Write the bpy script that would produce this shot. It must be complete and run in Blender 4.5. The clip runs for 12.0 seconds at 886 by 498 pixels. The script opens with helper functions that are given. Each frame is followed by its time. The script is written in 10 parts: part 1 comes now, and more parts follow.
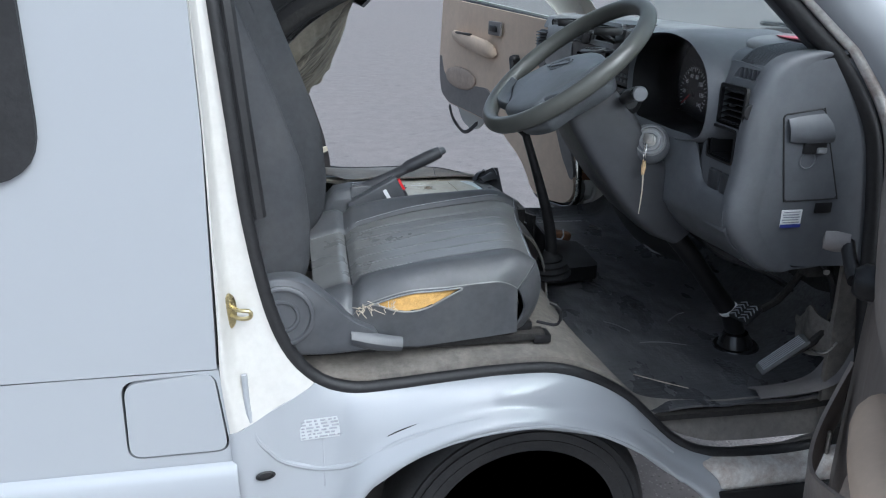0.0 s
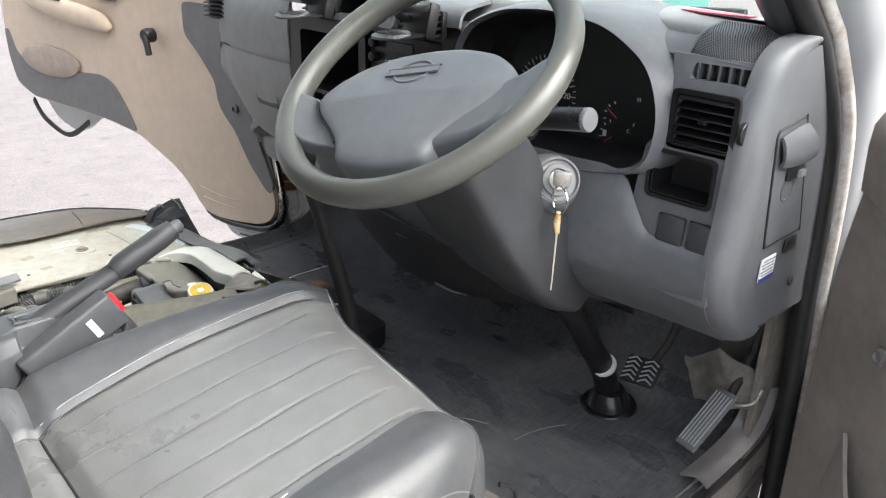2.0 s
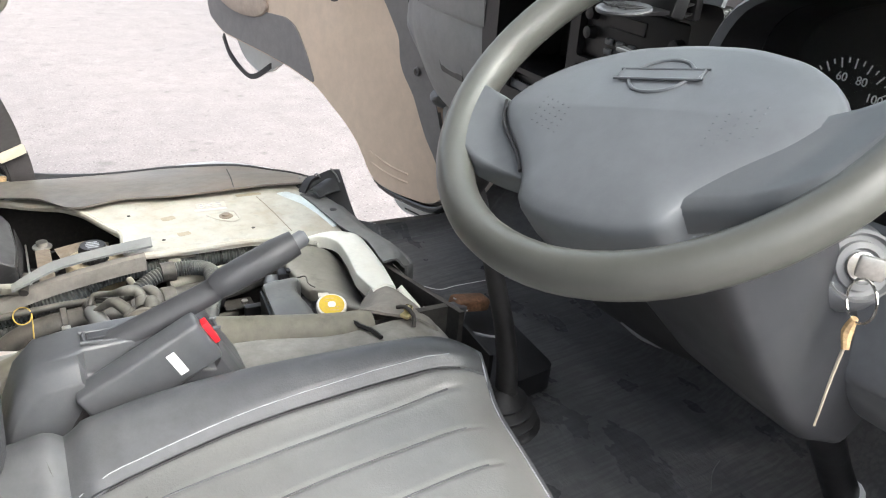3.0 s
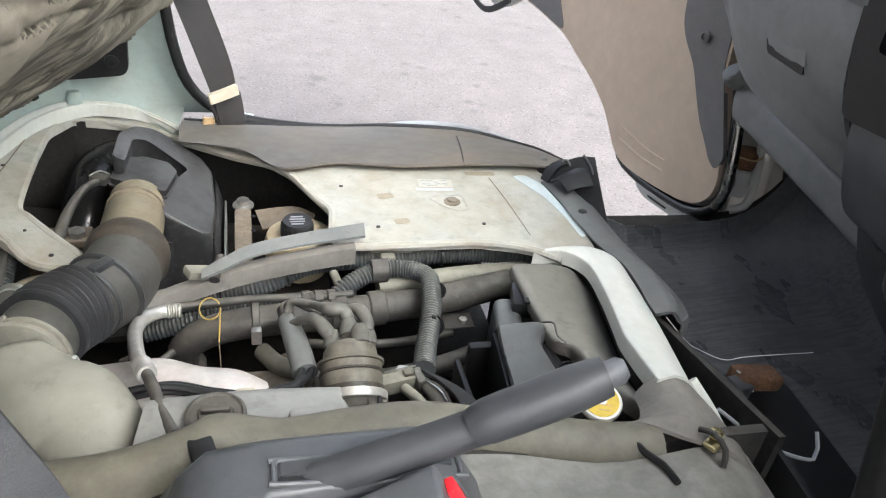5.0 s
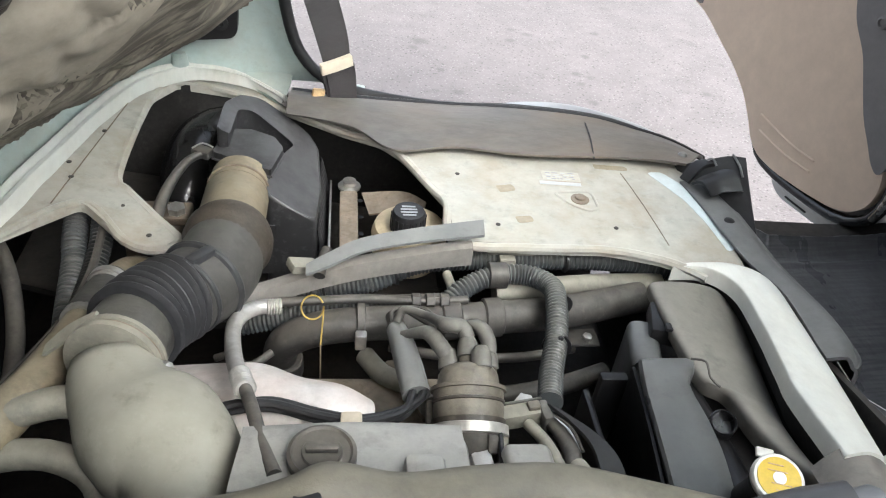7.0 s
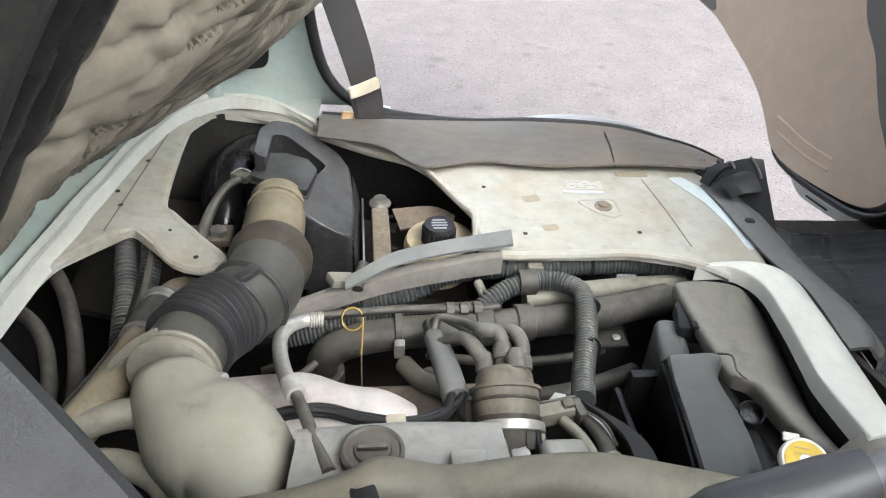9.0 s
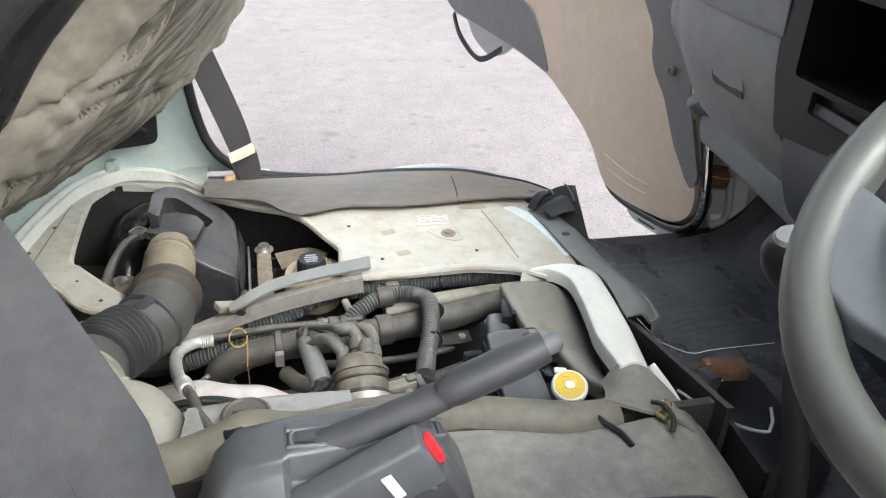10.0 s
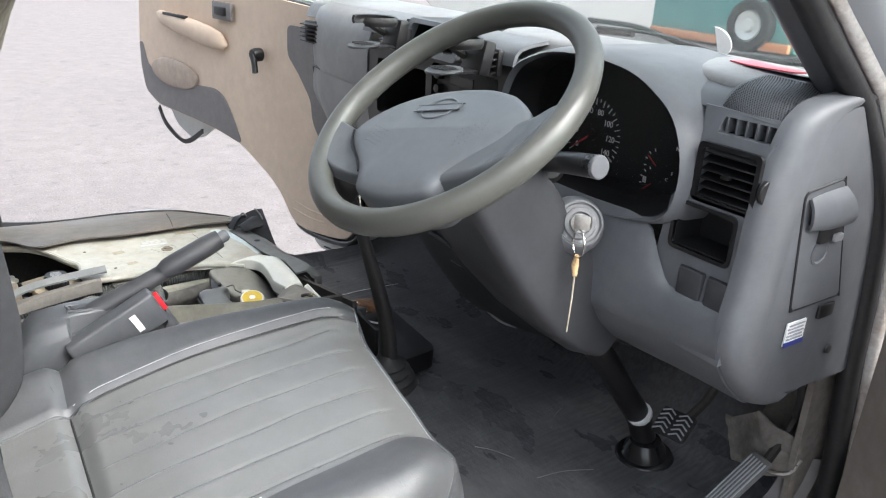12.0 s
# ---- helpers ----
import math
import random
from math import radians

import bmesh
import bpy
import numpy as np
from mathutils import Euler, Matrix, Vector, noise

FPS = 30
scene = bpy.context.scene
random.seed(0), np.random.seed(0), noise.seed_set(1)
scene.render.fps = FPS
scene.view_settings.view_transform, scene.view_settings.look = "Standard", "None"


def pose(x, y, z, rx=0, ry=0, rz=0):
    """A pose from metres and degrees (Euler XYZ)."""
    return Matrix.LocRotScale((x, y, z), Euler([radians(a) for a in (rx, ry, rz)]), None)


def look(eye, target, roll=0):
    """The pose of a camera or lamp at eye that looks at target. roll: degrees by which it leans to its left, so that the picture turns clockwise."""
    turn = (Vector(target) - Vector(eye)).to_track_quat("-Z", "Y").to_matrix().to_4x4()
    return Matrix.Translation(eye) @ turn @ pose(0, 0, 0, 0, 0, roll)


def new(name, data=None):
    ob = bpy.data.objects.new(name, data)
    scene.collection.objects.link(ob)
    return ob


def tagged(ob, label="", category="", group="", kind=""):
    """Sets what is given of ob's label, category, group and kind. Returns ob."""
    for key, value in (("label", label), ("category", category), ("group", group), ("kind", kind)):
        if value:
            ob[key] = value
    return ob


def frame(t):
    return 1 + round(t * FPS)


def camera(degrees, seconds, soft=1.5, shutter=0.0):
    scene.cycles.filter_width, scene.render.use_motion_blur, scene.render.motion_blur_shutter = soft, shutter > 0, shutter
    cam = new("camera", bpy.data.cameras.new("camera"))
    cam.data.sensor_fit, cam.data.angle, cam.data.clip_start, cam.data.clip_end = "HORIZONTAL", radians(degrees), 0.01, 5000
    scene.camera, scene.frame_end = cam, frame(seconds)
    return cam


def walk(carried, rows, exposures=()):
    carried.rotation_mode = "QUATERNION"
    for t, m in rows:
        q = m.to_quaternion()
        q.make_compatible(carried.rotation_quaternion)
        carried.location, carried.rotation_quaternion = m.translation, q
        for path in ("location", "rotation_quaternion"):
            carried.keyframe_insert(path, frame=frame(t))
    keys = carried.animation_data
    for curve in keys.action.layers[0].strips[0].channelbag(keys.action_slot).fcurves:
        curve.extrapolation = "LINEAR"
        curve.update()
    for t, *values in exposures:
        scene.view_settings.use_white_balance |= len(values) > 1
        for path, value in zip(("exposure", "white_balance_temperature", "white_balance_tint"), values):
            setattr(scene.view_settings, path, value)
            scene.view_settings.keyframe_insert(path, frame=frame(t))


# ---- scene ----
cam = camera(59.9, 12.0, soft=1.1)
PATH = [
    (0, (0.035, 0.021, 1.414), (0.405, 1.867, 0.74), 1.1),
    (0.5, (-0.102, 0.208, 1.419), (0.672, 1.923, 0.74), 1.3),
    (1, (-0.068, 0.455, 1.403), (0.877, 2.061, 0.675), 1.4),
    (1.5, (-0.016, 0.655, 1.404), (1.078, 2.149, 0.647), 1.6),
    (2, (-0.04, 0.834, 1.403), (1.256, 2.15, 0.636), 2.2),
    (2.5, (0.009, 0.96, 1.391), (1.259, 2.291, 0.574), 3.2),
    (2.7, (0.056, 1.008, 1.385), (1.201, 2.417, 0.546), 4.0),
    (3, (0.143, 1.094, 1.374), (1.065, 2.631, 0.486), 5.2),
    (3.5, (0.201, 1.256, 1.346), (0.817, 2.89, 0.37), 4.1),
    (5.3, (0.145, 1.501, 1.339), (0.592, 3.105, 0.23), 8.0),
    (5.5, (0.136, 1.542, 1.327), (0.538, 3.157, 0.218), 8.2),
    (6, (0.115, 1.592, 1.309), (0.451, 3.205, 0.174), 8.7),
    (6.5, (0.126, 1.582, 1.306), (0.426, 3.175, 0.135), 8.1),
    (7, (0.127, 1.583, 1.311), (0.414, 3.156, 0.11), 7.8),
    (8.8, (0.103, 1.562, 1.319), (0.326, 3.155, 0.13), 4.7),
    (9, (0.112, 1.546, 1.331), (0.338, 3.15, 0.157), 4.1),
    (9.5, (0.15, 1.453, 1.367), (0.427, 3.098, 0.264), 2.8),
    (10, (0.168, 1.313, 1.394), (0.597, 2.988, 0.389), 2.2),
    (10.5, (0.175, 1.191, 1.412), (0.817, 2.856, 0.51), 2.6),
    (11, (0.139, 1.032, 1.428), (0.962, 2.659, 0.606), 2.3),
    (11.3, (0.102, 0.939, 1.418), (1.041, 2.519, 0.631), 1.8),
    (11.5, (0.059, 0.877, 1.418), (1.073, 2.421, 0.651), 2.6),
    (12, (0.043, 0.74, 1.428), (1.116, 2.265, 0.704), 3.9),
]
walk(cam, [(t, look(eye, target, roll)) for t, eye, target, roll in PATH],
     exposures=[(0.0, 0.76, 5500, 6), (0.6, 1.02, 5700, 7), (1.2, 1.56, 6100, 9), (2.5, 2.18, 6400, 9), (3.7, 2.1, 6400, 9), (5.3, 1.95, 6200, 9), (7.0, 1.93, 6200, 9), (9.2, 1.94, 6200, 9), (10.0, 2.02, 6200, 9), (11.0, 1.97, 6200, 9), (12.0, 1.94, 6200, 9)])

# ---- world, sun, exposure ----
world = bpy.data.worlds.new("overcast_sky")
scene.world = world
world.use_nodes = True
wn = world.node_tree.nodes
sky = wn.new("ShaderNodeTexSky")
sky.sky_type = "NISHITA"
sky.sun_disc = False
sky.sun_elevation = radians(46)
sky.sun_rotation = radians(152)
sky.air_density, sky.dust_density, sky.ozone_density = 1.0, 6.0, 0.6
hsv = wn.new("ShaderNodeHueSaturation")
hsv.inputs["Saturation"].default_value = 0.4
world.node_tree.links.new(sky.outputs[0], hsv.inputs["Color"])
world.node_tree.links.new(hsv.outputs[0], wn["Background"].inputs[0])
wn["Background"].inputs[1].default_value = 0.15

sun = new("sun", bpy.data.lights.new("sun", "SUN"))
sun.data.energy = 0.5
sun.data.angle = radians(80)
sun.data.color = (1.0, 0.97, 0.93)
sun.matrix_world = look((3.6, -4.0, 7.3), (0.4, 2.0, 0.6))


# ---- materials ----
def mat(name, base, rough=0.5, metal=0.0, var=0.12, scale=6.0, fine=150.0, bump=0.08, dirt=None, dirt_amt=0.0,
        dirt_scale=9.0, dust=None, dust_contrast_amt=0.0, spec=0.5, coat=0.0, rvar=0.12, stretch=(1, 1, 1), dist=0.003):
    """A surface with cloudy colour variation, fine relief, stains of a second colour and dust that also lightens upward
    faces for contrast.
    """
    m = bpy.data.materials.new(name)
    m.use_nodes = True
    n, l = m.node_tree.nodes, m.node_tree.links
    b = n["Principled BSDF"]
    tc = n.new("ShaderNodeTexCoord")
    mp = n.new("ShaderNodeMapping")
    mp.inputs["Scale"].default_value = stretch
    l.new(tc.outputs["Object"], mp.inputs[0])

    def noise_tex(sc, detail=5.0, rgh=0.6):
        t = n.new("ShaderNodeTexNoise")
        t.inputs["Scale"].default_value = sc
        t.inputs["Detail"].default_value = detail
        t.inputs["Roughness"].default_value = rgh
        l.new(mp.outputs[0], t.inputs["Vector"])
        return t.outputs["Fac"]

    def ramp(src, lo, hi):
        r = n.new("ShaderNodeMapRange")
        r.inputs["From Min"].default_value, r.inputs["From Max"].default_value = lo, hi
        l.new(src, r.inputs["Value"])
        return r.outputs[0]

    def mix(fac, a, c):
        x = n.new("ShaderNodeMix")
        x.data_type = "RGBA"
        if isinstance(fac, float):
            x.inputs[0].default_value = fac
        else:
            l.new(fac, x.inputs[0])
        for sock, v in ((x.inputs[6], a), (x.inputs[7], c)):
            if isinstance(v, tuple):
                sock.default_value = (*v, 1)
            else:
                l.new(v, sock)
        return x.outputs[2]

    def times(a, c):
        x = n.new("ShaderNodeMath")
        x.operation = "MULTIPLY"
        for sock, v in zip(x.inputs, (a, c)):
            if isinstance(v, (int, float)):
                sock.default_value = v
            else:
                l.new(v, sock)
        return x.outputs[0]

    big = noise_tex(scale)
    small = noise_tex(fine, 3.0)
    lo = tuple(max(0.0, c * (1 - var)) for c in base)
    hi = tuple(min(1.0, c * (1 + var)) for c in base)
    col = mix(ramp(big, 0.3, 0.7), lo, hi)
    grain = noise_tex(scale * 7.0, 6.0, 0.7)
    g = n.new("ShaderNodeMapRange")
    g.inputs["From Min"].default_value, g.inputs["From Max"].default_value = 0.3, 0.7
    g.inputs["To Min"].default_value, g.inputs["To Max"].default_value = 1 - var * 1.5, 1 + var * 1.5
    l.new(grain, g.inputs["Value"])
    vm = n.new("ShaderNodeVectorMath")
    vm.operation = "SCALE"
    l.new(col, vm.inputs[0])
    l.new(g.outputs[0], vm.inputs["Scale"])
    col = vm.outputs[0]
    if dirt:
        col = mix(times(ramp(noise_tex(dirt_scale, 8.0, 0.62), 0.42, 0.80), dirt_amt), col, dirt)
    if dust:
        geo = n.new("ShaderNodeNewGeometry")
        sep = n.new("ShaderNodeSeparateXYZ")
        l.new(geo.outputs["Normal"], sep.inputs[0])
        # Dust also carries light contrast in its colour: pale tops, dark sides.
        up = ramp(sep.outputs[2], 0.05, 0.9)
        col = mix(times(times(up, ramp(noise_tex(scale * 2.5, 6.0), 0.2, 0.6)), dust_contrast_amt), col, dust)
        col = mix(times(ramp(noise_tex(90.0, 4.0, 0.7), 0.56, 0.66), 0.35 * dust_contrast_amt), col, dust)
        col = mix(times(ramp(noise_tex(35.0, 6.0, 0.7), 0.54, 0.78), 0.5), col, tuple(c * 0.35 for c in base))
    l.new(col, b.inputs["Base Color"])
    rr = n.new("ShaderNodeMapRange")
    rr.inputs["To Min"].default_value = max(0.02, rough - rvar)
    rr.inputs["To Max"].default_value = min(1.0, rough + rvar)
    rr.inputs["From Min"].default_value, rr.inputs["From Max"].default_value = 0.3, 0.7
    l.new(big, rr.inputs["Value"])
    l.new(rr.outputs[0], b.inputs["Roughness"])
    b.inputs["Metallic"].default_value = metal
    b.inputs["Specular IOR Level"].default_value = spec
    b.inputs["Coat Weight"].default_value = coat
    b.inputs["Coat Roughness"].default_value = 0.08
    if bump:
        bp = n.new("ShaderNodeBump")
        bp.inputs["Strength"].default_value = bump
        bp.inputs["Distance"].default_value = dist
        l.new(small, bp.inputs["Height"])
        l.new(bp.outputs[0], b.inputs["Normal"])
    return m


DUST = (0.30, 0.265, 0.22)
M_PAINT = mat("white_paint", (0.335, 0.351, 0.368), 0.30, var=0.006, scale=0.8, bump=0.015, coat=0.5, rvar=0.01)
M_SEAL = mat("glossy_seal_rubber", (0.016, 0.016, 0.017), 0.22, var=0.1, bump=0.03)
M_JAMB = mat("dusty_white_paint", (0.52, 0.51, 0.48), 0.4, var=0.04, scale=7, bump=0.03, dirt=(0.44, 0.42, 0.36), dirt_amt=0.35, dirt_scale=10)
M_RUST = mat("chipped_rusty_paint", (0.62, 0.60, 0.56), 0.55, var=0.1, scale=20, bump=0.2, dirt=(0.20, 0.09, 0.04), dirt_amt=0.8, dirt_scale=30)
M_MINT = mat("mint_painted_steel", (0.45, 0.545, 0.525), 0.4, var=0.06, scale=5, bump=0.03, dirt=(0.42, 0.38, 0.31), dirt_amt=0.6, dirt_scale=12, dust=DUST, dust_contrast_amt=0.25)
M_PLATE = mat("dusty_cream_steel", (0.435, 0.438, 0.398), 0.48, var=0.08, scale=6, bump=0.06, dirt=(0.27, 0.19, 0.11), dirt_amt=0.75, dirt_scale=22, dust=(0.44, 0.41, 0.33), dust_contrast_amt=0.4)
M_BLACKRUB = mat("black_rubber", (0.014, 0.014, 0.015), 0.55, var=0.25, scale=12, bump=0.1)
# Grimy steel; its near-black also paints shade on hidden bay surfaces.
M_DARK = mat("grimy_steel_and_bay_shade", (0.015, 0.014, 0.013), 0.7, var=0.4, scale=14, bump=0.15, dust=DUST, dust_contrast_amt=0.12)
M_VINYL = mat("grey_vinyl", (0.060, 0.063, 0.068), 0.42, var=0.12, scale=7, fine=420, bump=0.14, dirt=(0.11, 0.107, 0.10), dirt_amt=0.35, dirt_scale=8, dist=0.0015)
M_VINYL2 = mat("worn_grey_vinyl", (0.142, 0.144, 0.142), 0.30, var=0.06, scale=5, fine=420, bump=0.14, dirt=(0.19, 0.185, 0.17), dirt_amt=0.25, dirt_scale=4, rvar=0.04, dist=0.0015, spec=0.75)
M_CLOTH = mat("charcoal_fabric", (0.034, 0.036, 0.040), 0.75, var=0.15, scale=9, fine=700, bump=0.3, dirt=(0.10, 0.095, 0.085), dirt_amt=0.3)
M_FOAM = mat("yellow_foam", (0.58, 0.34, 0.10), 0.9, var=0.14, scale=14, fine=300, bump=0.4, dirt=(0.36, 0.27, 0.13), dirt_amt=0.45, dirt_scale=14, dist=0.004)
M_DASH = mat("grey_dashboard_plastic", (0.100, 0.106, 0.115), 0.46, var=0.08, scale=5, fine=900, bump=0.12, dirt=(0.14, 0.135, 0.13), dirt_amt=0.25, dist=0.001)
M_DASH2 = mat("pale_grey_dashboard_plastic", (0.195, 0.198, 0.202), 0.48, var=0.08, scale=5, fine=900, bump=0.12, dirt=(0.23, 0.22, 0.21), dirt_amt=0.25, dist=0.001)
M_BLACKPL = mat("black_plastic", (0.011, 0.011, 0.012), 0.40, var=0.15, scale=9, bump=0.05, dirt=(0.030, 0.028, 0.026), dirt_amt=0.3, spec=0.35)
M_SPOKE = mat("dark_grey_wheel_spoke", (0.086, 0.093, 0.099), 0.36, var=0.06, scale=6, fine=900, bump=0.08, dist=0.001)
M_RIM = mat("worn_steering_wheel_rubber", (0.074, 0.076, 0.068), 0.34, var=0.04, scale=8, fine=500, bump=0.06, dist=0.001, dirt=(0.14, 0.135, 0.115), dirt_amt=0.12, rvar=0.04)
M_PAD = mat("slate_grey_airbag_cover", (0.112, 0.121, 0.130), 0.42, var=0.06, scale=6, fine=900, bump=0.1, dist=0.001, dirt=(0.15, 0.16, 0.17), dirt_amt=0.25)
M_MAT = mat("dusty_black_floor_mat", (0.100, 0.102, 0.108), 0.34, var=0.16, scale=5, fine=60, bump=0.25, dirt=(0.17, 0.163, 0.15), dirt_amt=0.5, dirt_scale=5, stretch=(2.0, 1, 1), dist=0.004, rvar=0.2)
M_TOE = mat("dark_toe_board_felt", (0.026, 0.026, 0.028), 0.8, var=0.2, scale=6, fine=120, bump=0.25, dirt=(0.06, 0.057, 0.053), dirt_amt=0.5, dirt_scale=6)
M_COLUMN = mat("dark_grey_column_plastic", (0.040, 0.042, 0.047), 0.46, var=0.08, scale=5, fine=900, bump=0.12, dirt=(0.11, 0.107, 0.10), dirt_amt=0.25, dist=0.001)
M_CARPET = mat("grey_brown_carpet", (0.18, 0.165, 0.145), 0.9, var=0.2, scale=8, fine=500, bump=0.4, dirt=(0.22, 0.19, 0.15), dirt_amt=0.5)
M_TRIMGREY = mat("dusty_grey_sill_trim", (0.175, 0.165, 0.15), 0.75, var=0.12, scale=9, bump=0.2, dirt=(0.09, 0.075, 0.06), dirt_amt=0.4, dust=DUST, dust_contrast_amt=0.2)
M_STRIP = mat("dusty_dark_sill_plastic", (0.105, 0.099, 0.090), 0.48, var=0.16, scale=7, bump=0.12, dirt=(0.17, 0.125, 0.085), dirt_amt=0.55, dirt_scale=8, stretch=(0.6, 1.4, 1), rvar=0.15)
M_BEIGE = mat("beige_door_trim", (0.62, 0.485, 0.365), 0.62, var=0.05, scale=4, fine=500, bump=0.12, dirt=(0.40, 0.31, 0.235), dirt_amt=0.5, dirt_scale=4)
M_TRIMDK = mat("brown_grey_door_trim", (0.17, 0.158, 0.152), 0.6, var=0.07, scale=6, fine=600, bump=0.12)
M_DOORBROWN = mat("worn_brown_door_trim", (0.27, 0.235, 0.21), 0.58, var=0.10, scale=5, fine=500, bump=0.12, dirt=(0.17, 0.15, 0.135), dirt_amt=0.5, dirt_scale=6)
M_TRIMMID = mat("dull_brown_door_trim", (0.40, 0.315, 0.25), 0.62, var=0.10, scale=5, fine=500, bump=0.12, dirt=(0.24, 0.20, 0.17), dirt_amt=0.5, dirt_scale=7)
M_DKPL = mat("dark_grey_moulded_plastic", (0.072, 0.076, 0.083), 0.38, var=0.1, scale=6, fine=700, bump=0.12, dirt=(0.09, 0.087, 0.082), dirt_amt=0.4, dist=0.001)
M_CANVAS = mat("stained_beige_seat_lining", (0.215, 0.195, 0.155), 0.6, var=0.14, scale=6, fine=60, bump=0.12, dirt=(0.045, 0.037, 0.027), dirt_amt=0.95, dirt_scale=7, stretch=(1.3, 3.2, 0.6), dist=0.004)
M_BORDER = mat("pale_beige_lining", (0.27, 0.243, 0.197), 0.7, var=0.12, scale=9, bump=0.15, dirt=(0.20, 0.17, 0.13), dirt_amt=0.5, dirt_scale=9)
M_STEEL = mat("bare_steel", (0.55, 0.54, 0.51), 0.38, metal=0.85, var=0.12, scale=18, bump=0.06, dirt=(0.25, 0.2, 0.15), dirt_amt=0.5, dirt_scale=22)
M_ALU = mat("dull_aluminium", (0.62, 0.61, 0.58), 0.42, metal=0.7, var=0.1, scale=14, bump=0.1, dust=DUST, dust_contrast_amt=0.35)
M_SHIELD = mat("pale_heat_shield", (0.66, 0.63, 0.60), 0.45, metal=0.35, var=0.1, scale=9, bump=0.08, dirt=(0.62, 0.42, 0.36), dirt_amt=0.5, dirt_scale=8)
M_HOSE = mat("dusty_black_hose", (0.028, 0.027, 0.026), 0.52, var=0.25, scale=14, bump=0.14, dust=(0.20, 0.18, 0.15), dust_contrast_amt=0.5)
M_BELLOWS = mat("ribbed_black_rubber", (0.024, 0.025, 0.028), 0.42, var=0.2, scale=14, bump=0.1, dust=(0.10, 0.095, 0.085), dust_contrast_amt=0.22)
M_CAPBROWN = mat("grimy_brown_plastic", (0.085, 0.075, 0.058), 0.5, var=0.25, scale=25, bump=0.15, dust=(0.26, 0.235, 0.19), dust_contrast_amt=0.55)
M_CORR = mat("grey_corrugated_sleeve", (0.040, 0.046, 0.050), 0.45, var=0.15, scale=14, bump=0.05, dust=(0.19, 0.18, 0.15), dust_contrast_amt=0.45)
# Upward faces carry sky sheen in their colour as well as dust.
M_AIRBOX = mat("dusty_sheen_black_housing", (0.018, 0.018, 0.019), 0.42, var=0.12, scale=9, bump=0.05, dust=(0.088, 0.088, 0.090), dust_contrast_amt=0.95)
M_LIP = mat("chipped_white_lip_paint", (0.62, 0.62, 0.565), 0.40, var=0.05, scale=8, bump=0.05, dirt=(0.72, 0.76, 0.75), dirt_amt=0.6, dirt_scale=9, stretch=(2.5, 0.8, 1))
M_COLLAR = mat("grimy_brown_rubber", (0.036, 0.029, 0.022), 0.6, var=0.3, scale=30, bump=0.35, dust=(0.12, 0.10, 0.075), dust_contrast_amt=0.30)
M_ELBOW = mat("dusty_grey_rubber", (0.044, 0.043, 0.040), 0.50, var=0.18, scale=16, bump=0.12, dust=(0.135, 0.127, 0.108), dust_contrast_amt=0.45)
M_BOOT = mat("dusty_dark_rubber_boot", (0.075, 0.073, 0.066), 0.5, var=0.2, scale=18, bump=0.1, dust=(0.22, 0.21, 0.18), dust_contrast_amt=0.5)
M_SNORKEL = mat("glossy_black_duct", (0.014, 0.014, 0.015), 0.25, var=0.2, scale=10, bump=0.03, dirt=(0.06, 0.056, 0.05), dirt_amt=0.4, dirt_scale=8)
M_STALK = mat("glossy_black_stalk", (0.008, 0.008, 0.009), 0.3, var=0.1, bump=0.02, dirt=(0.04, 0.04, 0.04), dirt_amt=0.4, dirt_scale=40)
M_SENSOR = mat("dusty_tan_sensor_body", (0.21, 0.175, 0.115), 0.5, var=0.14, scale=18, bump=0.1, dirt=(0.10, 0.085, 0.06), dirt_amt=0.5, dirt_scale=24, dust=(0.30, 0.26, 0.19), dust_contrast_amt=0.5)
M_CHAMBER = mat("matt_dust_coated_chamber", (0.225, 0.218, 0.180), 0.62, var=0.05, scale=6, bump=0.06, dirt=(0.15, 0.14, 0.11), dirt_amt=0.35, dirt_scale=7, dust=(0.33, 0.315, 0.265), dust_contrast_amt=0.65)
M_STAIN = mat("tan_stain", (0.33, 0.285, 0.205), 0.6, var=0.12, scale=30, bump=0.05)
M_NEARLIP = mat("rubbed_olive_padding", (0.13, 0.12, 0.09), 0.5, var=0.15, scale=9, bump=0.15, dirt=(0.09, 0.085, 0.075), dirt_amt=0.7, dirt_scale=10, dust=(0.20, 0.185, 0.145), dust_contrast_amt=0.3)
M_SHEET = mat("dusty_grey_rubber_sheet", (0.165, 0.155, 0.135), 0.55, var=0.14, scale=7, bump=0.08, dust=(0.24, 0.23, 0.20), dust_contrast_amt=0.5, dirt=(0.05, 0.048, 0.045), dirt_amt=0.4, dirt_scale=9)
M_ARCH = mat("dark_slate_fan_shroud", (0.072, 0.076, 0.077), 0.32, var=0.1, scale=7, bump=0.03, dust=(0.15, 0.148, 0.14), dust_contrast_amt=0.35)
M_GRIME = mat("black_oily_grime", (0.030, 0.026, 0.021), 0.55, var=0.4, scale=22, bump=0.25, dirt=(0.12, 0.10, 0.075), dirt_amt=0.6, dirt_scale=30)
M_TUNNEL = mat("grimy_vinyl_tunnel_cover", (0.235, 0.225, 0.205), 0.5, var=0.15, scale=8, bump=0.2, dirt=(0.085, 0.072, 0.058), dirt_amt=0.85, dirt_scale=9)
M_PADGREY = mat("dusty_slate_rubber", (0.118, 0.121, 0.122), 0.55, var=0.14, scale=8, bump=0.08, dust=(0.18, 0.175, 0.16), dust_contrast_amt=0.35)
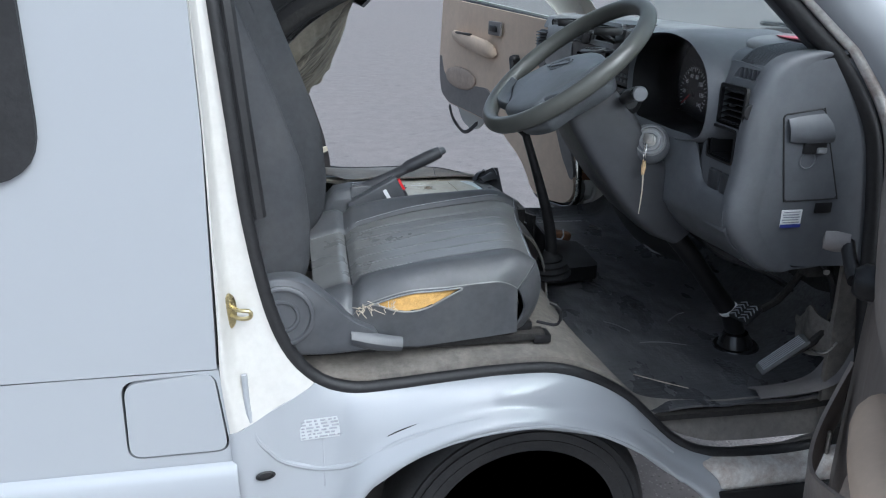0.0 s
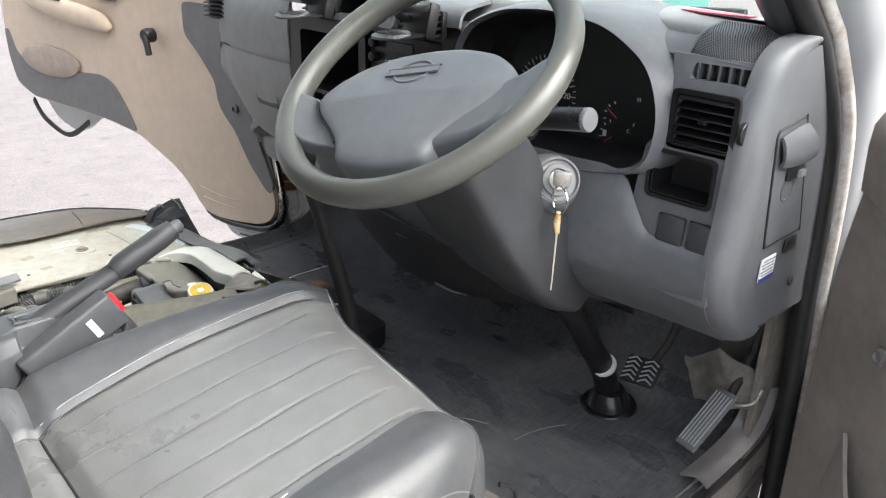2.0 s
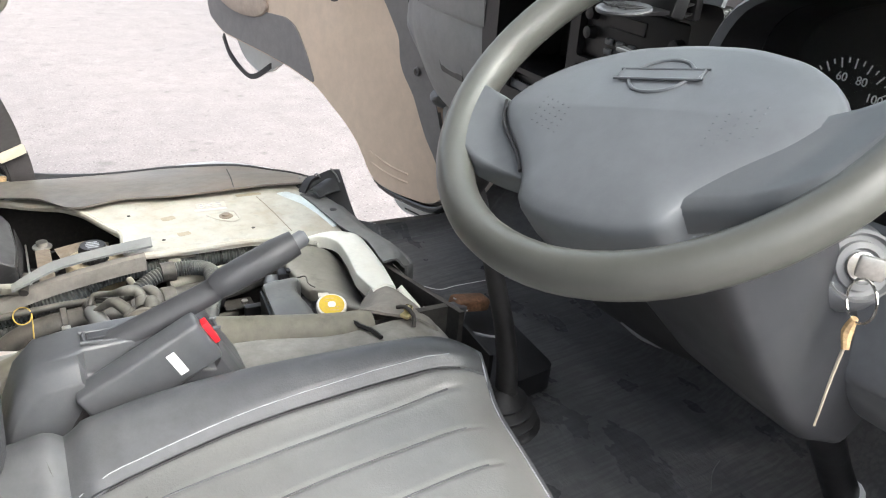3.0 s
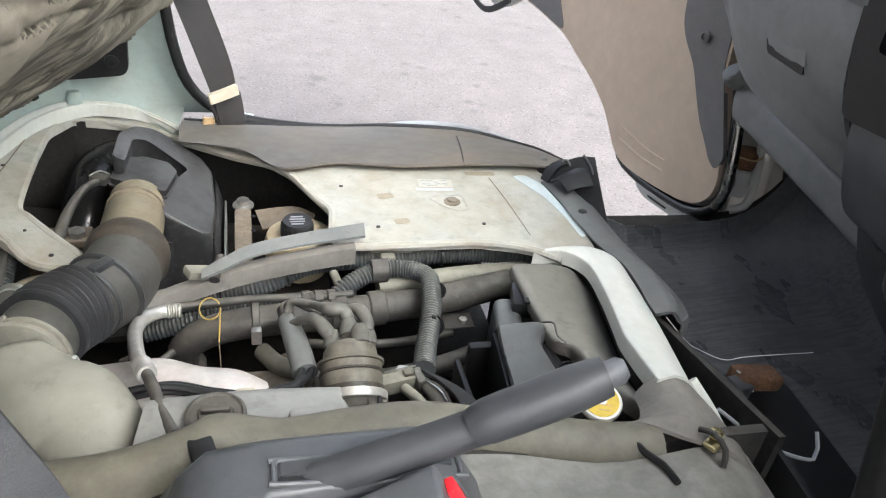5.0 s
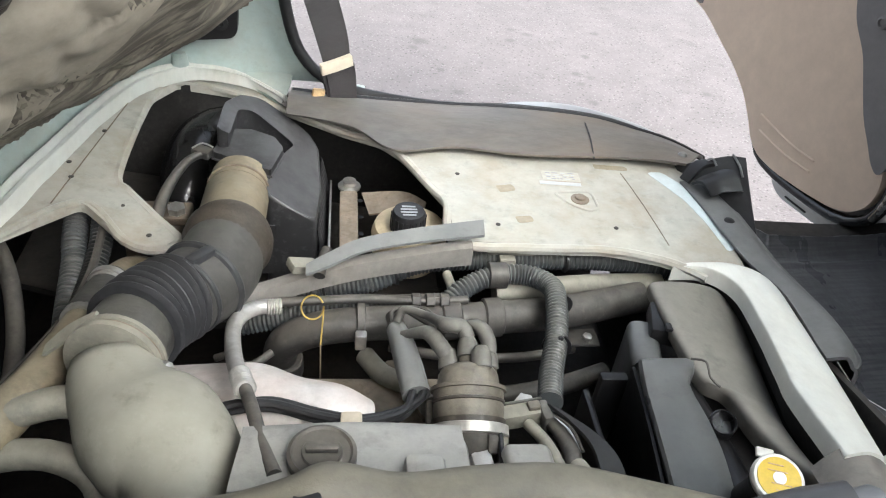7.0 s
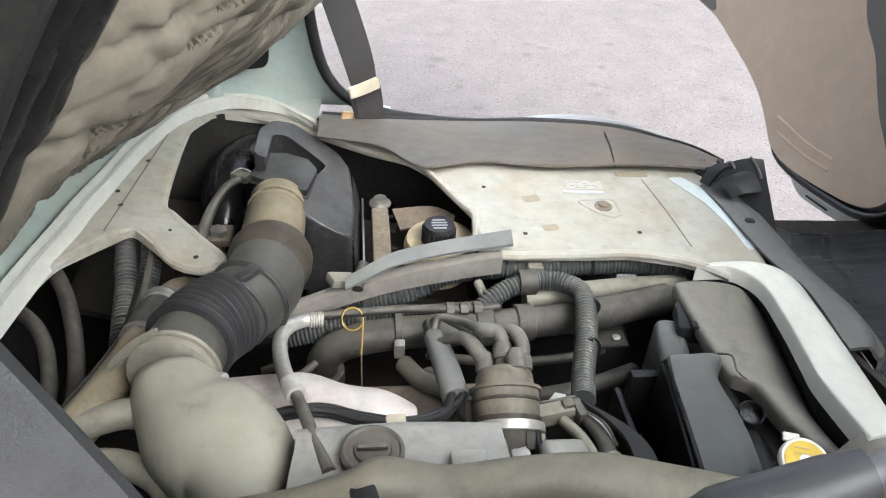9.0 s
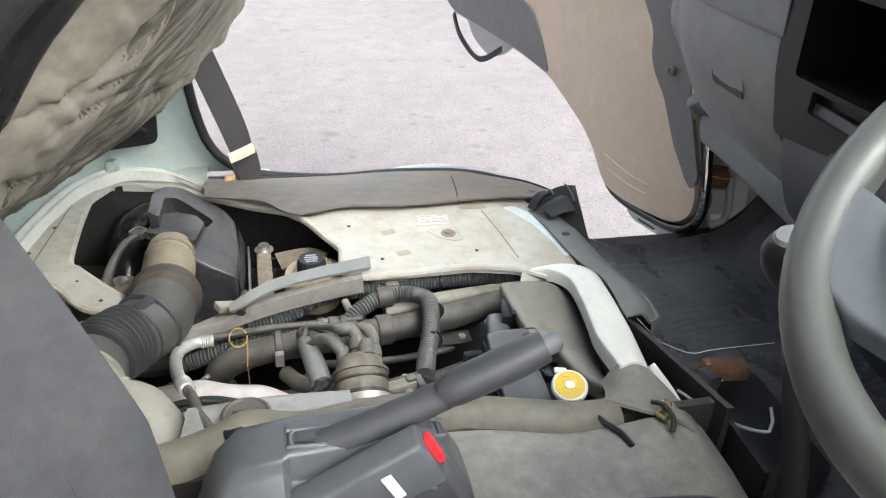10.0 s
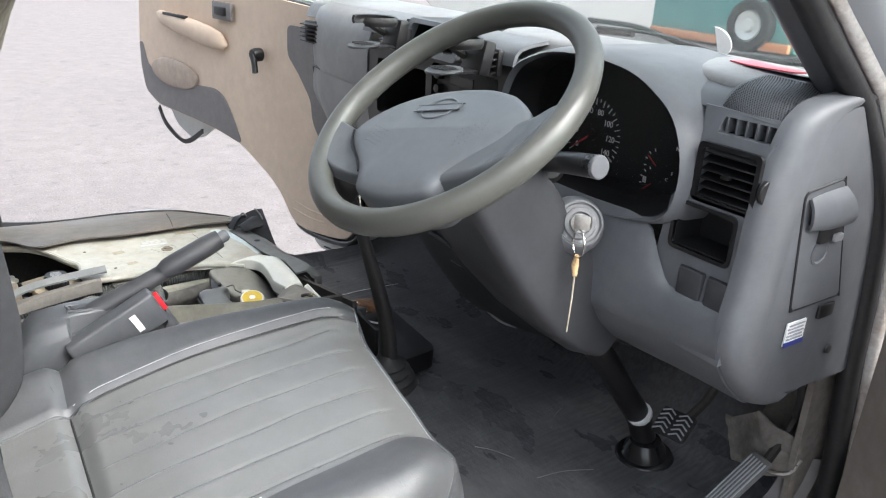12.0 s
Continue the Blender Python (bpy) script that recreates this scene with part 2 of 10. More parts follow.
M_DUSTPL = mat("dust_coated_plastic", (0.185, 0.18, 0.15), 0.6, var=0.14, scale=11, bump=0.16, dirt=(0.09, 0.08, 0.062), dirt_amt=0.5, dirt_scale=20, dust=(0.315, 0.295, 0.24), dust_contrast_amt=0.7)
M_SHROUD = mat("dusty_grey_shroud", (0.15, 0.157, 0.157), 0.42, var=0.08, scale=7, bump=0.04, dust=(0.25, 0.245, 0.225), dust_contrast_amt=0.5)
M_ENGINE = mat("dusty_grey_casting", (0.27, 0.27, 0.26), 0.5, metal=0.3, var=0.12, scale=12, bump=0.15, dust=(0.36, 0.345, 0.31), dust_contrast_amt=0.6)
M_BROWN = mat("brown_grime", (0.15, 0.115, 0.08), 0.75, var=0.3, scale=20, bump=0.3, dust=DUST, dust_contrast_amt=0.5)
M_TANK = mat("yellowed_translucent_tank", (0.55, 0.46, 0.30), 0.45, var=0.12, scale=15, bump=0.05, dust=(0.45, 0.38, 0.27), dust_contrast_amt=0.5)
M_YELLOW = mat("yellow_cap_decal", (0.60, 0.42, 0.03), 0.4, var=0.06, scale=40, bump=0.03)
M_CAPWHITE = mat("dull_white_metal", (0.62, 0.61, 0.57), 0.4, metal=0.2, var=0.08, scale=25, bump=0.04, dirt=(0.35, 0.31, 0.24), dirt_amt=0.4, dirt_scale=40)
M_DIP = mat("yellow_dipstick", (0.40, 0.27, 0.06), 0.4, var=0.1, bump=0.03)
M_RED = mat("red_button", (0.75, 0.02, 0.03), 0.35, var=0.05, bump=0.02)
M_LABEL = mat("white_label", (0.80, 0.80, 0.80), 0.5, var=0.04, bump=0.02)
M_LABELGREY = mat("aged_label", (0.52, 0.54, 0.55), 0.5, var=0.05, bump=0.02)
M_LABELWORN = mat("worn_cream_label", (0.50, 0.49, 0.43), 0.5, var=0.08, scale=30, bump=0.02, dirt=(0.40, 0.36, 0.28), dirt_amt=0.6, dirt_scale=30)
M_CHIP = mat("pale_mint_paint", (0.60, 0.67, 0.68), 0.42, var=0.05, scale=20, bump=0.03, dirt=(0.45, 0.46, 0.41), dirt_amt=0.5, dirt_scale=18)
M_BLUE = mat("dark_blue_print", (0.03, 0.04, 0.22), 0.5, var=0.05, bump=0.0)
M_PRINT = mat("grey_print", (0.33, 0.34, 0.36), 0.6, var=0.05, bump=0.0)
M_BELT = mat("black_seat_belt_webbing", (0.03, 0.027, 0.028), 0.65, var=0.12, scale=15, fine=600, bump=0.35, stretch=(1, 1, 3))
M_CREAM = mat("cream_tag", (0.52, 0.46, 0.36), 0.6, var=0.1, bump=0.1)
M_CHROME = mat("worn_chrome", (0.72, 0.70, 0.66), 0.22, metal=1.0, var=0.08, scale=30, bump=0.05)
M_BRASS = mat("yellow_zinc_steel", (0.52, 0.44, 0.24), 0.35, metal=0.9, var=0.15, scale=30, bump=0.05)
M_CORD = mat("tan_cord", (0.55, 0.38, 0.20), 0.85, var=0.2, scale=60, bump=0.4)
M_TYRE = mat("tyre_rubber", (0.018, 0.018, 0.019), 0.7, var=0.2, scale=10, bump=0.2, dirt=(0.06, 0.055, 0.05), dirt_amt=0.3)
M_DIAL = mat("dial_and_cavity_black", (0.010, 0.010, 0.011), 0.45, var=0.1, bump=0.0)
M_NEEDLE = mat("red_needle", (0.65, 0.05, 0.06), 0.5, var=0.03, bump=0.0)
# Teal paint lightened to hold the haze of windscreen reflections.
M_TEAL = mat("hazed_teal_truck_paint", (0.09, 0.27, 0.25), 0.4, var=0.08, scale=2, bump=0.03)
M_ORANGE = mat("orange_reflection", (0.55, 0.22, 0.10), 0.6, var=0.08, bump=0.05)
M_PAPER = mat("white_paper", (0.82, 0.82, 0.82), 0.6, var=0.04, bump=0.05)
M_REDPAPER = mat("red_card", (0.65, 0.10, 0.14), 0.5, var=0.06, bump=0.03)
M_RUSTY = mat("rusty_wood_block", (0.17, 0.085, 0.045), 0.85, var=0.35, scale=30, bump=0.5)


def streaked(m, along, dark, scale=26.0, amount=0.85):
    """Long dark streaks that run along one direction, gathered in patches."""
    n, l = m.node_tree.nodes, m.node_tree.links
    b = n["Principled BSDF"]
    old = b.inputs["Base Color"].links[0].from_socket
    tc, mp = n.new("ShaderNodeTexCoord"), n.new("ShaderNodeMapping")
    mp.vector_type = "TEXTURE"
    mp.inputs["Rotation"].default_value = V3(along).to_track_quat("X", "Z").to_euler()
    mp.inputs["Scale"].default_value = (14.0, 1.0, 1.0)
    l.new(tc.outputs["Object"], mp.inputs[0])
    fac = None
    for src, sc, lo, hi in ((mp, scale, 0.42, 0.58), (tc, 3.2, 0.34, 0.50)):
        t, r = n.new("ShaderNodeTexNoise"), n.new("ShaderNodeMapRange")
        t.inputs["Scale"].default_value, t.inputs["Detail"].default_value = sc, 6.0
        l.new(src.outputs[0] if src is mp else tc.outputs["Object"], t.inputs["Vector"])
        r.inputs["From Min"].default_value, r.inputs["From Max"].default_value = lo, hi
        l.new(t.outputs["Fac"], r.inputs["Value"])
        if fac is None:
            fac = r.outputs[0]
        else:
            k = n.new("ShaderNodeMath")
            k.operation = "MULTIPLY"
            l.new(fac, k.inputs[0])
            l.new(r.outputs[0], k.inputs[1])
            fac = k.outputs[0]
    g = n.new("ShaderNodeMath")
    g.operation = "MULTIPLY"
    g.inputs[1].default_value = amount
    l.new(fac, g.inputs[0])
    x = n.new("ShaderNodeMix")
    x.data_type = "RGBA"
    l.new(g.outputs[0], x.inputs[0])
    l.new(old, x.inputs[6])
    x.inputs[7].default_value = (*dark, 1)
    l.new(x.outputs[2], b.inputs["Base Color"])
    return m


V3 = Vector
streaked(M_CANVAS, (0.45, 0.28, 0.42), (0.050, 0.042, 0.033), 125.0, 0.9)
streaked(M_MAT, (1.0, 0.06, 0), (0.045, 0.046, 0.050), 170.0, 0.5)


def glass_mat(name, tint, rough=0.02):
    m = bpy.data.materials.new(name)
    m.use_nodes = True
    b = m.node_tree.nodes["Principled BSDF"]
    b.inputs["Base Color"].default_value = (*tint, 1)
    b.inputs["Roughness"].default_value = rough
    b.inputs["Transmission Weight"].default_value = 1.0
    b.inputs["IOR"].default_value = 1.45
    return m


M_GLASS = glass_mat("tinted_glass", (0.86, 0.93, 0.91))
M_LENS = glass_mat("clear_plastic_lens", (0.95, 0.96, 0.97), 0.08)
M_LENS.node_tree.nodes["Principled BSDF"].inputs["IOR"].default_value = 1.12


def ground_mat():
    m = mat("worn_asphalt", (0.178, 0.162, 0.158), 0.85, var=0.10, scale=0.9, fine=90, bump=0.5, dirt=(0.17, 0.155, 0.15), dirt_amt=0.4, dirt_scale=3, dist=0.01)
    n, l = m.node_tree.nodes, m.node_tree.links
    b = n["Principled BSDF"]
    old = b.inputs["Base Color"].links[0].from_socket
    tc = n.new("ShaderNodeTexCoord")

    def spots(scale, size, colour, src, amount):
        v = n.new("ShaderNodeTexVoronoi")
        v.inputs["Scale"].default_value = scale
        l.new(tc.outputs["Object"], v.inputs["Vector"])
        r = n.new("ShaderNodeMapRange")
        r.inputs["From Min"].default_value, r.inputs["From Max"].default_value = size, size * 0.4
        r.inputs["To Max"].default_value = amount
        l.new(v.outputs["Distance"], r.inputs["Value"])
        x = n.new("ShaderNodeMix")
        x.data_type = "RGBA"
        l.new(r.outputs[0], x.inputs[0])
        l.new(src, x.inputs[6])
        x.inputs[7].default_value = (*colour, 1)
        return x.outputs[2]

    c = spots(70, 0.30, (0.29, 0.272, 0.265), old, 0.7)
    c = spots(48, 0.27, (0.075, 0.068, 0.066), c, 0.7)
    c = spots(5.5, 0.17, (0.11, 0.10, 0.098), c, 0.6)
    c = spots(2.3, 0.12, (0.09, 0.084, 0.08), c, 0.5)
    l.new(c, b.inputs["Base Color"])
    return m


M_GROUND = ground_mat()


# ---- shape helpers ----
V = Vector


def smooth_path(pts, step):
    """Catmull-Rom through the points, in pieces of about the given length."""
    p = [V(q) for q in pts]
    p = [p[0] * 2 - p[1]] + p + [p[-1] * 2 - p[-2]]
    out = []
    for i in range(1, len(p) - 2):
        a, b, c, d = p[i - 1: i + 3]
        k = max(2, int((c - b).length / step))
        for j in range(k):
            t = j / k
            out.append(0.5 * (2 * b + (c - a) * t + (2 * a - 5 * b + 4 * c - d) * t * t + (3 * b - a - 3 * c + d) * t ** 3))
    out.append(p[-2])
    return out


def ring_frames(path):
    """A moving frame along a path that does not twist."""
    tang = [(path[min(i + 1, len(path) - 1)] - path[max(i - 1, 0)]).normalized() for i in range(len(path))]
    side = tang[0].orthogonal().normalized()
    frames = []
    for t in tang:
        side = (side - t * side.dot(t)).normalized()
        frames.append((side.copy(), t.cross(side)))
    return frames


def skin(bm, rings, close_ends=True, closed=True):
    """Faces between rings of vertices."""
    rows = [[bm.verts.new(p) for p in ring] for ring in rings]
    n = len(rows[0])
    for a, b in zip(rows, rows[1:]):
        for i in range(n if closed else n - 1):
            j = (i + 1) % n
            bm.faces.new((a[i], a[j], b[j], b[i]))
    if close_ends and closed:
        bm.faces.new(list(reversed(rows[0])))
        bm.faces.new(rows[-1])
    return bm


def tube(bm, pts, r, seg=10, step=0.01, rib=0.0, pitch=0.006, flat=1.0):
    """A round hose through the points. r may be a list, one for each point. rib: depth of corrugations; pitch: their spacing."""
    bm = bm or bmesh.new()
    step = min(step, pitch / 6) if rib else step
    path = smooth_path(pts, step)
    if isinstance(r, (list, tuple)):
        rr = np.interp(np.linspace(0, len(r) - 1, len(path)), range(len(r)), r)
    else:
        rr = [r] * len(path)
    run, rings = 0.0, []
    for i, (p, (u, w)) in enumerate(zip(path, ring_frames(path))):
        if i:
            run += (p - path[i - 1]).length
        k = rr[i]
        if rib:
            k += rib * (0.5 - 0.5 * math.cos(2 * math.pi * run / pitch)) ** 0.7
        rings.append([p + (u * math.cos(a) + w * math.sin(a) * flat) * k for a in [2 * math.pi * j / seg for j in range(seg)]])
    return skin(bm, rings)


def axes_of(d):
    d = V(d).normalized()
    u = d.orthogonal().normalized()
    return u, d.cross(u), d


def lathe(bm, base, axis, profile, seg=24, squash=1.0, up=None):
    """Turns a profile of (radius, height) round an axis that starts at base."""
    bm = bm or bmesh.new()
    u, w, d = axes_of(axis)
    if up is not None:
        w = (V(up) - d * V(up).dot(d)).normalized()
        u = w.cross(d)
    base = V(base)
    rings = [[base + d * h + (u * math.cos(a) + w * math.sin(a) * squash) * max(r, 1e-4) for a in [2 * math.pi * j / seg for j in range(seg)]] for r, h in profile]
    return skin(bm, rings)


def block(bm, centre, size, bevel=0.004, seg=2, turn=None):
    """A box with rounded edges. turn: a 3x3 or 4x4 rotation."""
    bm = bm or bmesh.new()
    m = Matrix.Translation(centre) @ (turn.to_4x4() if turn is not None else Matrix.Identity(4)) @ Matrix.Diagonal((*size, 1))
    made = bmesh.ops.create_cube(bm, size=1.0, matrix=m)
    if bevel:
        edges = list({e for v in made["verts"] for e in v.link_edges})
        bmesh.ops.bevel(bm, geom=edges, offset=bevel, segments=seg, profile=0.5, affect="EDGES", clamp_overlap=True)
    return bm


def euler(rx=0, ry=0, rz=0):
    return Euler([radians(a) for a in (rx, ry, rz)]).to_matrix()


def rounded(poly, r=0.01, k=4):
    """A closed 2D outline with its corners rounded."""
    out, n = [], len(poly)
    for i in range(n):
        a, b, c = (V((*poly[j % n], 0)) for j in (i - 1, i, i + 1))
        d1, d2 = (a - b), (c - b)
        rr = min(r, d1.length * 0.45, d2.length * 0.45)
        s, e = b + d1.normalized() * rr, b + d2.normalized() * rr
        for j in range(k + 1):
            t = j / k
            q = s * (1 - t) ** 2 + b * 2 * t * (1 - t) + e * t * t
            out.append((q.x, q.y))
    return out


def slab(bm, outer, holes, place, thick, bevel=0.0):
    """A sheet cut to a 2D outline with holes; place(u, v) gives the point of its face and thick the vector to its back."""
    bm = bm or bmesh.new()
    tmp = bmesh.new()
    edges = []
    for loop in [outer] + list(holes):
        vs = [tmp.verts.new((x, y, 0)) for x, y in loop]
        edges += [tmp.edges.new((vs[i], vs[(i + 1) % len(vs)])) for i in range(len(vs))]
    bmesh.ops.triangle_fill(tmp, use_beauty=True, use_dissolve=False, edges=edges)
    tmp.verts.index_update()
    flat = [(v.co.x, v.co.y) for v in tmp.verts]
    faces = [[v.index for v in f.verts] for f in tmp.faces]
    border = [[v.index for v in e.verts] for e in tmp.edges if len(e.link_faces) == 1]
    tmp.free()
    t = V(thick)
    front = [bm.verts.new(V(place(x, y))) for x, y in flat]
    back = [bm.verts.new(V(place(x, y)) + t) for x, y in flat]
    made = []
    for f in faces:
        made.append(bm.faces.new([front[i] for i in f]))
        made.append(bm.faces.new([back[i] for i in reversed(f)]))
    for a, b in border:
        made.append(bm.faces.new([front[a], front[b], back[b], back[a]]))
    bmesh.ops.recalc_face_normals(bm, faces=made)
    return bm


def sheet(bm, fn, nu, nv, thick=0.004):
    """A curved sheet: fn(u, v) for u and v in 0..1, with a thickness along its normal."""
    bm = bm or bmesh.new()
    p = [[V(fn(i / nu, j / nv)) for j in range(nv + 1)] for i in range(nu + 1)]
    nor = [[None] * (nv + 1) for _ in range(nu + 1)]
    for i in range(nu + 1):
        for j in range(nv + 1):
            du = p[min(i + 1, nu)][j] - p[max(i - 1, 0)][j]
            dv = p[i][min(j + 1, nv)] - p[i][max(j - 1, 0)]
            c = du.cross(dv)
            nor[i][j] = c.normalized() if c.length > 1e-12 else V((0, 0, 1))
    a = [[bm.verts.new(q) for q in row] for row in p]
    b = [[bm.verts.new(p[i][j] - nor[i][j] * thick) for j in range(nv + 1)] for i in range(nu + 1)]
    for i in range(nu):
        for j in range(nv):
            bm.faces.new((a[i][j], a[i + 1][j], a[i + 1][j + 1], a[i][j + 1]))
            bm.faces.new((b[i][j + 1], b[i + 1][j + 1], b[i + 1][j], b[i][j]))
    for i in range(nu):
        bm.faces.new((a[i + 1][0], a[i][0], b[i][0], b[i + 1][0]))
        bm.faces.new((a[i][nv], a[i + 1][nv], b[i + 1][nv], b[i][nv]))
    for j in range(nv):
        bm.faces.new((a[0][j], a[0][j + 1], b[0][j + 1], b[0][j]))
        bm.faces.new((a[nu][j + 1], a[nu][j], b[nu][j], b[nu][j + 1]))
    return bm


def curve_at(pts, t):
    """A point at t in 0..1 along a polyline, smoothed."""
    x = t * (len(pts) - 1)
    i = min(int(x), len(pts) - 2)
    f = x - i
    g = lambda k: V(pts[max(0, min(len(pts) - 1, k))])
    a, b, c, d = g(i - 1), g(i), g(i + 1), g(i + 2)
    return 0.5 * (2 * b + (c - a) * f + (2 * a - 5 * b + 4 * c - d) * f * f + (3 * b - a - 3 * c + d) * f ** 3)


def loft(bm, rows, nu, thick=0.003, per=3):
    """A sheet through several polylines; each row is resampled to nu steps."""
    def fn(u, v):
        return curve_at([curve_at(r, u) for r in rows], v)
    return sheet(bm, fn, nu, (len(rows) - 1) * per, thick)


def finish(name, bm, material, angle=38):
    bmesh.ops.recalc_face_normals(bm, faces=bm.faces)
    me = bpy.data.meshes.new(name)
    bm.to_mesh(me)
    bm.free()
    me.polygons.foreach_set("use_smooth", [True] * len(me.polygons))
    me.set_sharp_from_angle(angle=radians(angle))
    me.materials.append(material)
    return me


def thing(name, base, label, category, group="", kind=""):
    """An Empty at a thing's base, to carry its parts."""
    ob = new(name)
    ob.location = base
    ob.empty_display_size = 0.05
    return tagged(ob, label, category, group, kind)


def part(name, bm, material, parent, label="", angle=38):
    """Links a bmesh as one mesh object under a thing or a part."""
    ob = new(name, finish(name, bm, material, angle))
    base, p = V((0, 0, 0)), parent
    while p is not None:
        base += p.location
        p = p.parent
    ob.parent = parent
    ob.matrix_parent_inverse = Matrix.Translation(-base) if parent.type == "EMPTY" else Matrix.Identity(4)
    if material in (M_GLASS, M_LENS):
        ob.visible_shadow = False
    return tagged(ob, label)


def single(name, bm, material, label, category, group="", kind="", angle=38):
    """A thing of one mesh."""
    return tagged(new(name, finish(name, bm, material, angle)), label, category, group, kind)


# ---- ground ----
single("ground", slab(None, [(-60, -60), (60, -60), (60, 60), (-60, 60)], [], lambda x, y: (x, y, 0), (0, 0, -0.1)), M_GROUND,
                "worn pale pinkish-grey asphalt yard with pale stones", "ground", kind="structure")

# ---- van body ----
YS = 1.145      # near side skin
YF = 2.765      # far side skin
van = thing("van", (0.0, 1.95, 0.0), "white panel van with both front doors standing open", "van")

side_xz = lambda y: (lambda x, z: (x, y, z))
# side panel behind the door, above the feature line, with a window
win = rounded([(-1.55, 1.16), (-0.335, 1.16), (-0.335, 1.66), (-1.55, 1.66)], 0.07, 6)
part("side_panel", slab(None, [(-2.7, 0.8205), (-0.10, 0.8205), (-0.096, 1.0), (-0.092, 1.2), (-0.096, 1.4), (-0.11, 1.85), (-2.7, 1.85)], [win, rounded([(-2.6, 1.16), (-1.65, 1.16), (-1.65, 1.66), (-2.6, 1.66)], 0.07, 6)], side_xz(YS), (0, 0.02, 0)), M_PAINT, van, angle=25)
fuel_hole = rounded([(-0.245, 0.672), (-0.092, 0.672), (-0.106, 0.815), (-0.241, 0.804)], 0.022, 5)
fuel_cut = [(-0.247 + (x + 0.247) * 1.0, z) for x, z in rounded([(-0.249, 0.667), (-0.0885, 0.667), (-0.1035, 0.8145), (-0.246, 0.808)], 0.024, 5)]
part("lower_side_panel", slab(None, [(-2.7, 0.645), (-0.082, 0.645), (-0.098, 0.8175), (-2.7, 0.8165)], [fuel_cut], side_xz(YS + 0.002), (0, 0.018, 0)), M_PAINT, van, angle=25)
part("fuel_flap", slab(None, fuel_hole, [], side_xz(YS - 0.001), (0, 0.012, 0)), M_PAINT, van, "painted square fuel filler flap", angle=25)
part("panel_backing", slab(None, [(-2.68, 0.3), (-0.09, 0.3), (-0.10, 0.88), (-2.68, 0.88)], [], side_xz(YS + 0.022), (0, 0.01, 0)), M_DARK, van)
part("lower_skirt", loft(None, [[(-2.7, YS + 0.002, 0.645), (-0.082, YS + 0.002, 0.645)], [(-2.7, YS - 0.012, 0.628), (-0.08, YS - 0.012, 0.628)],
                                 [(-2.7, YS - 0.018, 0.56), (-0.078, YS - 0.018, 0.56)], [(-2.7, YS - 0.01, 0.42), (-0.075, YS - 0.01, 0.42)],
                                 [(-2.7, YS + 0.03, 0.32), (-0.07, YS + 0.03, 0.32)]], 20, 0.004), M_PAINT, van)
# window glass and its rubber
part("side_window", slab(None, rounded([(-1.54, 1.17), (-0.345, 1.17), (-0.345, 1.65), (-1.54, 1.65)], 0.06, 6), [], side_xz(YS + 0.008), (0, 0.004, 0)), M_GLASS, van, "dark tinted side window")
outer = rounded([(-1.58, 1.13), (-0.305, 1.13), (-0.305, 1.69), (-1.58, 1.69)], 0.085, 7)
inner = rounded([(-1.54, 1.175), (-0.35, 1.175), (-0.35, 1.645), (-1.54, 1.645)], 0.06, 7)
part("window_rubber", slab(None, outer, [inner], side_xz(YS - 0.009), (0, 0.014, 0)), M_BLACKRUB, van, "black rubber window surround")

# door jamb of the rear pillar, wheel arch with sill, and the edge trim
edge = [(-0.15, 1.235, 1.85), (-0.085, 1.225, 1.45), (-0.076, 1.21, 1.373), (-0.062, 1.21, 1.196), (-0.048, 1.21, 1.035), (-0.022, 1.21, 0.887), (0.01, 1.21, 0.801), (0.055, 1.21, 0.749)]
sill = [(0.123, 1.21, 0.724), (0.193, 1.21, 0.725), (0.294, 1.21, 0.731), (0.399, 1.21, 0.735), (0.507, 1.21, 0.726), (0.624, 1.21, 0.667), (0.742, 1.21, 0.554), (0.834, 1.21, 0.511), (0.987, 1.21, 0.500), (1.09, 1.21, 0.509)]
skin_edge = [(-0.11, YS + 0.004, 1.85), (-0.097, YS + 0.004, 1.45), (-0.094, YS + 0.004, 1.373), (-0.091, YS + 0.004, 1.196), (-0.0925, YS + 0.004, 1.035), (-0.094, YS + 0.004, 0.887), (-0.096, YS + 0.004, 0.801), (-0.088, YS + 0.004, 0.70)]
jamb_rows = []
for f, y_deep, y_flush in ((0.0, 1.149, 1.145), (0.08, 1.150, 1.142), (0.16, 1.166, 1.146), (0.30, 1.184, 1.154), (0.50, 1.187, 1.171), (0.72, 1.190, 1.182), (0.90, 1.199, 1.196), (1.0, 1.21, 1.21)):
    row = []
    for i, (a, b) in enumerate(zip(skin_edge, edge)):
        w = (0.0, 0.0, 0.0, 0.0, 0.0, 0.1, 0.55, 1.0)[i]
        row.append((a[0] * (1 - f) + b[0] * f, y_deep * (1 - w) + y_flush * w, a[2] * (1 - f) + b[2] * f))
    jamb_rows.append(row)
part("rear_pillar_jamb", loft(None, jamb_rows, 60, 0.003), M_JAMB, van, "white painted door pillar with dust")
arch_b = [(-0.088, YS + 0.004, 0.70), (-0.082, YS, 0.56), (-0.07, YS, 0.36), (0.03, YS, 0.37), (0.124, YS, 0.543), (0.184, YS, 0.597), (0.284, YS, 0.644), (0.386, YS, 0.660), (0.492, YS, 0.645), (0.604, YS, 0.609), (0.69, YS, 0.543), (0.796, YS, 0.456), (0.86, YS + 0.02, 0.34)]
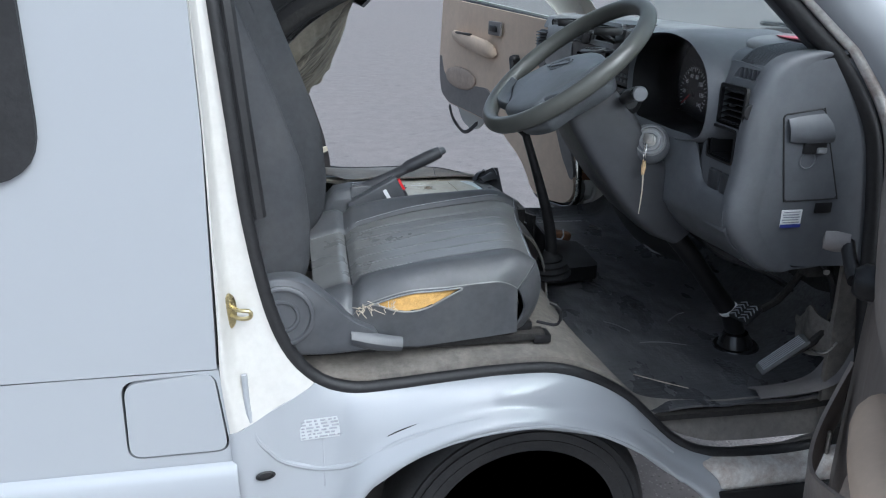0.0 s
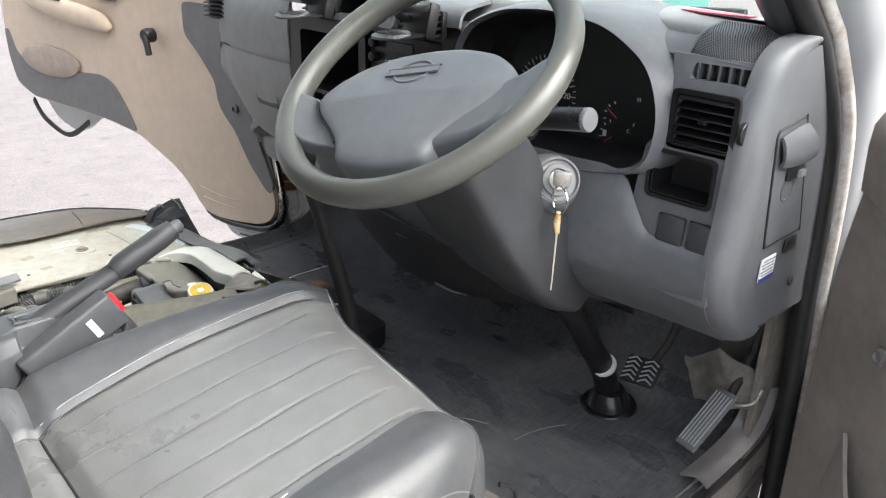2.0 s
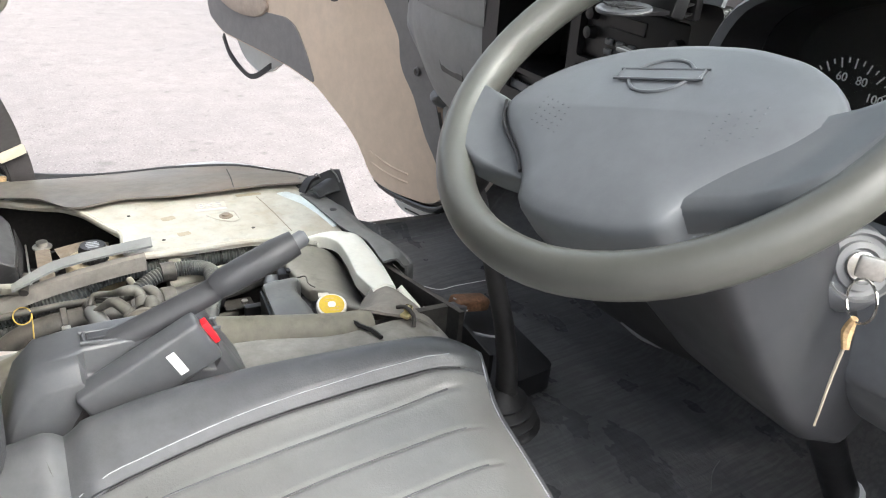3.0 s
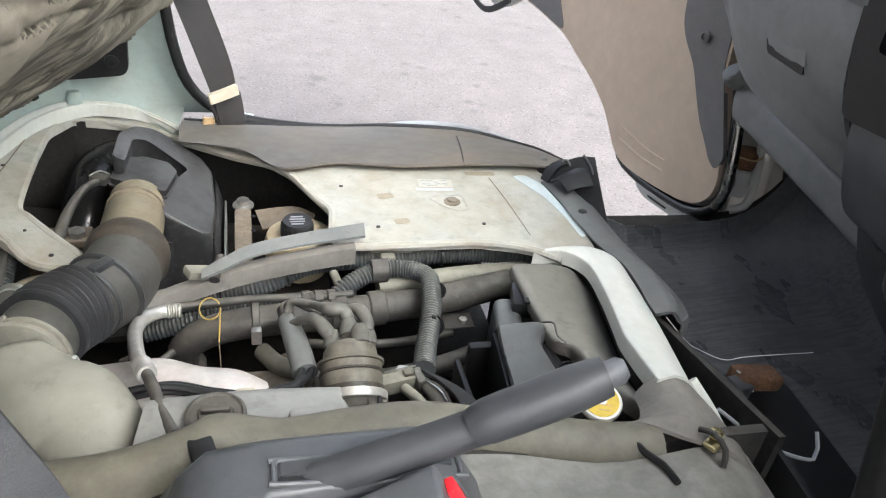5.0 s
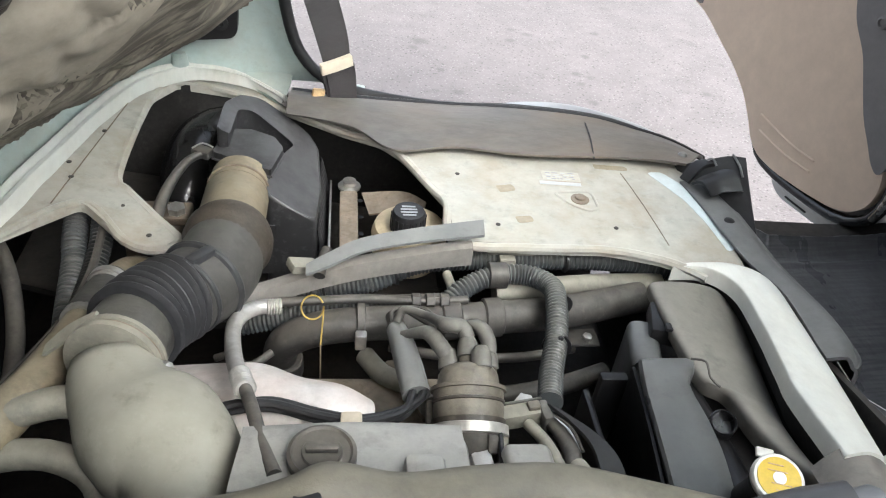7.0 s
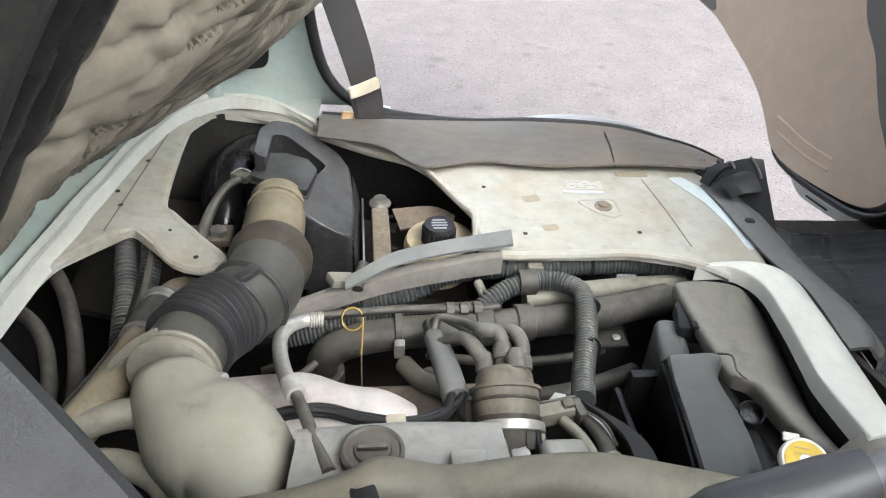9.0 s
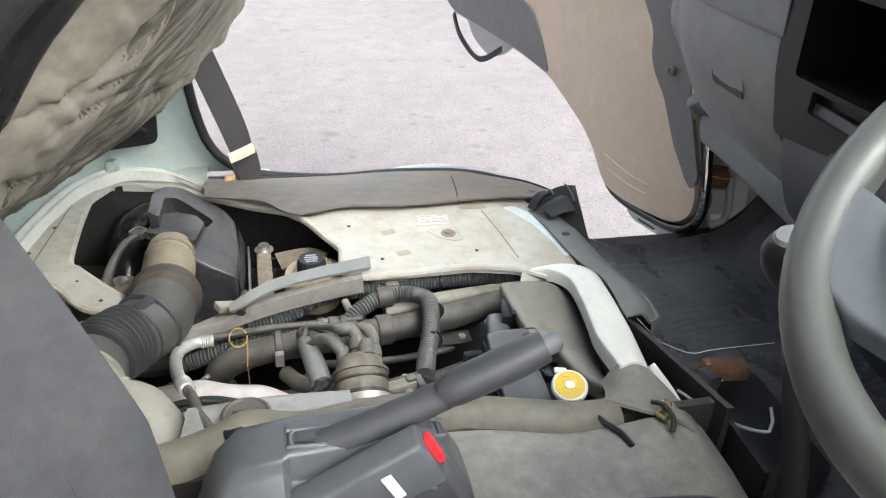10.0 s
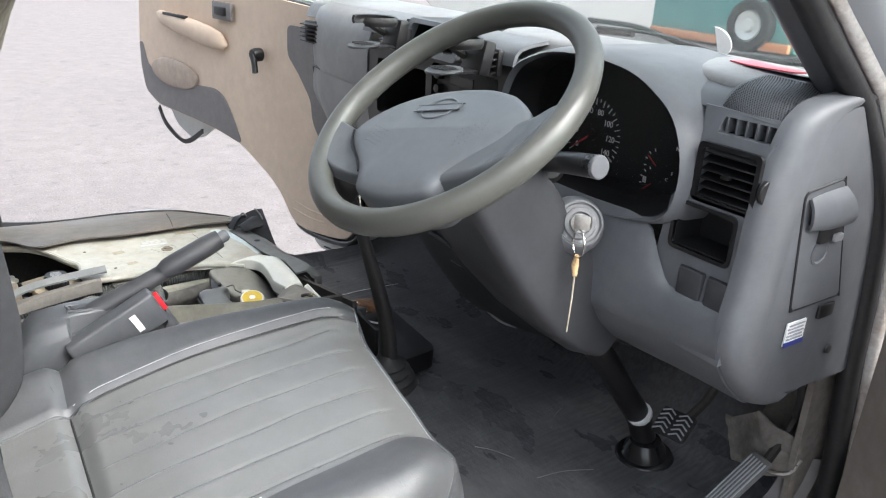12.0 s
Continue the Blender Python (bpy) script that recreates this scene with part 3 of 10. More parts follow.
arch_a = [(0.055, 1.21, 0.749), (0.06, 1.21, 0.747), (0.075, 1.21, 0.74), (0.10, 1.21, 0.73), (0.123, 1.21, 0.724), (0.193, 1.21, 0.725), (0.294, 1.21, 0.731), (0.399, 1.21, 0.735), (0.507, 1.21, 0.726), (0.624, 1.21, 0.667), (0.742, 1.21, 0.554), (0.834, 1.21, 0.511), (0.90, 1.21, 0.503)]
arch_rows = [arch_a]
for f, y in ((0.10, 1.196), (0.35, 1.178), (0.60, 1.166), (0.78, 1.150), (0.90, 1.142), (1.0, 1.145)):
    arch_rows.append([(a[0] * (1 - f) + b[0] * f, y, a[2] * (1 - f) + b[2] * f) for a, b in zip(arch_a, arch_b)])
arch_rows.append([(b[0], 1.165, b[2] - 0.004) for b in arch_b])
arch_rows.append([(b[0], 1.19, b[2] + 0.012) for b in arch_b])
part("wheel_arch", loft(None, arch_rows, 90, 0.002), M_PAINT, van, "white wheel arch panel under the door opening")
part("wheel_well", loft(None, [[(b[0], 1.19, b[2] + 0.012) for b in arch_b[3:]], [(b[0], 1.23, b[2] + 0.03) for b in arch_b[3:]], [(b[0], 1.45, b[2] + 0.03) for b in arch_b[3:]]], 50, 0.003), M_DARK, van)
part("wheel_well_back", block(None, (0.37, 1.47, 0.33), (0.66, 0.02, 0.50), 0.003), M_DARK, van)
part("sill_step", loft(None, [[(0.80, 1.205, 0.512), (0.90, 1.205, 0.502), (1.0, 1.205, 0.499), (1.12, 1.205, 0.507)], [(0.80, 1.18, 0.508), (0.90, 1.18, 0.498), (1.0, 1.18, 0.495), (1.12, 1.18, 0.503)],
                               [(0.83, 1.17, 0.48), (0.92, 1.17, 0.475), (1.0, 1.17, 0.475), (1.12, 1.17, 0.48)], [(0.85, 1.175, 0.43), (0.92, 1.175, 0.42), (1.0, 1.175, 0.42), (1.12, 1.175, 0.42)]], 24, 0.003), M_RUST, van, "chipped rusty painted sill")
step = part("step_well", loft(None, [[(0.83, 1.16, 0.46), (0.95, 1.16, 0.46), (1.12, 1.16, 0.46)], [(0.83, 1.165, 0.40), (0.95, 1.165, 0.39), (1.12, 1.165, 0.39)], [(0.84, 1.13, 0.375), (0.95, 1.13, 0.365), (1.12, 1.13, 0.365)], [(0.84, 1.03, 0.37), (0.95, 1.03, 0.36), (1.12, 1.03, 0.36)]], 16, 0.006), M_BLACKPL, van, "ribbed black plastic step")
for k in range(5):
    part("step_rib", block(None, (0.98, 1.05 + 0.02 * k, 0.372), (0.22, 0.006, 0.006), 0.001, 1), M_BLACKPL, step)
trim_path = [(p[0] + 0.006, p[1] + 0.004, p[2] + 0.002) for p in edge] + [(p[0], p[1] + 0.004, p[2] + 0.004) for p in sill]
part("edge_trim", tube(None, trim_path, 0.0115, 10, 0.02), M_BLACKRUB, van, "black rubber door seal")
part("dark_groove", tube(None, [(p[0] + 0.022, p[1] + 0.018, p[2] + 0.008) for p in edge[:5]], 0.014, 8, 0.02), M_BLACKRUB, van)
# label plate with illegible print, drain slot, striker
lab = part("certification_label", loft(None, [[(0.022, 1.1835, 0.690), (0.092, 1.1935, 0.687)], [(0.023, 1.1805, 0.672), (0.092, 1.1885, 0.669)], [(0.024, 1.1790, 0.653), (0.093, 1.1845, 0.652)]], 6, 0.0004), M_LABELGREY, van, "small pale label with grey print")
rnd = random.Random(8)
for k in range(6):
    z = 0.657 + 0.0060 * k
    x = 0.026
    while x < 0.088:
        w = rnd.uniform(0.004, 0.014)
        part("print_bar", block(None, (x + w / 2, 1.1775 + 0.09 * (x + w / 2 - 0.024) + 0.10 * (z - 0.653), z), (w, 0.0016, 0.0024), 0, 1, euler(0, 0, 5)), M_PRINT, lab)
        x += w + rnd.uniform(0.002, 0.006)
part("arch_ridge", tube(None, [(-0.06, 1.158, 0.80), (-0.058, 1.155, 0.74), (-0.050, 1.156, 0.685), (-0.030, 1.163, 0.65), (-0.009, 1.171, 0.622), (0.03, 1.176, 0.602), (0.058, 1.178, 0.594), (0.095, 1.171, 0.598), (0.126, 1.164, 0.611), (0.186, 1.163, 0.641), (0.245, 1.161, 0.659), (0.337, 1.159, 0.677), (0.44, 1.163, 0.680), (0.551, 1.168, 0.658), (0.661, 1.177, 0.605), (0.728, 1.182, 0.549)], 0.0050, 8, 0.01), M_PAINT, van)
part("arch_ridge", tube(None, [(0.143, 1.146, 0.570), (0.222, 1.144, 0.622), (0.323, 1.144, 0.652), (0.446, 1.142, 0.660), (0.554, 1.141, 0.634), (0.661, 1.141, 0.573), (0.735, 1.143, 0.51)], 0.0040, 8, 0.01), M_PAINT, van)
for q in ([(0.152, 1.1685, 0.642), (0.187, 1.1685, 0.659), (0.229, 1.1695, 0.673)], [(0.532, 1.1775, 0.685), (0.568, 1.1825, 0.675), (0.61, 1.1855, 0.658)], [(0.647, 1.1885, 0.631), (0.690, 1.203, 0.600), (0.720, 1.207, 0.575)]):
    part("paint_crack", tube(None, q, [0.0006, 0.0015, 0.0007], 6, 0.01), M_DARK, van)
part("arch_seam", tube(None, [(0.062, 1.1915, 0.685), (0.062, 1.1805, 0.623), (0.062, 1.1705, 0.561)], 0.0013, 5, 0.02), M_PRINT, van)
part("drain_slot", lathe(None, (-0.037, 1.148, 0.612), (0.2, -1, 0.2), [(0.016, 0), (0.017, 0.003), (0.012, 0.004), (0.010, 0.001)], 16, 0.45, (0, 0, 1)), M_BLACKPL, van)
striker = part("striker_plate", lathe(None, (-0.076, 1.178, 0.905), (0.45, -0.9, 0), [(0.030, 0), (0.030, 0.003), (0.026, 0.004), (0.001, 0.004)], 24, 0.36, (0.9, 0.45, 0)), M_BRASS, van, "yellow zinc door striker")
part("striker_loop", tube(None, [(-0.074, 1.176, 0.912), (-0.060, 1.160, 0.912), (-0.046, 1.158, 0.911), (-0.042, 1.158, 0.905), (-0.046, 1.158, 0.899), (-0.060, 1.160, 0.898), (-0.074, 1.176, 0.898)], 0.0034, 8, 0.004), M_BRASS, striker)

# front pillar, its seal and the rusty flange
ap = [(1.172, 1.185, 0.50), (1.148, 1.185, 0.716), (1.128, 1.185, 0.832), (1.106, 1.185, 0.951), (1.092, 1.185, 1.05), (1.06, 1.188, 1.18), (0.985, 1.195, 1.29), (0.925, 1.20, 1.345), (0.62, 1.23, 1.60), (0.35, 1.25, 1.80)]
part("front_pillar_flange", tube(None, ap, 0.011, 10, 0.02), M_RUST, van, "rusty painted pillar flange")
part("front_pillar_seal", tube(None, [(p[0] - 0.024, p[1] + 0.012, p[2] - 0.012) for p in ap], 0.016, 10, 0.02), M_BLACKRUB, van, "black rubber door seal")
ap_out = [(p[0] + 0.06, 1.165, p[2] + 0.03) for p in ap]
part("front_pillar", loft(None, [[(p[0] - 0.01, p[1] + 0.03, p[2]) for p in ap], [(p[0] + 0.008, 1.178, p[2] + 0.005) for p in ap], ap_out, [(p[0] + 0.10, 1.20, p[2] + 0.05) for p in ap], [(p[0] + 0.07, 1.27, p[2] + 0.05) for p in ap], [(p[0] - 0.01, 1.26, p[2] + 0.0) for p in ap]], 50, 0.003), M_PAINT, van, "white windscreen pillar")
part("pillar_inner_trim", loft(None, [[(p[0] - 0.03, p[1] + 0.016, p[2] - 0.012) for p in ap[4:]], [(p[0] - 0.045, p[1] + 0.045, p[2] - 0.012) for p in ap[4:]], [(p[0] - 0.01, p[1] + 0.085, p[2] + 0.0) for p in ap[4:]]], 30, 0.004), M_DKPL, van)
part("kick_panel", slab(None, [(1.075, 0.55), (1.20, 0.48), (1.17, 1.0), (1.06, 1.0)], [], lambda x, z: (x, 1.228, z), (0, 0.01, 0)), M_CARPET, van)
part("sill_face", slab(None, [(0.84, 0.30), (1.15, 0.30), (1.15, 0.55), (1.0, 0.515), (0.86, 0.515)], [], lambda x, z: (x, 1.216, z), (0, 0.008, 0)), M_STRIP, van, "dusty brown sill face")
part("front_wing", slab(None, [(1.11, 0.32), (1.40, 0.32), (1.40, 1.10), (1.28, 1.24), (1.16, 1.28), (1.125, 1.1)], [], side_xz(YS + 0.006), (0, 0.01, 0)), M_PAINT, van)

# far pillar and sill
fp = [(-0.10, 2.70, 1.85), (-0.03, 2.715, 1.4), (0.005, 2.72, 1.15), (0.030, 2.72, 0.98), (0.042, 2.72, 0.88), (0.062, 2.715, 0.815), (0.105, 2.71, 0.772), (0.17, 2.70, 0.755)]
part("far_pillar", loft(None, [[(p[0] - 0.30, 2.757, p[2]) for p in fp], [(p[0] - 0.07, 2.748, p[2]) for p in fp], [(p[0] - 0.02, 2.738, p[2]) for p in fp], [(p[0] + 0.002, 2.733, p[2]) for p in fp], [(p[0] + 0.004, YF, p[2] - 0.01) for p in fp]], 50, 0.004), M_MINT, van, "mint green painted inner pillar")
part("far_pillar_seal", tube(None, [(p[0] + 0.008, p[1] + 0.012, p[2]) for p in fp] + [(0.30, 2.69, 0.752), (0.41, 2.69, 0.754), (0.535, 2.69, 0.746), (0.617, 2.69, 0.728), (0.69, 2.69, 0.700)], 0.009, 10, 0.02), M_BLACKRUB, van, "black rubber door seal")
far_edge = [(0.10, 2.73, 0.725), (0.265, 2.73, 0.728), (0.367, 2.73, 0.738), (0.442, 2.735, 0.747), (0.522, 2.735, 0.746), (0.607, 2.735, 0.728), (0.686, 2.735, 0.702), (0.76, 2.73, 0.66), (0.85, 2.73, 0.55), (1.05, 2.73, 0.50)]
part("far_wheel_arch", loft(None, [[(x, y - 0.04, z) for x, y, z in far_edge], far_edge, [(x, y + 0.03, z - 0.03) for x, y, z in far_edge], [(x, y + 0.04, z - 0.12) for x, y, z in far_edge]], 50, 0.003), M_PAINT, van)
part("far_sill", loft(None, [[(0.78, 2.60, 0.585), (0.90, 2.60, 0.555), (1.0, 2.60, 0.55), (1.14, 2.60, 0.56)], [(0.78, 2.66, 0.585), (0.90, 2.66, 0.545), (1.0, 2.66, 0.54), (1.14, 2.66, 0.55)], [(0.80, 2.74, 0.55), (0.90, 2.74, 0.52), (1.0, 2.74, 0.51), (1.14, 2.74, 0.52)], [(0.82, 2.75, 0.40), (0.90, 2.75, 0.38), (1.0, 2.75, 0.38), (1.14, 2.75, 0.38)]], 20, 0.004), M_JAMB, van, "dusty white far sill")
part("far_hinge_post", slab(None, [(0.50, 1.03), (0.80, 1.045), (1.0, 1.045), (1.0, 1.24), (0.50, 1.24)], [], lambda z, x: (x, 2.625 + 0.4 * (x - 1.07), z), (0, 0.012, 0)), M_JAMB, van, "dusty white hinge pillar")
part("far_pillar_trim", slab(None, rounded([(-0.34, 0.822), (-0.115, 0.822), (-0.022, 0.832), (-0.018, 0.90), (-0.030, 1.10), (-0.34, 1.10)], 0.016, 4), [], lambda x, z: (x, 2.720, z), (0, 0.014, 0)), M_BLACKPL, van, "dark plastic pillar cover")
part("trim_screw", lathe(None, (-0.045, 2.720, 0.855), (0.1, -1, 0), [(0.011, 0), (0.011, 0.004), (0.005, 0.005), (0.004, 0.002)], 14), M_DIAL, van)
# Far-side window openings are unseen, cut to let more light in.
part("far_side_panel", slab(None, [(-2.7, 0.32), (-0.05, 0.32), (-0.05, 0.75), (-0.2, 1.85), (-2.7, 1.85)], [win, rounded([(-2.6, 1.16), (-1.65, 1.16), (-1.65, 1.66), (-2.6, 1.66)], 0.07, 6)], side_xz(YF), (0, -0.005, 0)), M_PAINT, van)
# roof, floor behind, nose; unseen roof and rear keep the cab shaded
part("roof", loft(None, [[(-2.7, YS + 0.01, 1.85), (-0.2, YS + 0.01, 1.85), (0.33, YS + 0.12, 1.84)], [(-2.7, 1.35, 1.93), (-0.2, 1.35, 1.93), (0.40, 1.38, 1.91)], [(-2.7, 1.95, 1.96), (-0.2, 1.95, 1.96), (0.45, 1.95, 1.93)], [(-2.7, 2.55, 1.93), (-0.2, 2.55, 1.93), (0.40, 2.52, 1.91)], [(-2.7, YF - 0.01, 1.85), (-0.2, YF - 0.01, 1.85), (0.33, YF - 0.12, 1.84)]], 20, 0.02), M_PAINT, van)
# Unseen white lining, added to bounce light down into the cab.
part("bounce_liner", loft(None, [[(-2.66, YS + 0.04, 1.81), (-0.2, YS + 0.04, 1.81), (0.33, YS + 0.15, 1.80)], [(-2.66, 1.40, 1.89), (-0.2, 1.40, 1.89), (0.38, 1.42, 1.87)], [(-2.66, 2.50, 1.89), (-0.2, 2.50, 1.89), (0.38, 2.48, 1.87)], [(-2.66, YF - 0.04, 1.81), (-0.2, YF - 0.04, 1.81), (0.33, YF - 0.15, 1.80)]], 16, 0.004), M_PAPER, van, "unseen pale roof lining added to bounce light")
part("cargo_floor", block(None, (-1.5, 1.95, 0.72), (2.3, 1.56, 0.03), 0.004), M_CARPET, van)
# Rear window opening is unseen, added for light from behind.
part("rear_door", slab(None, [(1.16, 0.35), (2.74, 0.35), (2.74, 1.86), (1.16, 1.86)], [rounded([(1.30, 1.16), (2.60, 1.16), (2.55, 1.68), (1.35, 1.68)], 0.08, 5)], lambda y, z: (-2.68, y, z), (-0.03, 0, 0)), M_PAINT, van)
# Invented low wall, unseen, that closes the cab behind the seats.
part("closing_partition", slab(None, [(1.17, 0.70), (2.74, 0.70), (2.74, 0.98), (1.17, 0.98)], [], lambda y, z: (-0.42 - 0.12 * (z - 0.7), y, z), (-0.02, 0, 0)), M_CLOTH, van)
far_ap = [(p[0], 3.91 - p[1], p[2]) for p in ap]
part("far_front_pillar", loft(None, [[(p[0] - 0.03, p[1] - 0.03, p[2]) for p in far_ap], [(p[0] + 0.0, p[1] + 0.0, p[2]) for p in far_ap], [(p[0] + 0.07, p[1] + 0.01, p[2] + 0.03) for p in far_ap], [(p[0] + 0.08, p[1] - 0.08, p[2] + 0.04) for p in far_ap]], 40, 0.003), M_JAMB, van)
part("windscreen", loft(None, [[(1.30, 1.26, 1.27), (1.33, 1.6, 1.26), (1.34, 1.95, 1.26), (1.33, 2.3, 1.26), (1.30, 2.64, 1.27)], [(0.95, 1.26, 1.56), (0.98, 1.6, 1.56), (0.99, 1.95, 1.56), (0.98, 2.3, 1.56), (0.95, 2.64, 1.56)], [(0.50, 1.30, 1.87), (0.52, 1.6, 1.88), (0.53, 1.95, 1.88), (0.52, 2.3, 1.88), (0.50, 2.60, 1.87)]], 24, 0.005), M_GLASS, van, "laminated windscreen")
part("scuttle", loft(None, [[(1.31, 1.18, 1.245), (1.35, 1.95, 1.235), (1.31, 2.72, 1.245)], [(1.42, 1.18, 1.20), (1.47, 1.95, 1.19), (1.42, 2.72, 1.20)], [(1.50, 1.20, 1.0), (1.56, 1.95, 1.0), (1.50, 2.70, 1.0)], [(1.52, 1.20, 0.4), (1.58, 1.95, 0.4), (1.52, 2.70, 0.4)]], 24, 0.004), M_PAINT, van)
for y in (1.75, 2.2):
    part("wiper", tube(None, [(1.37, y + 0.35, 1.262), (1.375, y + 0.1, 1.268), (1.365, y - 0.25, 1.285)], 0.007, 8, 0.05), M_BLACKRUB, van, "black wiper blade")
part("scuttle_grille", block(None, (1.385, 1.8, 1.242), (0.06, 0.9, 0.012), 0.004), M_BLACKPL, van)

# seat platform and cab floor
part("seat_platform", loft(None, [[(-0.30, 1.222, 0.765), (0.0, 1.222, 0.755), (0.08, 1.222, 0.732), (0.20, 1.222, 0.731), (0.40, 1.222, 0.741), (0.507, 1.222, 0.733), (0.60, 1.222, 0.69), (0.70, 1.222, 0.60)],
                                  [(-0.30, 1.25, 0.775), (0.0, 1.25, 0.765), (0.08, 1.25, 0.755), (0.20, 1.25, 0.755), (0.40, 1.25, 0.765), (0.507, 1.25, 0.757), (0.60, 1.25, 0.71), (0.70, 1.25, 0.61)],
                                  [(-0.30, 1.50, 0.78), (0.0, 1.50, 0.78), (0.08, 1.50, 0.775), (0.20, 1.50, 0.775), (0.40, 1.50, 0.775), (0.507, 1.50, 0.765), (0.60, 1.50, 0.70), (0.66, 1.50, 0.60)],
                                  [(-0.30, 1.72, 0.78), (0.0, 1.72, 0.78), (0.08, 1.72, 0.78), (0.20, 1.72, 0.79), (0.40, 1.72, 0.80), (0.507, 1.72, 0.79), (0.60, 1.72, 0.72), (0.66, 1.72, 0.60)]], 60, 0.004), M_CARPET, van, "grey-brown carpeted seat platform")
floor_rows = []
for y in np.linspace(1.225, 2.62, 9):
    floor_rows.append([(0.60, y, 0.606), (0.75, y, 0.603), (0.9, y, 0.60), (1.05, y, 0.60), (1.15, y, 0.62), (1.22, y, 0.70), (1.27, y, 0.86), (1.30, y, 1.05)])
part("cab_floor", loft(None, floor_rows, 40, 0.012), M_DARK, van)

# front wheel
wheel = thing("front_wheel", (0.50, 1.30, 0.0), "black front tyre on a grey steel rim under the wheel arch", "wheel")
part("tyre", lathe(None, (0.48, 1.40, 0.285), (0, -1, 0), [(0.19, -0.09), (0.25, -0.095), (0.278, -0.08), (0.287, -0.05), (0.289, 0.05), (0.282, 0.075), (0.272, 0.085), (0.262, 0.092), (0.245, 0.096), (0.22, 0.098), (0.195, 0.088), (0.188, 0.06)], 64), M_TYRE, wheel)
for r in (0.235, 0.255, 0.268):
    part("sidewall_ridge", lathe(None, (0.48, 1.40, 0.285), (0, -1, 0), [(r - 0.002, 0.094), (r - 0.001, 0.0985 if r < 0.26 else 0.094), (r + 0.001, 0.0985 if r < 0.26 else 0.093), (r + 0.002, 0.088)], 64), M_TYRE, wheel)
part("rim", lathe(None, (0.48, 1.40, 0.285), (0, -1, 0), [(0.192, 0.085), (0.186, 0.05), (0.15, 0.02), (0.08, 0.03), (0.06, 0.05), (0.001, 0.055)], 40), M_STEEL, wheel)


# ---- doors ----
def door_frame(hinge, tip):
    """Axes of a door that stands open: along it from the hinge, and up; the third points off its inner face."""
    h, t = V((*hinge, 0)), V((*tip, 0))
    a = (t - h).normalized()
    return h, a


def passenger_door():
    d = thing("passenger_door", (0.95, 3.1, 0.45), "open passenger door with beige and brown-grey plastic trim", "door")
    h, a = door_frame((1.00, 2.70), (0.775, 3.77))
    inner = V((-a.y, a.x, 0))          # towards the cab
    if inner.x > 0:
        inner = -inner
    at = lambda s, z, off=0.0: h + a * s + inner * off + V((0, 0, z))
    prof = [(-0.125, 0.70), (-0.120, 0.660), (-0.092, 0.630), (-0.05, 0.614), (0.02, 0.604), (0.10, 0.599), (0.150, 0.604), (0.182, 0.622), (0.207, 0.655), (0.245, 0.695), (0.30, 0.730), (0.345, 0.75), (0.44, 0.793), (0.58, 0.812), (0.74, 0.820), (1.02, 0.825), (1.12, 0.86), (1.148, 0.95), (1.15, 1.04), (1.12, 1.31), (-0.05, 1.25), (-0.06, 0.90)]
    out = [(-0.10, 0.58), (-0.075, 0.552), (-0.03, 0.528), (0.03, 0.518), (0.13, 0.511), (0.165, 0.528), (0.19, 0.575), (0.23, 0.655), (0.36, 0.745), (0.46, 0.785), (0.60, 0.800), (0.68, 0.795), (0.774, 0.775), (0.85, 0.725), (0.92, 0.705), (1.03, 0.735), (1.12, 0.83), (1.155, 0.95), (1.16, 1.15), (1.14, 1.32), (-0.05, 1.25)]
    soft_wave = lambda s, z: 0.012 * math.sin(min(1, max(0, s / 1.1)) * math.pi)
    part("outer_skin", slab(None, rounded(out, 0.03, 5), [], lambda s, z: at(s, z, -0.085), inner * 0.012), M_JAMB, d, "dusty white outer door skin")
    part("skin_fold", tube(None, [at(0.178, 0.60, -0.071), at(0.150, 0.552, -0.071), at(0.120, 0.534, -0.071), at(0.03, 0.541, -0.071), at(-0.03, 0.550, -0.071), at(-0.07, 0.585, -0.071)], 0.0035, 8, 0.01), M_JAMB, d)
    part("drain_slit", tube(None, [at(0.112, 0.523, -0.072), at(0.085, 0.524, -0.072), at(0.05, 0.526, -0.072)], 0.0022, 6, 0.01), M_DARK, d)
    part("inner_shell", slab(None, rounded([(s * 1.003, z - 0.010 if z < 1.2 else z) for s, z in prof], 0.03, 4), [], lambda s, z: at(s, z, -0.052), inner * 0.035), M_TRIMDK, d, "grey painted door shell")
    trim = part("door_trim", slab(None, rounded(prof, 0.03, 5), [], lambda s, z: at(s, z, soft_wave(s, z)), inner * -0.02), M_BEIGE, d, "stained beige plastic door trim")
    wave = [(-0.123, 0.745), (-0.110, 0.715), (-0.088, 0.728), (-0.068, 0.752), (-0.038, 0.783), (-0.006, 0.833), (0.018, 0.875), (0.058, 0.915), (0.075, 0.945), (0.082, 1.0), (0.14, 1.07), (0.19, 1.115), (0.19, 1.20), (-0.03, 1.20), (-0.055, 0.90)]
    part("hinge_side_panel", slab(None, rounded(wave, 0.02, 4), [], lambda s, z: at(s, z, soft_wave(s, z) + 0.0025), inner * -0.01), M_TRIMDK, trim, "brown-grey trim panel")
    low = [(0.44, 0.797), (0.58, 0.816), (0.74, 0.824), (1.02, 0.829), (1.117, 0.863), (1.144, 0.95), (1.146, 1.04), (1.12, 1.04), (1.09, 0.965), (1.0, 0.935), (0.86, 0.935), (0.72, 0.945), (0.60, 0.952), (0.545, 0.935), (0.49, 0.875)]
    part("lower_trim_band", slab(None, rounded(low, 0.025, 4), [], lambda s, z: at(s, z, soft_wave(s, z) + 0.0025), inner * -0.01), M_TRIMDK, trim, "brown-grey kick band")
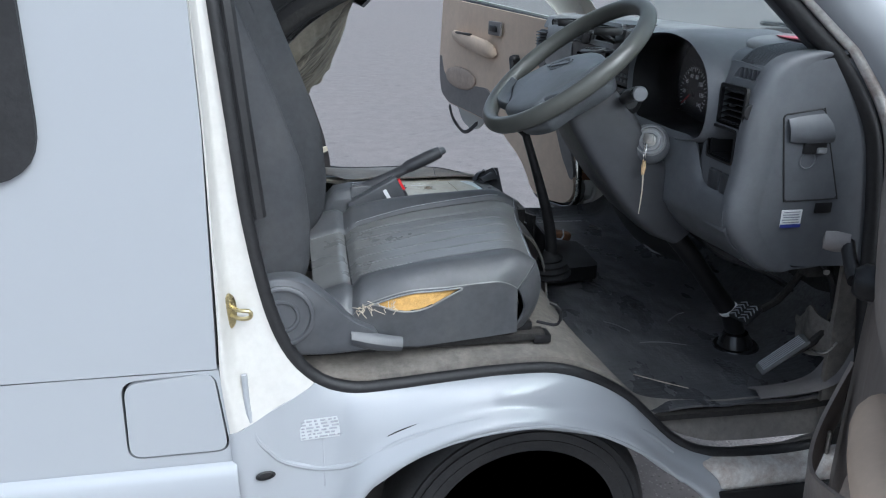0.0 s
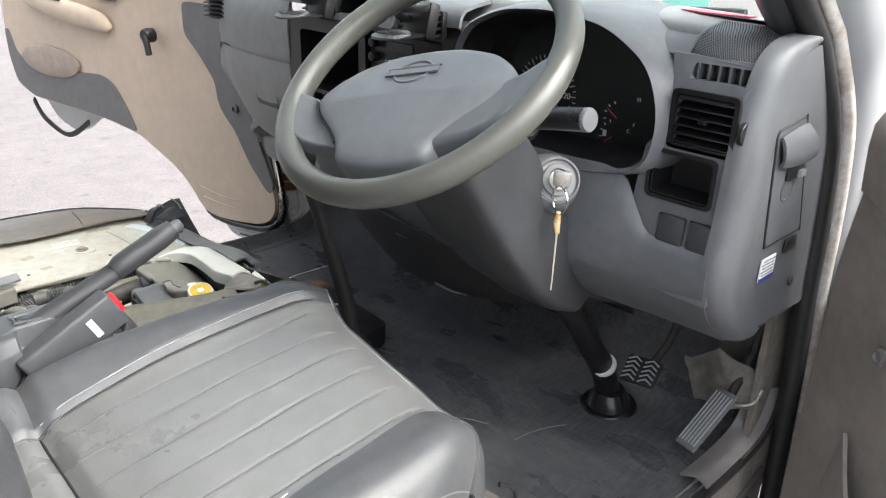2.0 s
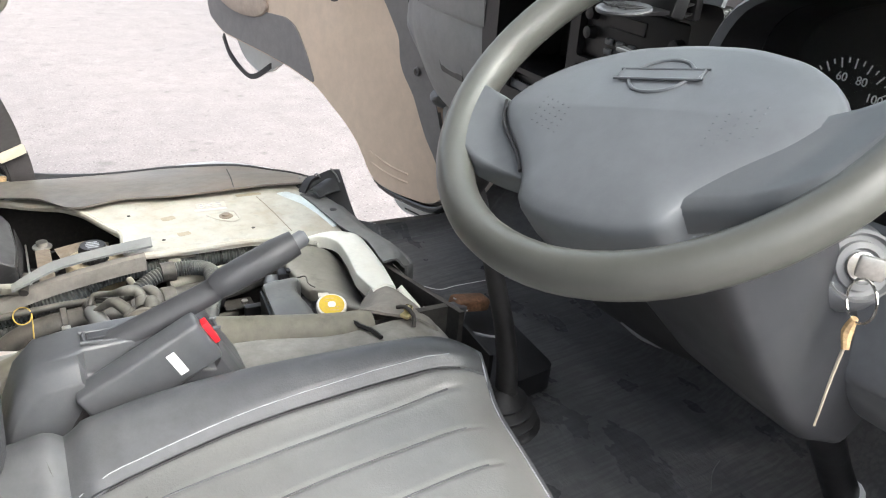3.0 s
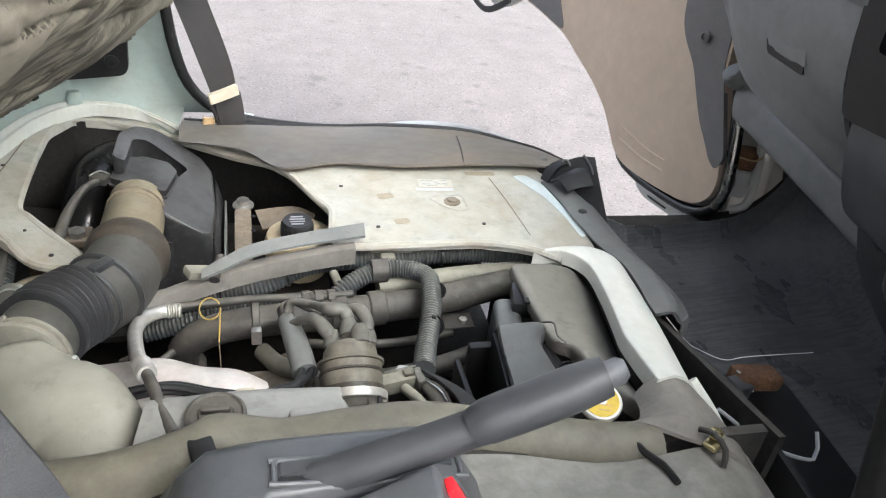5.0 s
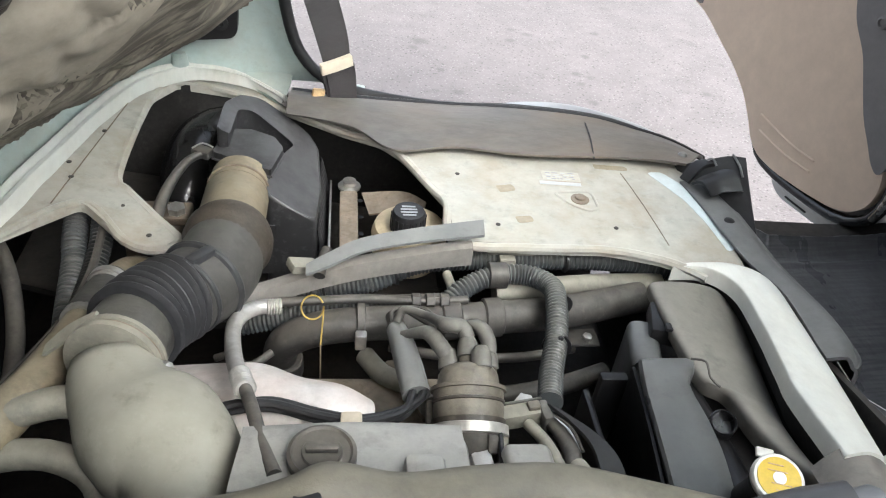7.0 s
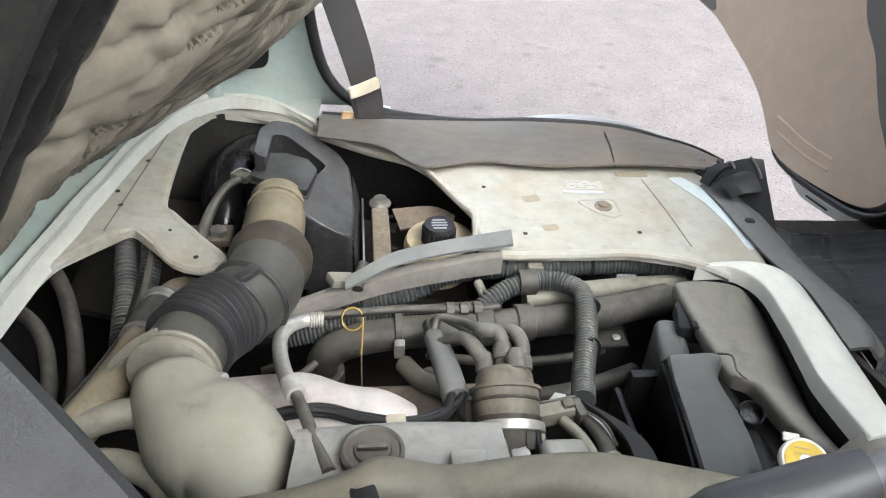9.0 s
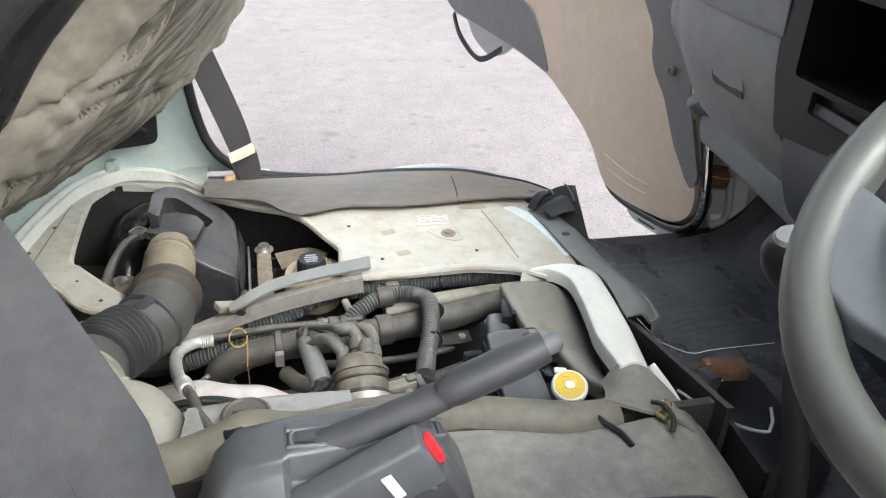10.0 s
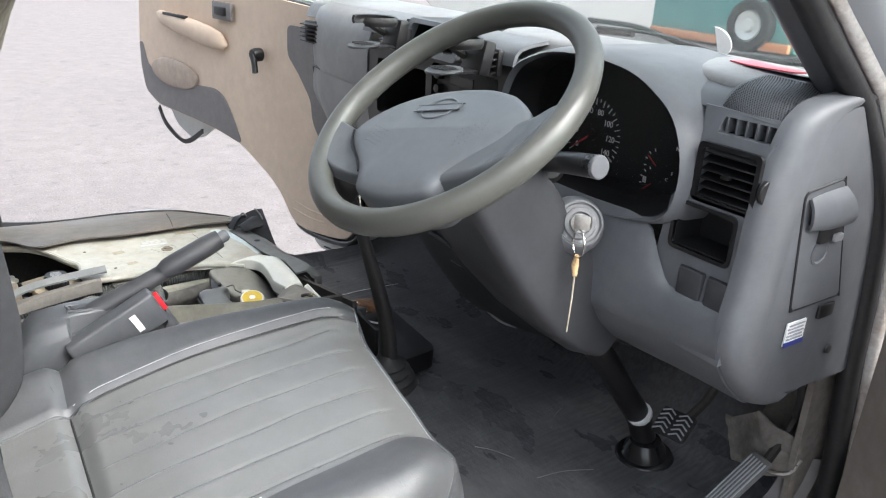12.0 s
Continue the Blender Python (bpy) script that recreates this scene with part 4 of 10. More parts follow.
    part("storage_bulge", lathe(None, at(0.87, 0.962, 0.012), inner, [(0.165, 0), (0.160, 0.006), (0.13, 0.010), (0.07, 0.012), (0.001, 0.012)], 36, 0.30, (0, 0, 1)), M_TRIMMID, trim, "rounded map pocket bulge")
    arm_rings = []
    for sA, zA, hA, wA in ((0.515, 1.108, 0.012, 0.010), (0.53, 1.112, 0.036, 0.034), (0.58, 1.118, 0.046, 0.048), (0.66, 1.126, 0.048, 0.056), (0.80, 1.140, 0.042, 0.058), (0.92, 1.148, 0.032, 0.040), (0.965, 1.150, 0.016, 0.014)):
        arm_rings.append([at(sA + 0.004 * math.sin(b), zA + 0.75 * hA * math.sin(b), 0.010 + 0.62 * wA * (0.5 + 0.5 * math.cos(b))) for b in [2 * math.pi * j / 20 for j in range(20)]])
    bma = bmesh.new()
    skin(bma, arm_rings)
    part("armrest", bma, M_BEIGE, trim, "beige moulded armrest", angle=80)
    # Black bar stands in for the shadow of the grip recess.
    part("pull_recess", block(None, at(0.80, 1.166, 0.034), (0.15, 0.016, 0.010), 0.003, 2, Matrix.Rotation(math.atan2(a.y, a.x), 3, "Z")), M_BLACKPL, trim)
    part("switch_plate", block(None, at(0.53, 1.205, 0.014), (0.11, 0.012, 0.055), 0.004, 2, Matrix.Rotation(math.atan2(a.y, a.x), 3, "Z")), M_TRIMDK, trim, "inside handle recess")
    part("inside_handle", block(None, at(0.53, 1.205, 0.022), (0.06, 0.012, 0.026), 0.004, 2, Matrix.Rotation(math.atan2(a.y, a.x), 3, "Z")), M_BLACKPL, trim)
    cr = part("window_crank", lathe(None, at(0.315, 1.10, 0.018), inner, [(0.02, 0), (0.02, 0.02), (0.016, 0.03), (0.001, 0.03)], 18), M_BLACKPL, d, "black window winder")
    part("crank_arm", tube(None, [at(0.315, 1.10, 0.045), at(0.30, 1.078, 0.05), at(0.288, 1.052, 0.055)], [0.010, 0.009, 0.009], 10, 0.02), M_BLACKPL, cr)
    part("trim_clip", lathe(None, at(0.005, 0.935, 0.004), inner, [(0.011, 0), (0.011, 0.006), (0.007, 0.008), (0.006, 0.004), (0.001, 0.004)], 16), M_TRIMDK, trim)
    part("seam_line", tube(None, [at(0.02, 0.645, 0.0015), at(0.09, 0.642, 0.003), at(0.17, 0.65, 0.005)], 0.003, 6, 0.02), M_BEIGE, trim)
    part("seam_line", tube(None, [at(0.02, 0.668, 0.0015), at(0.09, 0.667, 0.003), at(0.18, 0.68, 0.006)], 0.003, 6, 0.02), M_BEIGE, trim)
    part("door_seal", tube(None, [at(-0.07, 1.0, -0.02), at(-0.10, 0.88, -0.015), at(-0.134, 0.74, -0.012), at(-0.137, 0.665, -0.012), at(-0.112, 0.624, -0.012), at(-0.06, 0.600, -0.012), at(0.03, 0.590, -0.012), at(0.12, 0.587, -0.015), at(0.172, 0.598, -0.018), at(0.205, 0.640, -0.018)], 0.011, 10, 0.02), M_SEAL, d, "glossy black rubber door seal")
    # Chrome tube stands in for the bright highlight on the rubber seal.
    part("seal_highlight", tube(None, [at(-0.112, 0.87, -0.004), at(-0.138, 0.76, -0.002), at(-0.146, 0.69, -0.002), at(-0.135, 0.645, -0.004)], 0.006, 8, 0.03), M_CHROME, d)
    part("window_glass", slab(None, [(0.05, 1.24), (1.07, 1.30), (0.95, 1.72), (0.45, 1.75)], [], lambda s, z: at(s, z, -0.045), inner * 0.004), M_GLASS, d)
    part("window_frame", tube(None, [at(0.0, 1.22, -0.045), at(0.2, 1.45, -0.06), at(0.42, 1.76, -0.09), at(0.7, 1.78, -0.09), at(0.98, 1.75, -0.09), at(1.08, 1.55, -0.06), at(1.11, 1.28, -0.045)], 0.016, 10, 0.05), M_PAINT, d)
    part("window_bead", tube(None, [at(0.0, 1.245, -0.02), at(0.5, 1.275, -0.02), at(1.10, 1.31, -0.02)], 0.010, 8, 0.1), M_BLACKRUB, d)
    part("loose_seal_end", loft(None, [[at(1.12, 0.80, -0.05), at(1.06, 0.745, -0.045), at(0.93, 0.705, -0.045), at(0.80, 0.770, -0.05)], [at(1.13, 0.785, -0.05), at(1.06, 0.725, -0.045), at(0.92, 0.690, -0.045), at(0.80, 0.752, -0.05)]], 18, 0.006), M_BLACKRUB, d, "torn black rubber seal end")
    hb = part("hinge", block(None, V((1.075, 2.615, 0.685)), (0.075, 0.045, 0.060), 0.008, 3, euler(0, 0, -25)), M_JAMB, d, "dusty white door hinge")
    part("rusty_hinge", block(None, (1.072, 2.603, 0.738), (0.070, 0.040, 0.040), 0.010, 3, euler(8, 0, -25)), M_RUSTY, hb, "rusty brown hinge")
    part("hinge_bolt", lathe(None, (1.050, 2.582, 0.745), (-0.4, -1, 0.1), [(0.008, 0), (0.008, 0.005), (0.001, 0.006)], 6), M_RUSTY, hb)
    part("check_tube", tube(None, [(1.100, 2.585, 0.785), (1.103, 2.575, 0.72), (1.104, 2.568, 0.675), (1.094, 2.566, 0.648), (1.072, 2.575, 0.636)], 0.0085, 12, 0.01), M_JAMB, d, "pale painted check tube")
    part("hinge_wire", tube(None, [(1.052, 2.575, 0.752), (1.08, 2.565, 0.748), (1.10, 2.570, 0.752)], 0.002, 6, 0.01), M_CORD, d)
    return d


def driver_door():
    d = thing("driver_door", (0.75, 0.75, 0.5), "open driver door with brown-grey plastic trim", "door")
    h, a = door_frame((1.085, 1.175), (0.52, 0.43))
    inner = V((a.y, -a.x, 0))
    if inner.x > 0:
        inner = -inner
    at = lambda s, z, off=0.0: h + a * s + inner * off + V((0, 0, z))
    rot = Matrix.Rotation(math.atan2(a.y, a.x), 3, "Z")
    prof = [(0.02, 0.60), (0.03, 0.47), (0.18, 0.46), (0.30, 0.58), (0.40, 0.72), (0.52, 0.78), (0.88, 0.80), (0.93, 1.0), (0.93, 1.24), (0.05, 1.20), (0.02, 1.0)]
    part("outer_skin", slab(None, rounded([(s * 1.02, z - 0.03 if z < 1.1 else z) for s, z in prof], 0.05, 4), [], lambda s, z: at(s, z, -0.075), inner * 0.02), M_PAINT, d)
    trim = part("door_trim", slab(None, rounded(prof, 0.05, 5), [], lambda s, z: at(s, z, 0.012 * math.sin(s / 0.93 * math.pi)), inner * -0.03), M_DOORBROWN, d, "brown-grey plastic door trim")
    part("upper_trim", loft(None, [[at(0.04, 1.10, 0.01), at(0.3, 1.06, 0.03), at(0.6, 1.04, 0.04), at(0.92, 1.05, 0.02)], [at(0.04, 1.19, 0.014), at(0.3, 1.17, 0.038), at(0.6, 1.16, 0.045), at(0.92, 1.17, 0.03)], [at(0.04, 1.22, -0.02), at(0.3, 1.215, -0.02), at(0.6, 1.22, -0.02), at(0.92, 1.24, -0.02)]], 24, 0.006), M_DOORBROWN, trim, "padded upper trim")
    part("armrest", tube(None, [at(0.54, 0.90, 0.0), at(0.60, 0.92, 0.01), at(0.70, 0.93, 0.012), at(0.80, 0.94, 0.012), at(0.90, 0.96, 0.0)], [0.02, 0.036, 0.040, 0.038, 0.02], 14, 0.02), M_BEIGE, trim, "worn beige armrest")
    part("map_pocket", loft(None, [[at(0.14, 0.78, 0.012), at(0.25, 0.70, 0.05), at(0.42, 0.72, 0.06), at(0.60, 0.80, 0.03)], [at(0.12, 0.66, 0.012), at(0.22, 0.56, 0.045), at(0.40, 0.64, 0.05), at(0.60, 0.79, 0.02)]], 20, 0.006), M_DOORBROWN, trim, "open plastic map pocket")
    cr = part("window_crank", lathe(None, at(0.40, 1.02, 0.03), inner, [(0.026, 0), (0.026, 0.016), (0.018, 0.028), (0.001, 0.03)], 20), M_BLACKPL, d, "black window winder")
    part("crank_arm", tube(None, [at(0.40, 1.02, 0.055), at(0.36, 1.035, 0.065), at(0.325, 1.05, 0.07)], [0.012, 0.010, 0.010], 10, 0.02), M_BLACKPL, cr)
    part("crank_knob", lathe(None, at(0.325, 1.05, 0.068), inner, [(0.014, 0), (0.016, 0.02), (0.014, 0.034), (0.001, 0.036)], 16), M_TRIMDK, cr)
    part("trim_screw", lathe(None, at(0.155, 0.91, 0.008), inner, [(0.012, 0), (0.012, 0.004), (0.008, 0.006), (0.006, 0.003), (0.001, 0.003)], 16), M_TRIMDK, trim)
    part("trim_screw", lathe(None, at(0.12, 1.07, 0.010), inner, [(0.012, 0), (0.012, 0.004), (0.008, 0.006), (0.006, 0.003), (0.001, 0.003)], 16), M_TRIMDK, trim)
    part("bright_catch", block(None, at(0.20, 0.645, 0.03), (0.012, 0.008, 0.045), 0.003, 2, rot), M_STEEL, d)
    part("mirror_base", block(None, at(0.14, 1.29, -0.03), (0.14, 0.03, 0.16), 0.02, 3, rot), M_BLACKPL, d, "black mirror mounting")
    part("window_glass", slab(None, [(0.22, 1.22), (0.90, 1.24), (0.80, 1.66), (0.42, 1.68)], [], lambda s, z: at(s, z, -0.045), inner * 0.004), M_GLASS, d)
    part("window_frame", tube(None, [at(0.05, 1.20, -0.045), at(0.2, 1.42, -0.05), at(0.40, 1.69, -0.07), at(0.8, 1.69, -0.07), at(0.93, 1.24, -0.045)], 0.016, 10, 0.05), M_BLACKRUB, d)
    return d


passenger_door()
driver_door()


# ---- driver's seat ----
def driver_seat():
    s = thing("driver_seat", (0.28, 1.49, 0.77), "grey vinyl driver seat with a torn side showing yellow foam", "seat")
    x0, x1, y0, y1 = 0.06, 0.490, 1.238, 1.745
    seam = lambda u: 0.775 + 0.085 * u

    def top(u, v):
        """Cushion top: u from back to front, v from the outer to the inner side."""
        front_y0, front_y1 = y0 + 0.012 * u, y1 - 0.075 * u * u
        y = front_y0 + (front_y1 - front_y0) * v
        x = x0 + (x1 + 0.16 * (y - 1.47) - 0.035 * max(0, (0.10 - v) / 0.10) ** 2 - x0) * u
        z = 0.862 + 0.066 * u
        side = abs(v - 0.5) * 2
        z += 0.032 * math.exp(-((side - 0.80) / 0.16) ** 2) * (1.0 if v > 0.5 else 0.35)
        z -= max(0, (side - 0.84) / 0.16) ** 2 * (0.028 if v < 0.5 else 0.040)
        z += 0.014 * max(0, 1 - v / 0.25) * math.exp(-((u - 0.38) / 0.3) ** 2)
        z -= 0.022 * max(0, (u - 0.86) / 0.14) ** 2
        z += 0.012 * math.sin(u * math.pi) + 0.003 * noise.noise((x * 14, y * 14, 0.3))
        if v < seam(u) - 0.01 and v > 0.16 and u < 0.93:
            k = (y - 1.30) / 0.050
            z -= 0.0022 * math.exp(-(((k - round(k)) * 0.050) / 0.0028) ** 2) * min(1.0, max(0.0, (u - 0.24) * 4.0))
        if abs(v - seam(u)) < 0.025:
            z -= 0.006 * math.exp(-((v - seam(u)) / 0.008) ** 2)
        if u < 0.4:
            z -= 0.012 * math.exp(-((u - 0.17) / 0.02) ** 2)
        return V((x, y, z))

    part("seat_cushion", sheet(None, top, 60, 260, 0.006), M_VINYL2, s, "worn pale grey ribbed vinyl seat panel", angle=60)
    # inner bolster skin and the front roll
    def bolster(u, v):
        a = seam(u) - 0.008
        p = top(u, a + (1 - a) * v)
        return p + V((0, 0, 0.0025))
    part("inner_bolster", sheet(None, bolster, 60, 24, 0.003), M_VINYL, s, "dark grey smooth vinyl bolster", angle=60)
    def outer_b(u, v):
        p = top(u, (0.14 + 0.07 * u) * v)
        return p + V((0, 0, 0.0025))
    part("outer_bolster", sheet(None, outer_b, 60, 16, 0.003), M_VINYL, s, "dark grey smooth vinyl bolster", angle=60)
    # side with the tear: a hole in the skin, foam behind
    def side_pt(u, z):
        p = top(u, 0.0)
        k = (p.z - z)
        return V((p.x + 0.01 * max(0, k), p.y - 0.010 * math.sin(min(1, max(0, k / 0.12)) * math.pi), z))
    nu = 60
    outer = [(i / nu, top(i / nu, 0).z) for i in range(nu + 1)] + [(1.0, 0.80), (0.9, 0.795), (0.5, 0.785), (0.2, 0.80), (0.0, 0.80)]
    tear = [(u, min(z, top(u, 0).z - 0.004)) for u, z in ((0.225, 0.884), (0.285, 0.892), (0.353, 0.896), (0.42, 0.897), (0.49, 0.898), (0.59, 0.900), (0.715, 0.903), (0.650, 0.880), (0.547, 0.863), (0.463, 0.857), (0.38, 0.860), (0.284, 0.872))]
    part("side_skin", slab(None, outer, [tear], lambda u, z: side_pt(u, z), (0, 0.004, 0)), M_VINYL, s, "grey vinyl side cover with a long tear", angle=70)
    def foam(u, v):
        w = math.sin(math.pi * min(1, max(0, u))) ** 0.6
        uu = 0.215 + 0.49 * u
        mid = 0.868 + 0.022 * u
        return side_pt(uu, min(mid + (v - 0.5) * 0.046 * w, top(uu, 0).z - 0.008)) + V((0, 0.013 + 0.008 * (1 - w) + 0.003 * noise.noise((u * 9, v * 5, 1.1)), 0))
    part("foam", sheet(None, foam, 30, 12, -0.01), M_FOAM, s, "exposed yellow seat foam")
    part("tear_edge", tube(None, [side_pt(u, z) + V((0, -0.001, 0)) for u, z in tear + tear[:1]], 0.0016, 6, 0.006), M_VINYL2, s, "curled torn edge")
    fr = bmesh.new()
    rnd = random.Random(4)
    for k in range(26):
        u = rnd.choice((0.22, 0.23, 0.26, 0.33, 0.36, 0.38)) + rnd.uniform(-0.02, 0.02)
        a = side_pt(u, 0.872 - rnd.uniform(0, 0.012))
        tube(fr, [a, a + V((rnd.uniform(-0.008, 0.012), -0.004, rnd.uniform(-0.004, 0.010))), a + V((rnd.uniform(-0.012, 0.02), -0.006, rnd.uniform(-0.012, 0.016)))], 0.0006, 4, 0.006)
    part("loose_threads", fr, M_CREAM, s, "frayed white threads")
    part("white_scratch", tube(None, [top(0.30 + 0.20 * k / 6, 0.165 + 0.028 * k / 6) + V((0, 0, 0.0015)) for k in range(7)], [0.0003, 0.0008, 0.0011, 0.0009, 0.0004], 6, 0.01, flat=0.5), M_LABEL, s, "white scuffed crease")
    part("stitching", tube(None, [top(0.18 + 0.74 * k / 14, seam(0.18 + 0.74 * k / 14) + 0.012) + V((0, 0, 0.0032)) for k in range(15)], 0.0006, 5, 0.01), M_PRINT, s)
    part("bolster_seam", tube(None, [top(0.18 + 0.76 * k / 14, seam(0.18 + 0.76 * k / 14) - 0.009) + V((0, 0, 0.0012)) for k in range(15)], 0.0015, 5, 0.01), M_BLACKRUB, s)
    # Dark tubes put shade into the rib grooves by colour.
    for k in range(1, 7):
        yk = 1.30 + 0.05 * k
        def on_rib(u):
            v = (yk - (y0 + 0.012 * u)) / ((y1 - 0.075 * u * u) - (y0 + 0.012 * u))
            return top(u, v) + V((0, 0, 0.0004))
        ends = [0.20 + 0.70 * j / 16 for j in range(17)]
        ends = [u for u in ends if (yk - (y0 + 0.012 * u)) / ((y1 - 0.075 * u * u) - (y0 + 0.012 * u)) < seam(u) - 0.02]
        if len(ends) > 3:
            part("groove_shade_line", tube(None, [on_rib(u) for u in ends], 0.0009, 5, 0.012), M_VINYL, s)
    part("cross_seam", tube(None, [top(0.17, 0.10 + 0.68 * k / 12) + V((0, 0, 0.0)) for k in range(13)], 0.0020, 6, 0.01), M_BLACKRUB, s)
    # This black tube draws the shaded crease in the bolster.
    part("cross_seam", tube(None, [top(0.17, 0.79), top(0.145, 0.83), top(0.13, 0.88), top(0.125, 0.94)], 0.0012, 6, 0.01), M_BLACKRUB, s)
    # front face
    def front(u, v):
        p = top(1.0, u)
        z = p.z * (1 - v) + 0.80 * v
        return V((p.x + 0.018 * math.sin(v * math.pi) - 0.012 * v, p.y, z))
    part("front_skin", sheet(None, front, 30, 10, 0.004), M_VINYL, s, angle=60)
    part("front_piping", tube(None, [top(1.0, k / 20) + V((0.001, 0, 0)) for k in range(2, 21)], 0.0008, 6, 0.02), M_PRINT, s)
    part("inner_skin", sheet(None, lambda u, v: V((top(u, 1).x, top(u, 1).y, top(u, 1).z * (1 - v) + 0.79 * v)), 24, 6, 0.004), M_VINYL, s)
    part("seat_base", block(None, (0.27, 1.49, 0.79), (0.38, 0.44, 0.03), 0.006), M_BLACKPL, s)
    # backrest
    def back(sign):
        def fn(u, v):
            z = 0.875 + 0.555 * u
            a = v * 2 - 1
            y = 1.482 + a * (0.222 - 0.02 * u) * 1.0
            lean = 0.050 - 0.12 * max(0, (z - 1.0)) - 0.20 * max(0, z - 1.1)
            bow = (0.074 if a > 0 else 0.030) * math.exp(-((abs(a) - 0.80) / 0.16) ** 2) - 0.06 * max(0, (abs(a) - 0.86) / 0.14) ** 2
            x = lean - 0.03 + bow + 0.012 * math.sin(u * math.pi)
            if u < 0.12:
                x -= 0.03 * ((0.12 - u) / 0.12) ** 2
            if u > 0.93:
                x -= 0.05 * ((u - 0.93) / 0.07) ** 2
            return V((x, y, z))
        return fn
    f = back(1)
    part("backrest", sheet(None, f, 40, 40, -0.05), M_CLOTH, s, "charcoal backrest", angle=60)
    part("backrest_side", sheet(None, lambda u, v: f(u, 0.0) * (1 - v) + V((-0.10 - 0.16 * max(0, f(u, 0).z - 1.1), 1.285, f(u, 0).z)) * v + V((0, -0.012 * math.sin(v * math.pi), 0)), 30, 8, 0.004), M_CLOTH, s, angle=60)
    part("backrest_inner_side", sheet(None, lambda u, v: f(u, 1.0) * (1 - v) + V((-0.12 - 0.16 * max(0, f(u, 0).z - 1.1), 1.69, f(u, 0).z)) * v + V((0, 0.012 * math.sin(v * math.pi), 0)), 30, 8, 0.004), M_CLOTH, s, angle=60)
    part("backrest_back", sheet(None, lambda u, v: V((-0.11 - 0.16 * max(0, 0.875 + 0.555 * u - 1.1), 1.285 + 0.405 * v, 0.875 + 0.555 * u)), 10, 10, 0.01), M_CLOTH, s)
    # recliner cover and lever
    rc_o = rounded([(-0.065, 0.80), (-0.062, 0.915), (-0.02, 0.938), (0.035, 0.938), (0.072, 0.905), (0.125, 0.850), (0.165, 0.832), (0.165, 0.797), (0.08, 0.792)], 0.02, 5)
    bmr = bmesh.new()
    skin(bmr, [[V((0.03 + (x - 0.03) * k, y, 0.865 + (z - 0.865) * k)) for x, z in rc_o] for k, y in ((1.0, 1.252), (1.0, 1.228), (0.985, 1.221), (0.95, 1.218))])
    rc = part("recliner_cover", bmr, M_DKPL, s, "grey plastic recliner cover", angle=50)
    part("cover_disc", lathe(None, (0.004, 1.2185, 0.872), (0, -1, 0.03), [(0.054, 0), (0.054, 0.006), (0.051, 0.008), (0.047, 0.008), (0.045, 0.003), (0.030, 0.003), (0.028, 0.006), (0.024, 0.006), (0.022, 0.003), (0.001, 0.003)], 40), M_DKPL, rc)
    part("recliner_lever", loft(None, [[(0.115, 1.228, 0.833), (0.16, 1.224, 0.822), (0.205, 1.224, 0.812)], [(0.118, 1.218, 0.823), (0.16, 1.214, 0.812), (0.205, 1.216, 0.803)], [(0.122, 1.226, 0.812), (0.16, 1.222, 0.802), (0.203, 1.224, 0.796)]], 12, 0.008), M_DKPL, s, "grey recliner lever")
    # rails
    for y in (1.27, 1.67):
        rl = part("seat_rail", block(None, (0.26, y, 0.781), (0.44, 0.03, 0.016), 0.003), M_DARK, s, "black steel seat rail")
        part("rail_foot", block(None, (0.475, y, 0.775), (0.035, 0.034, 0.018), 0.004), M_BLACKPL, rl)
    part("adjust_bar", tube(None, [(0.47, 1.28, 0.80), (0.505, 1.262, 0.80), (0.508, 1.262, 0.83), (0.49, 1.27, 0.842)], 0.003, 8, 0.008), M_BLACKPL, s)
    return s


driver_seat()


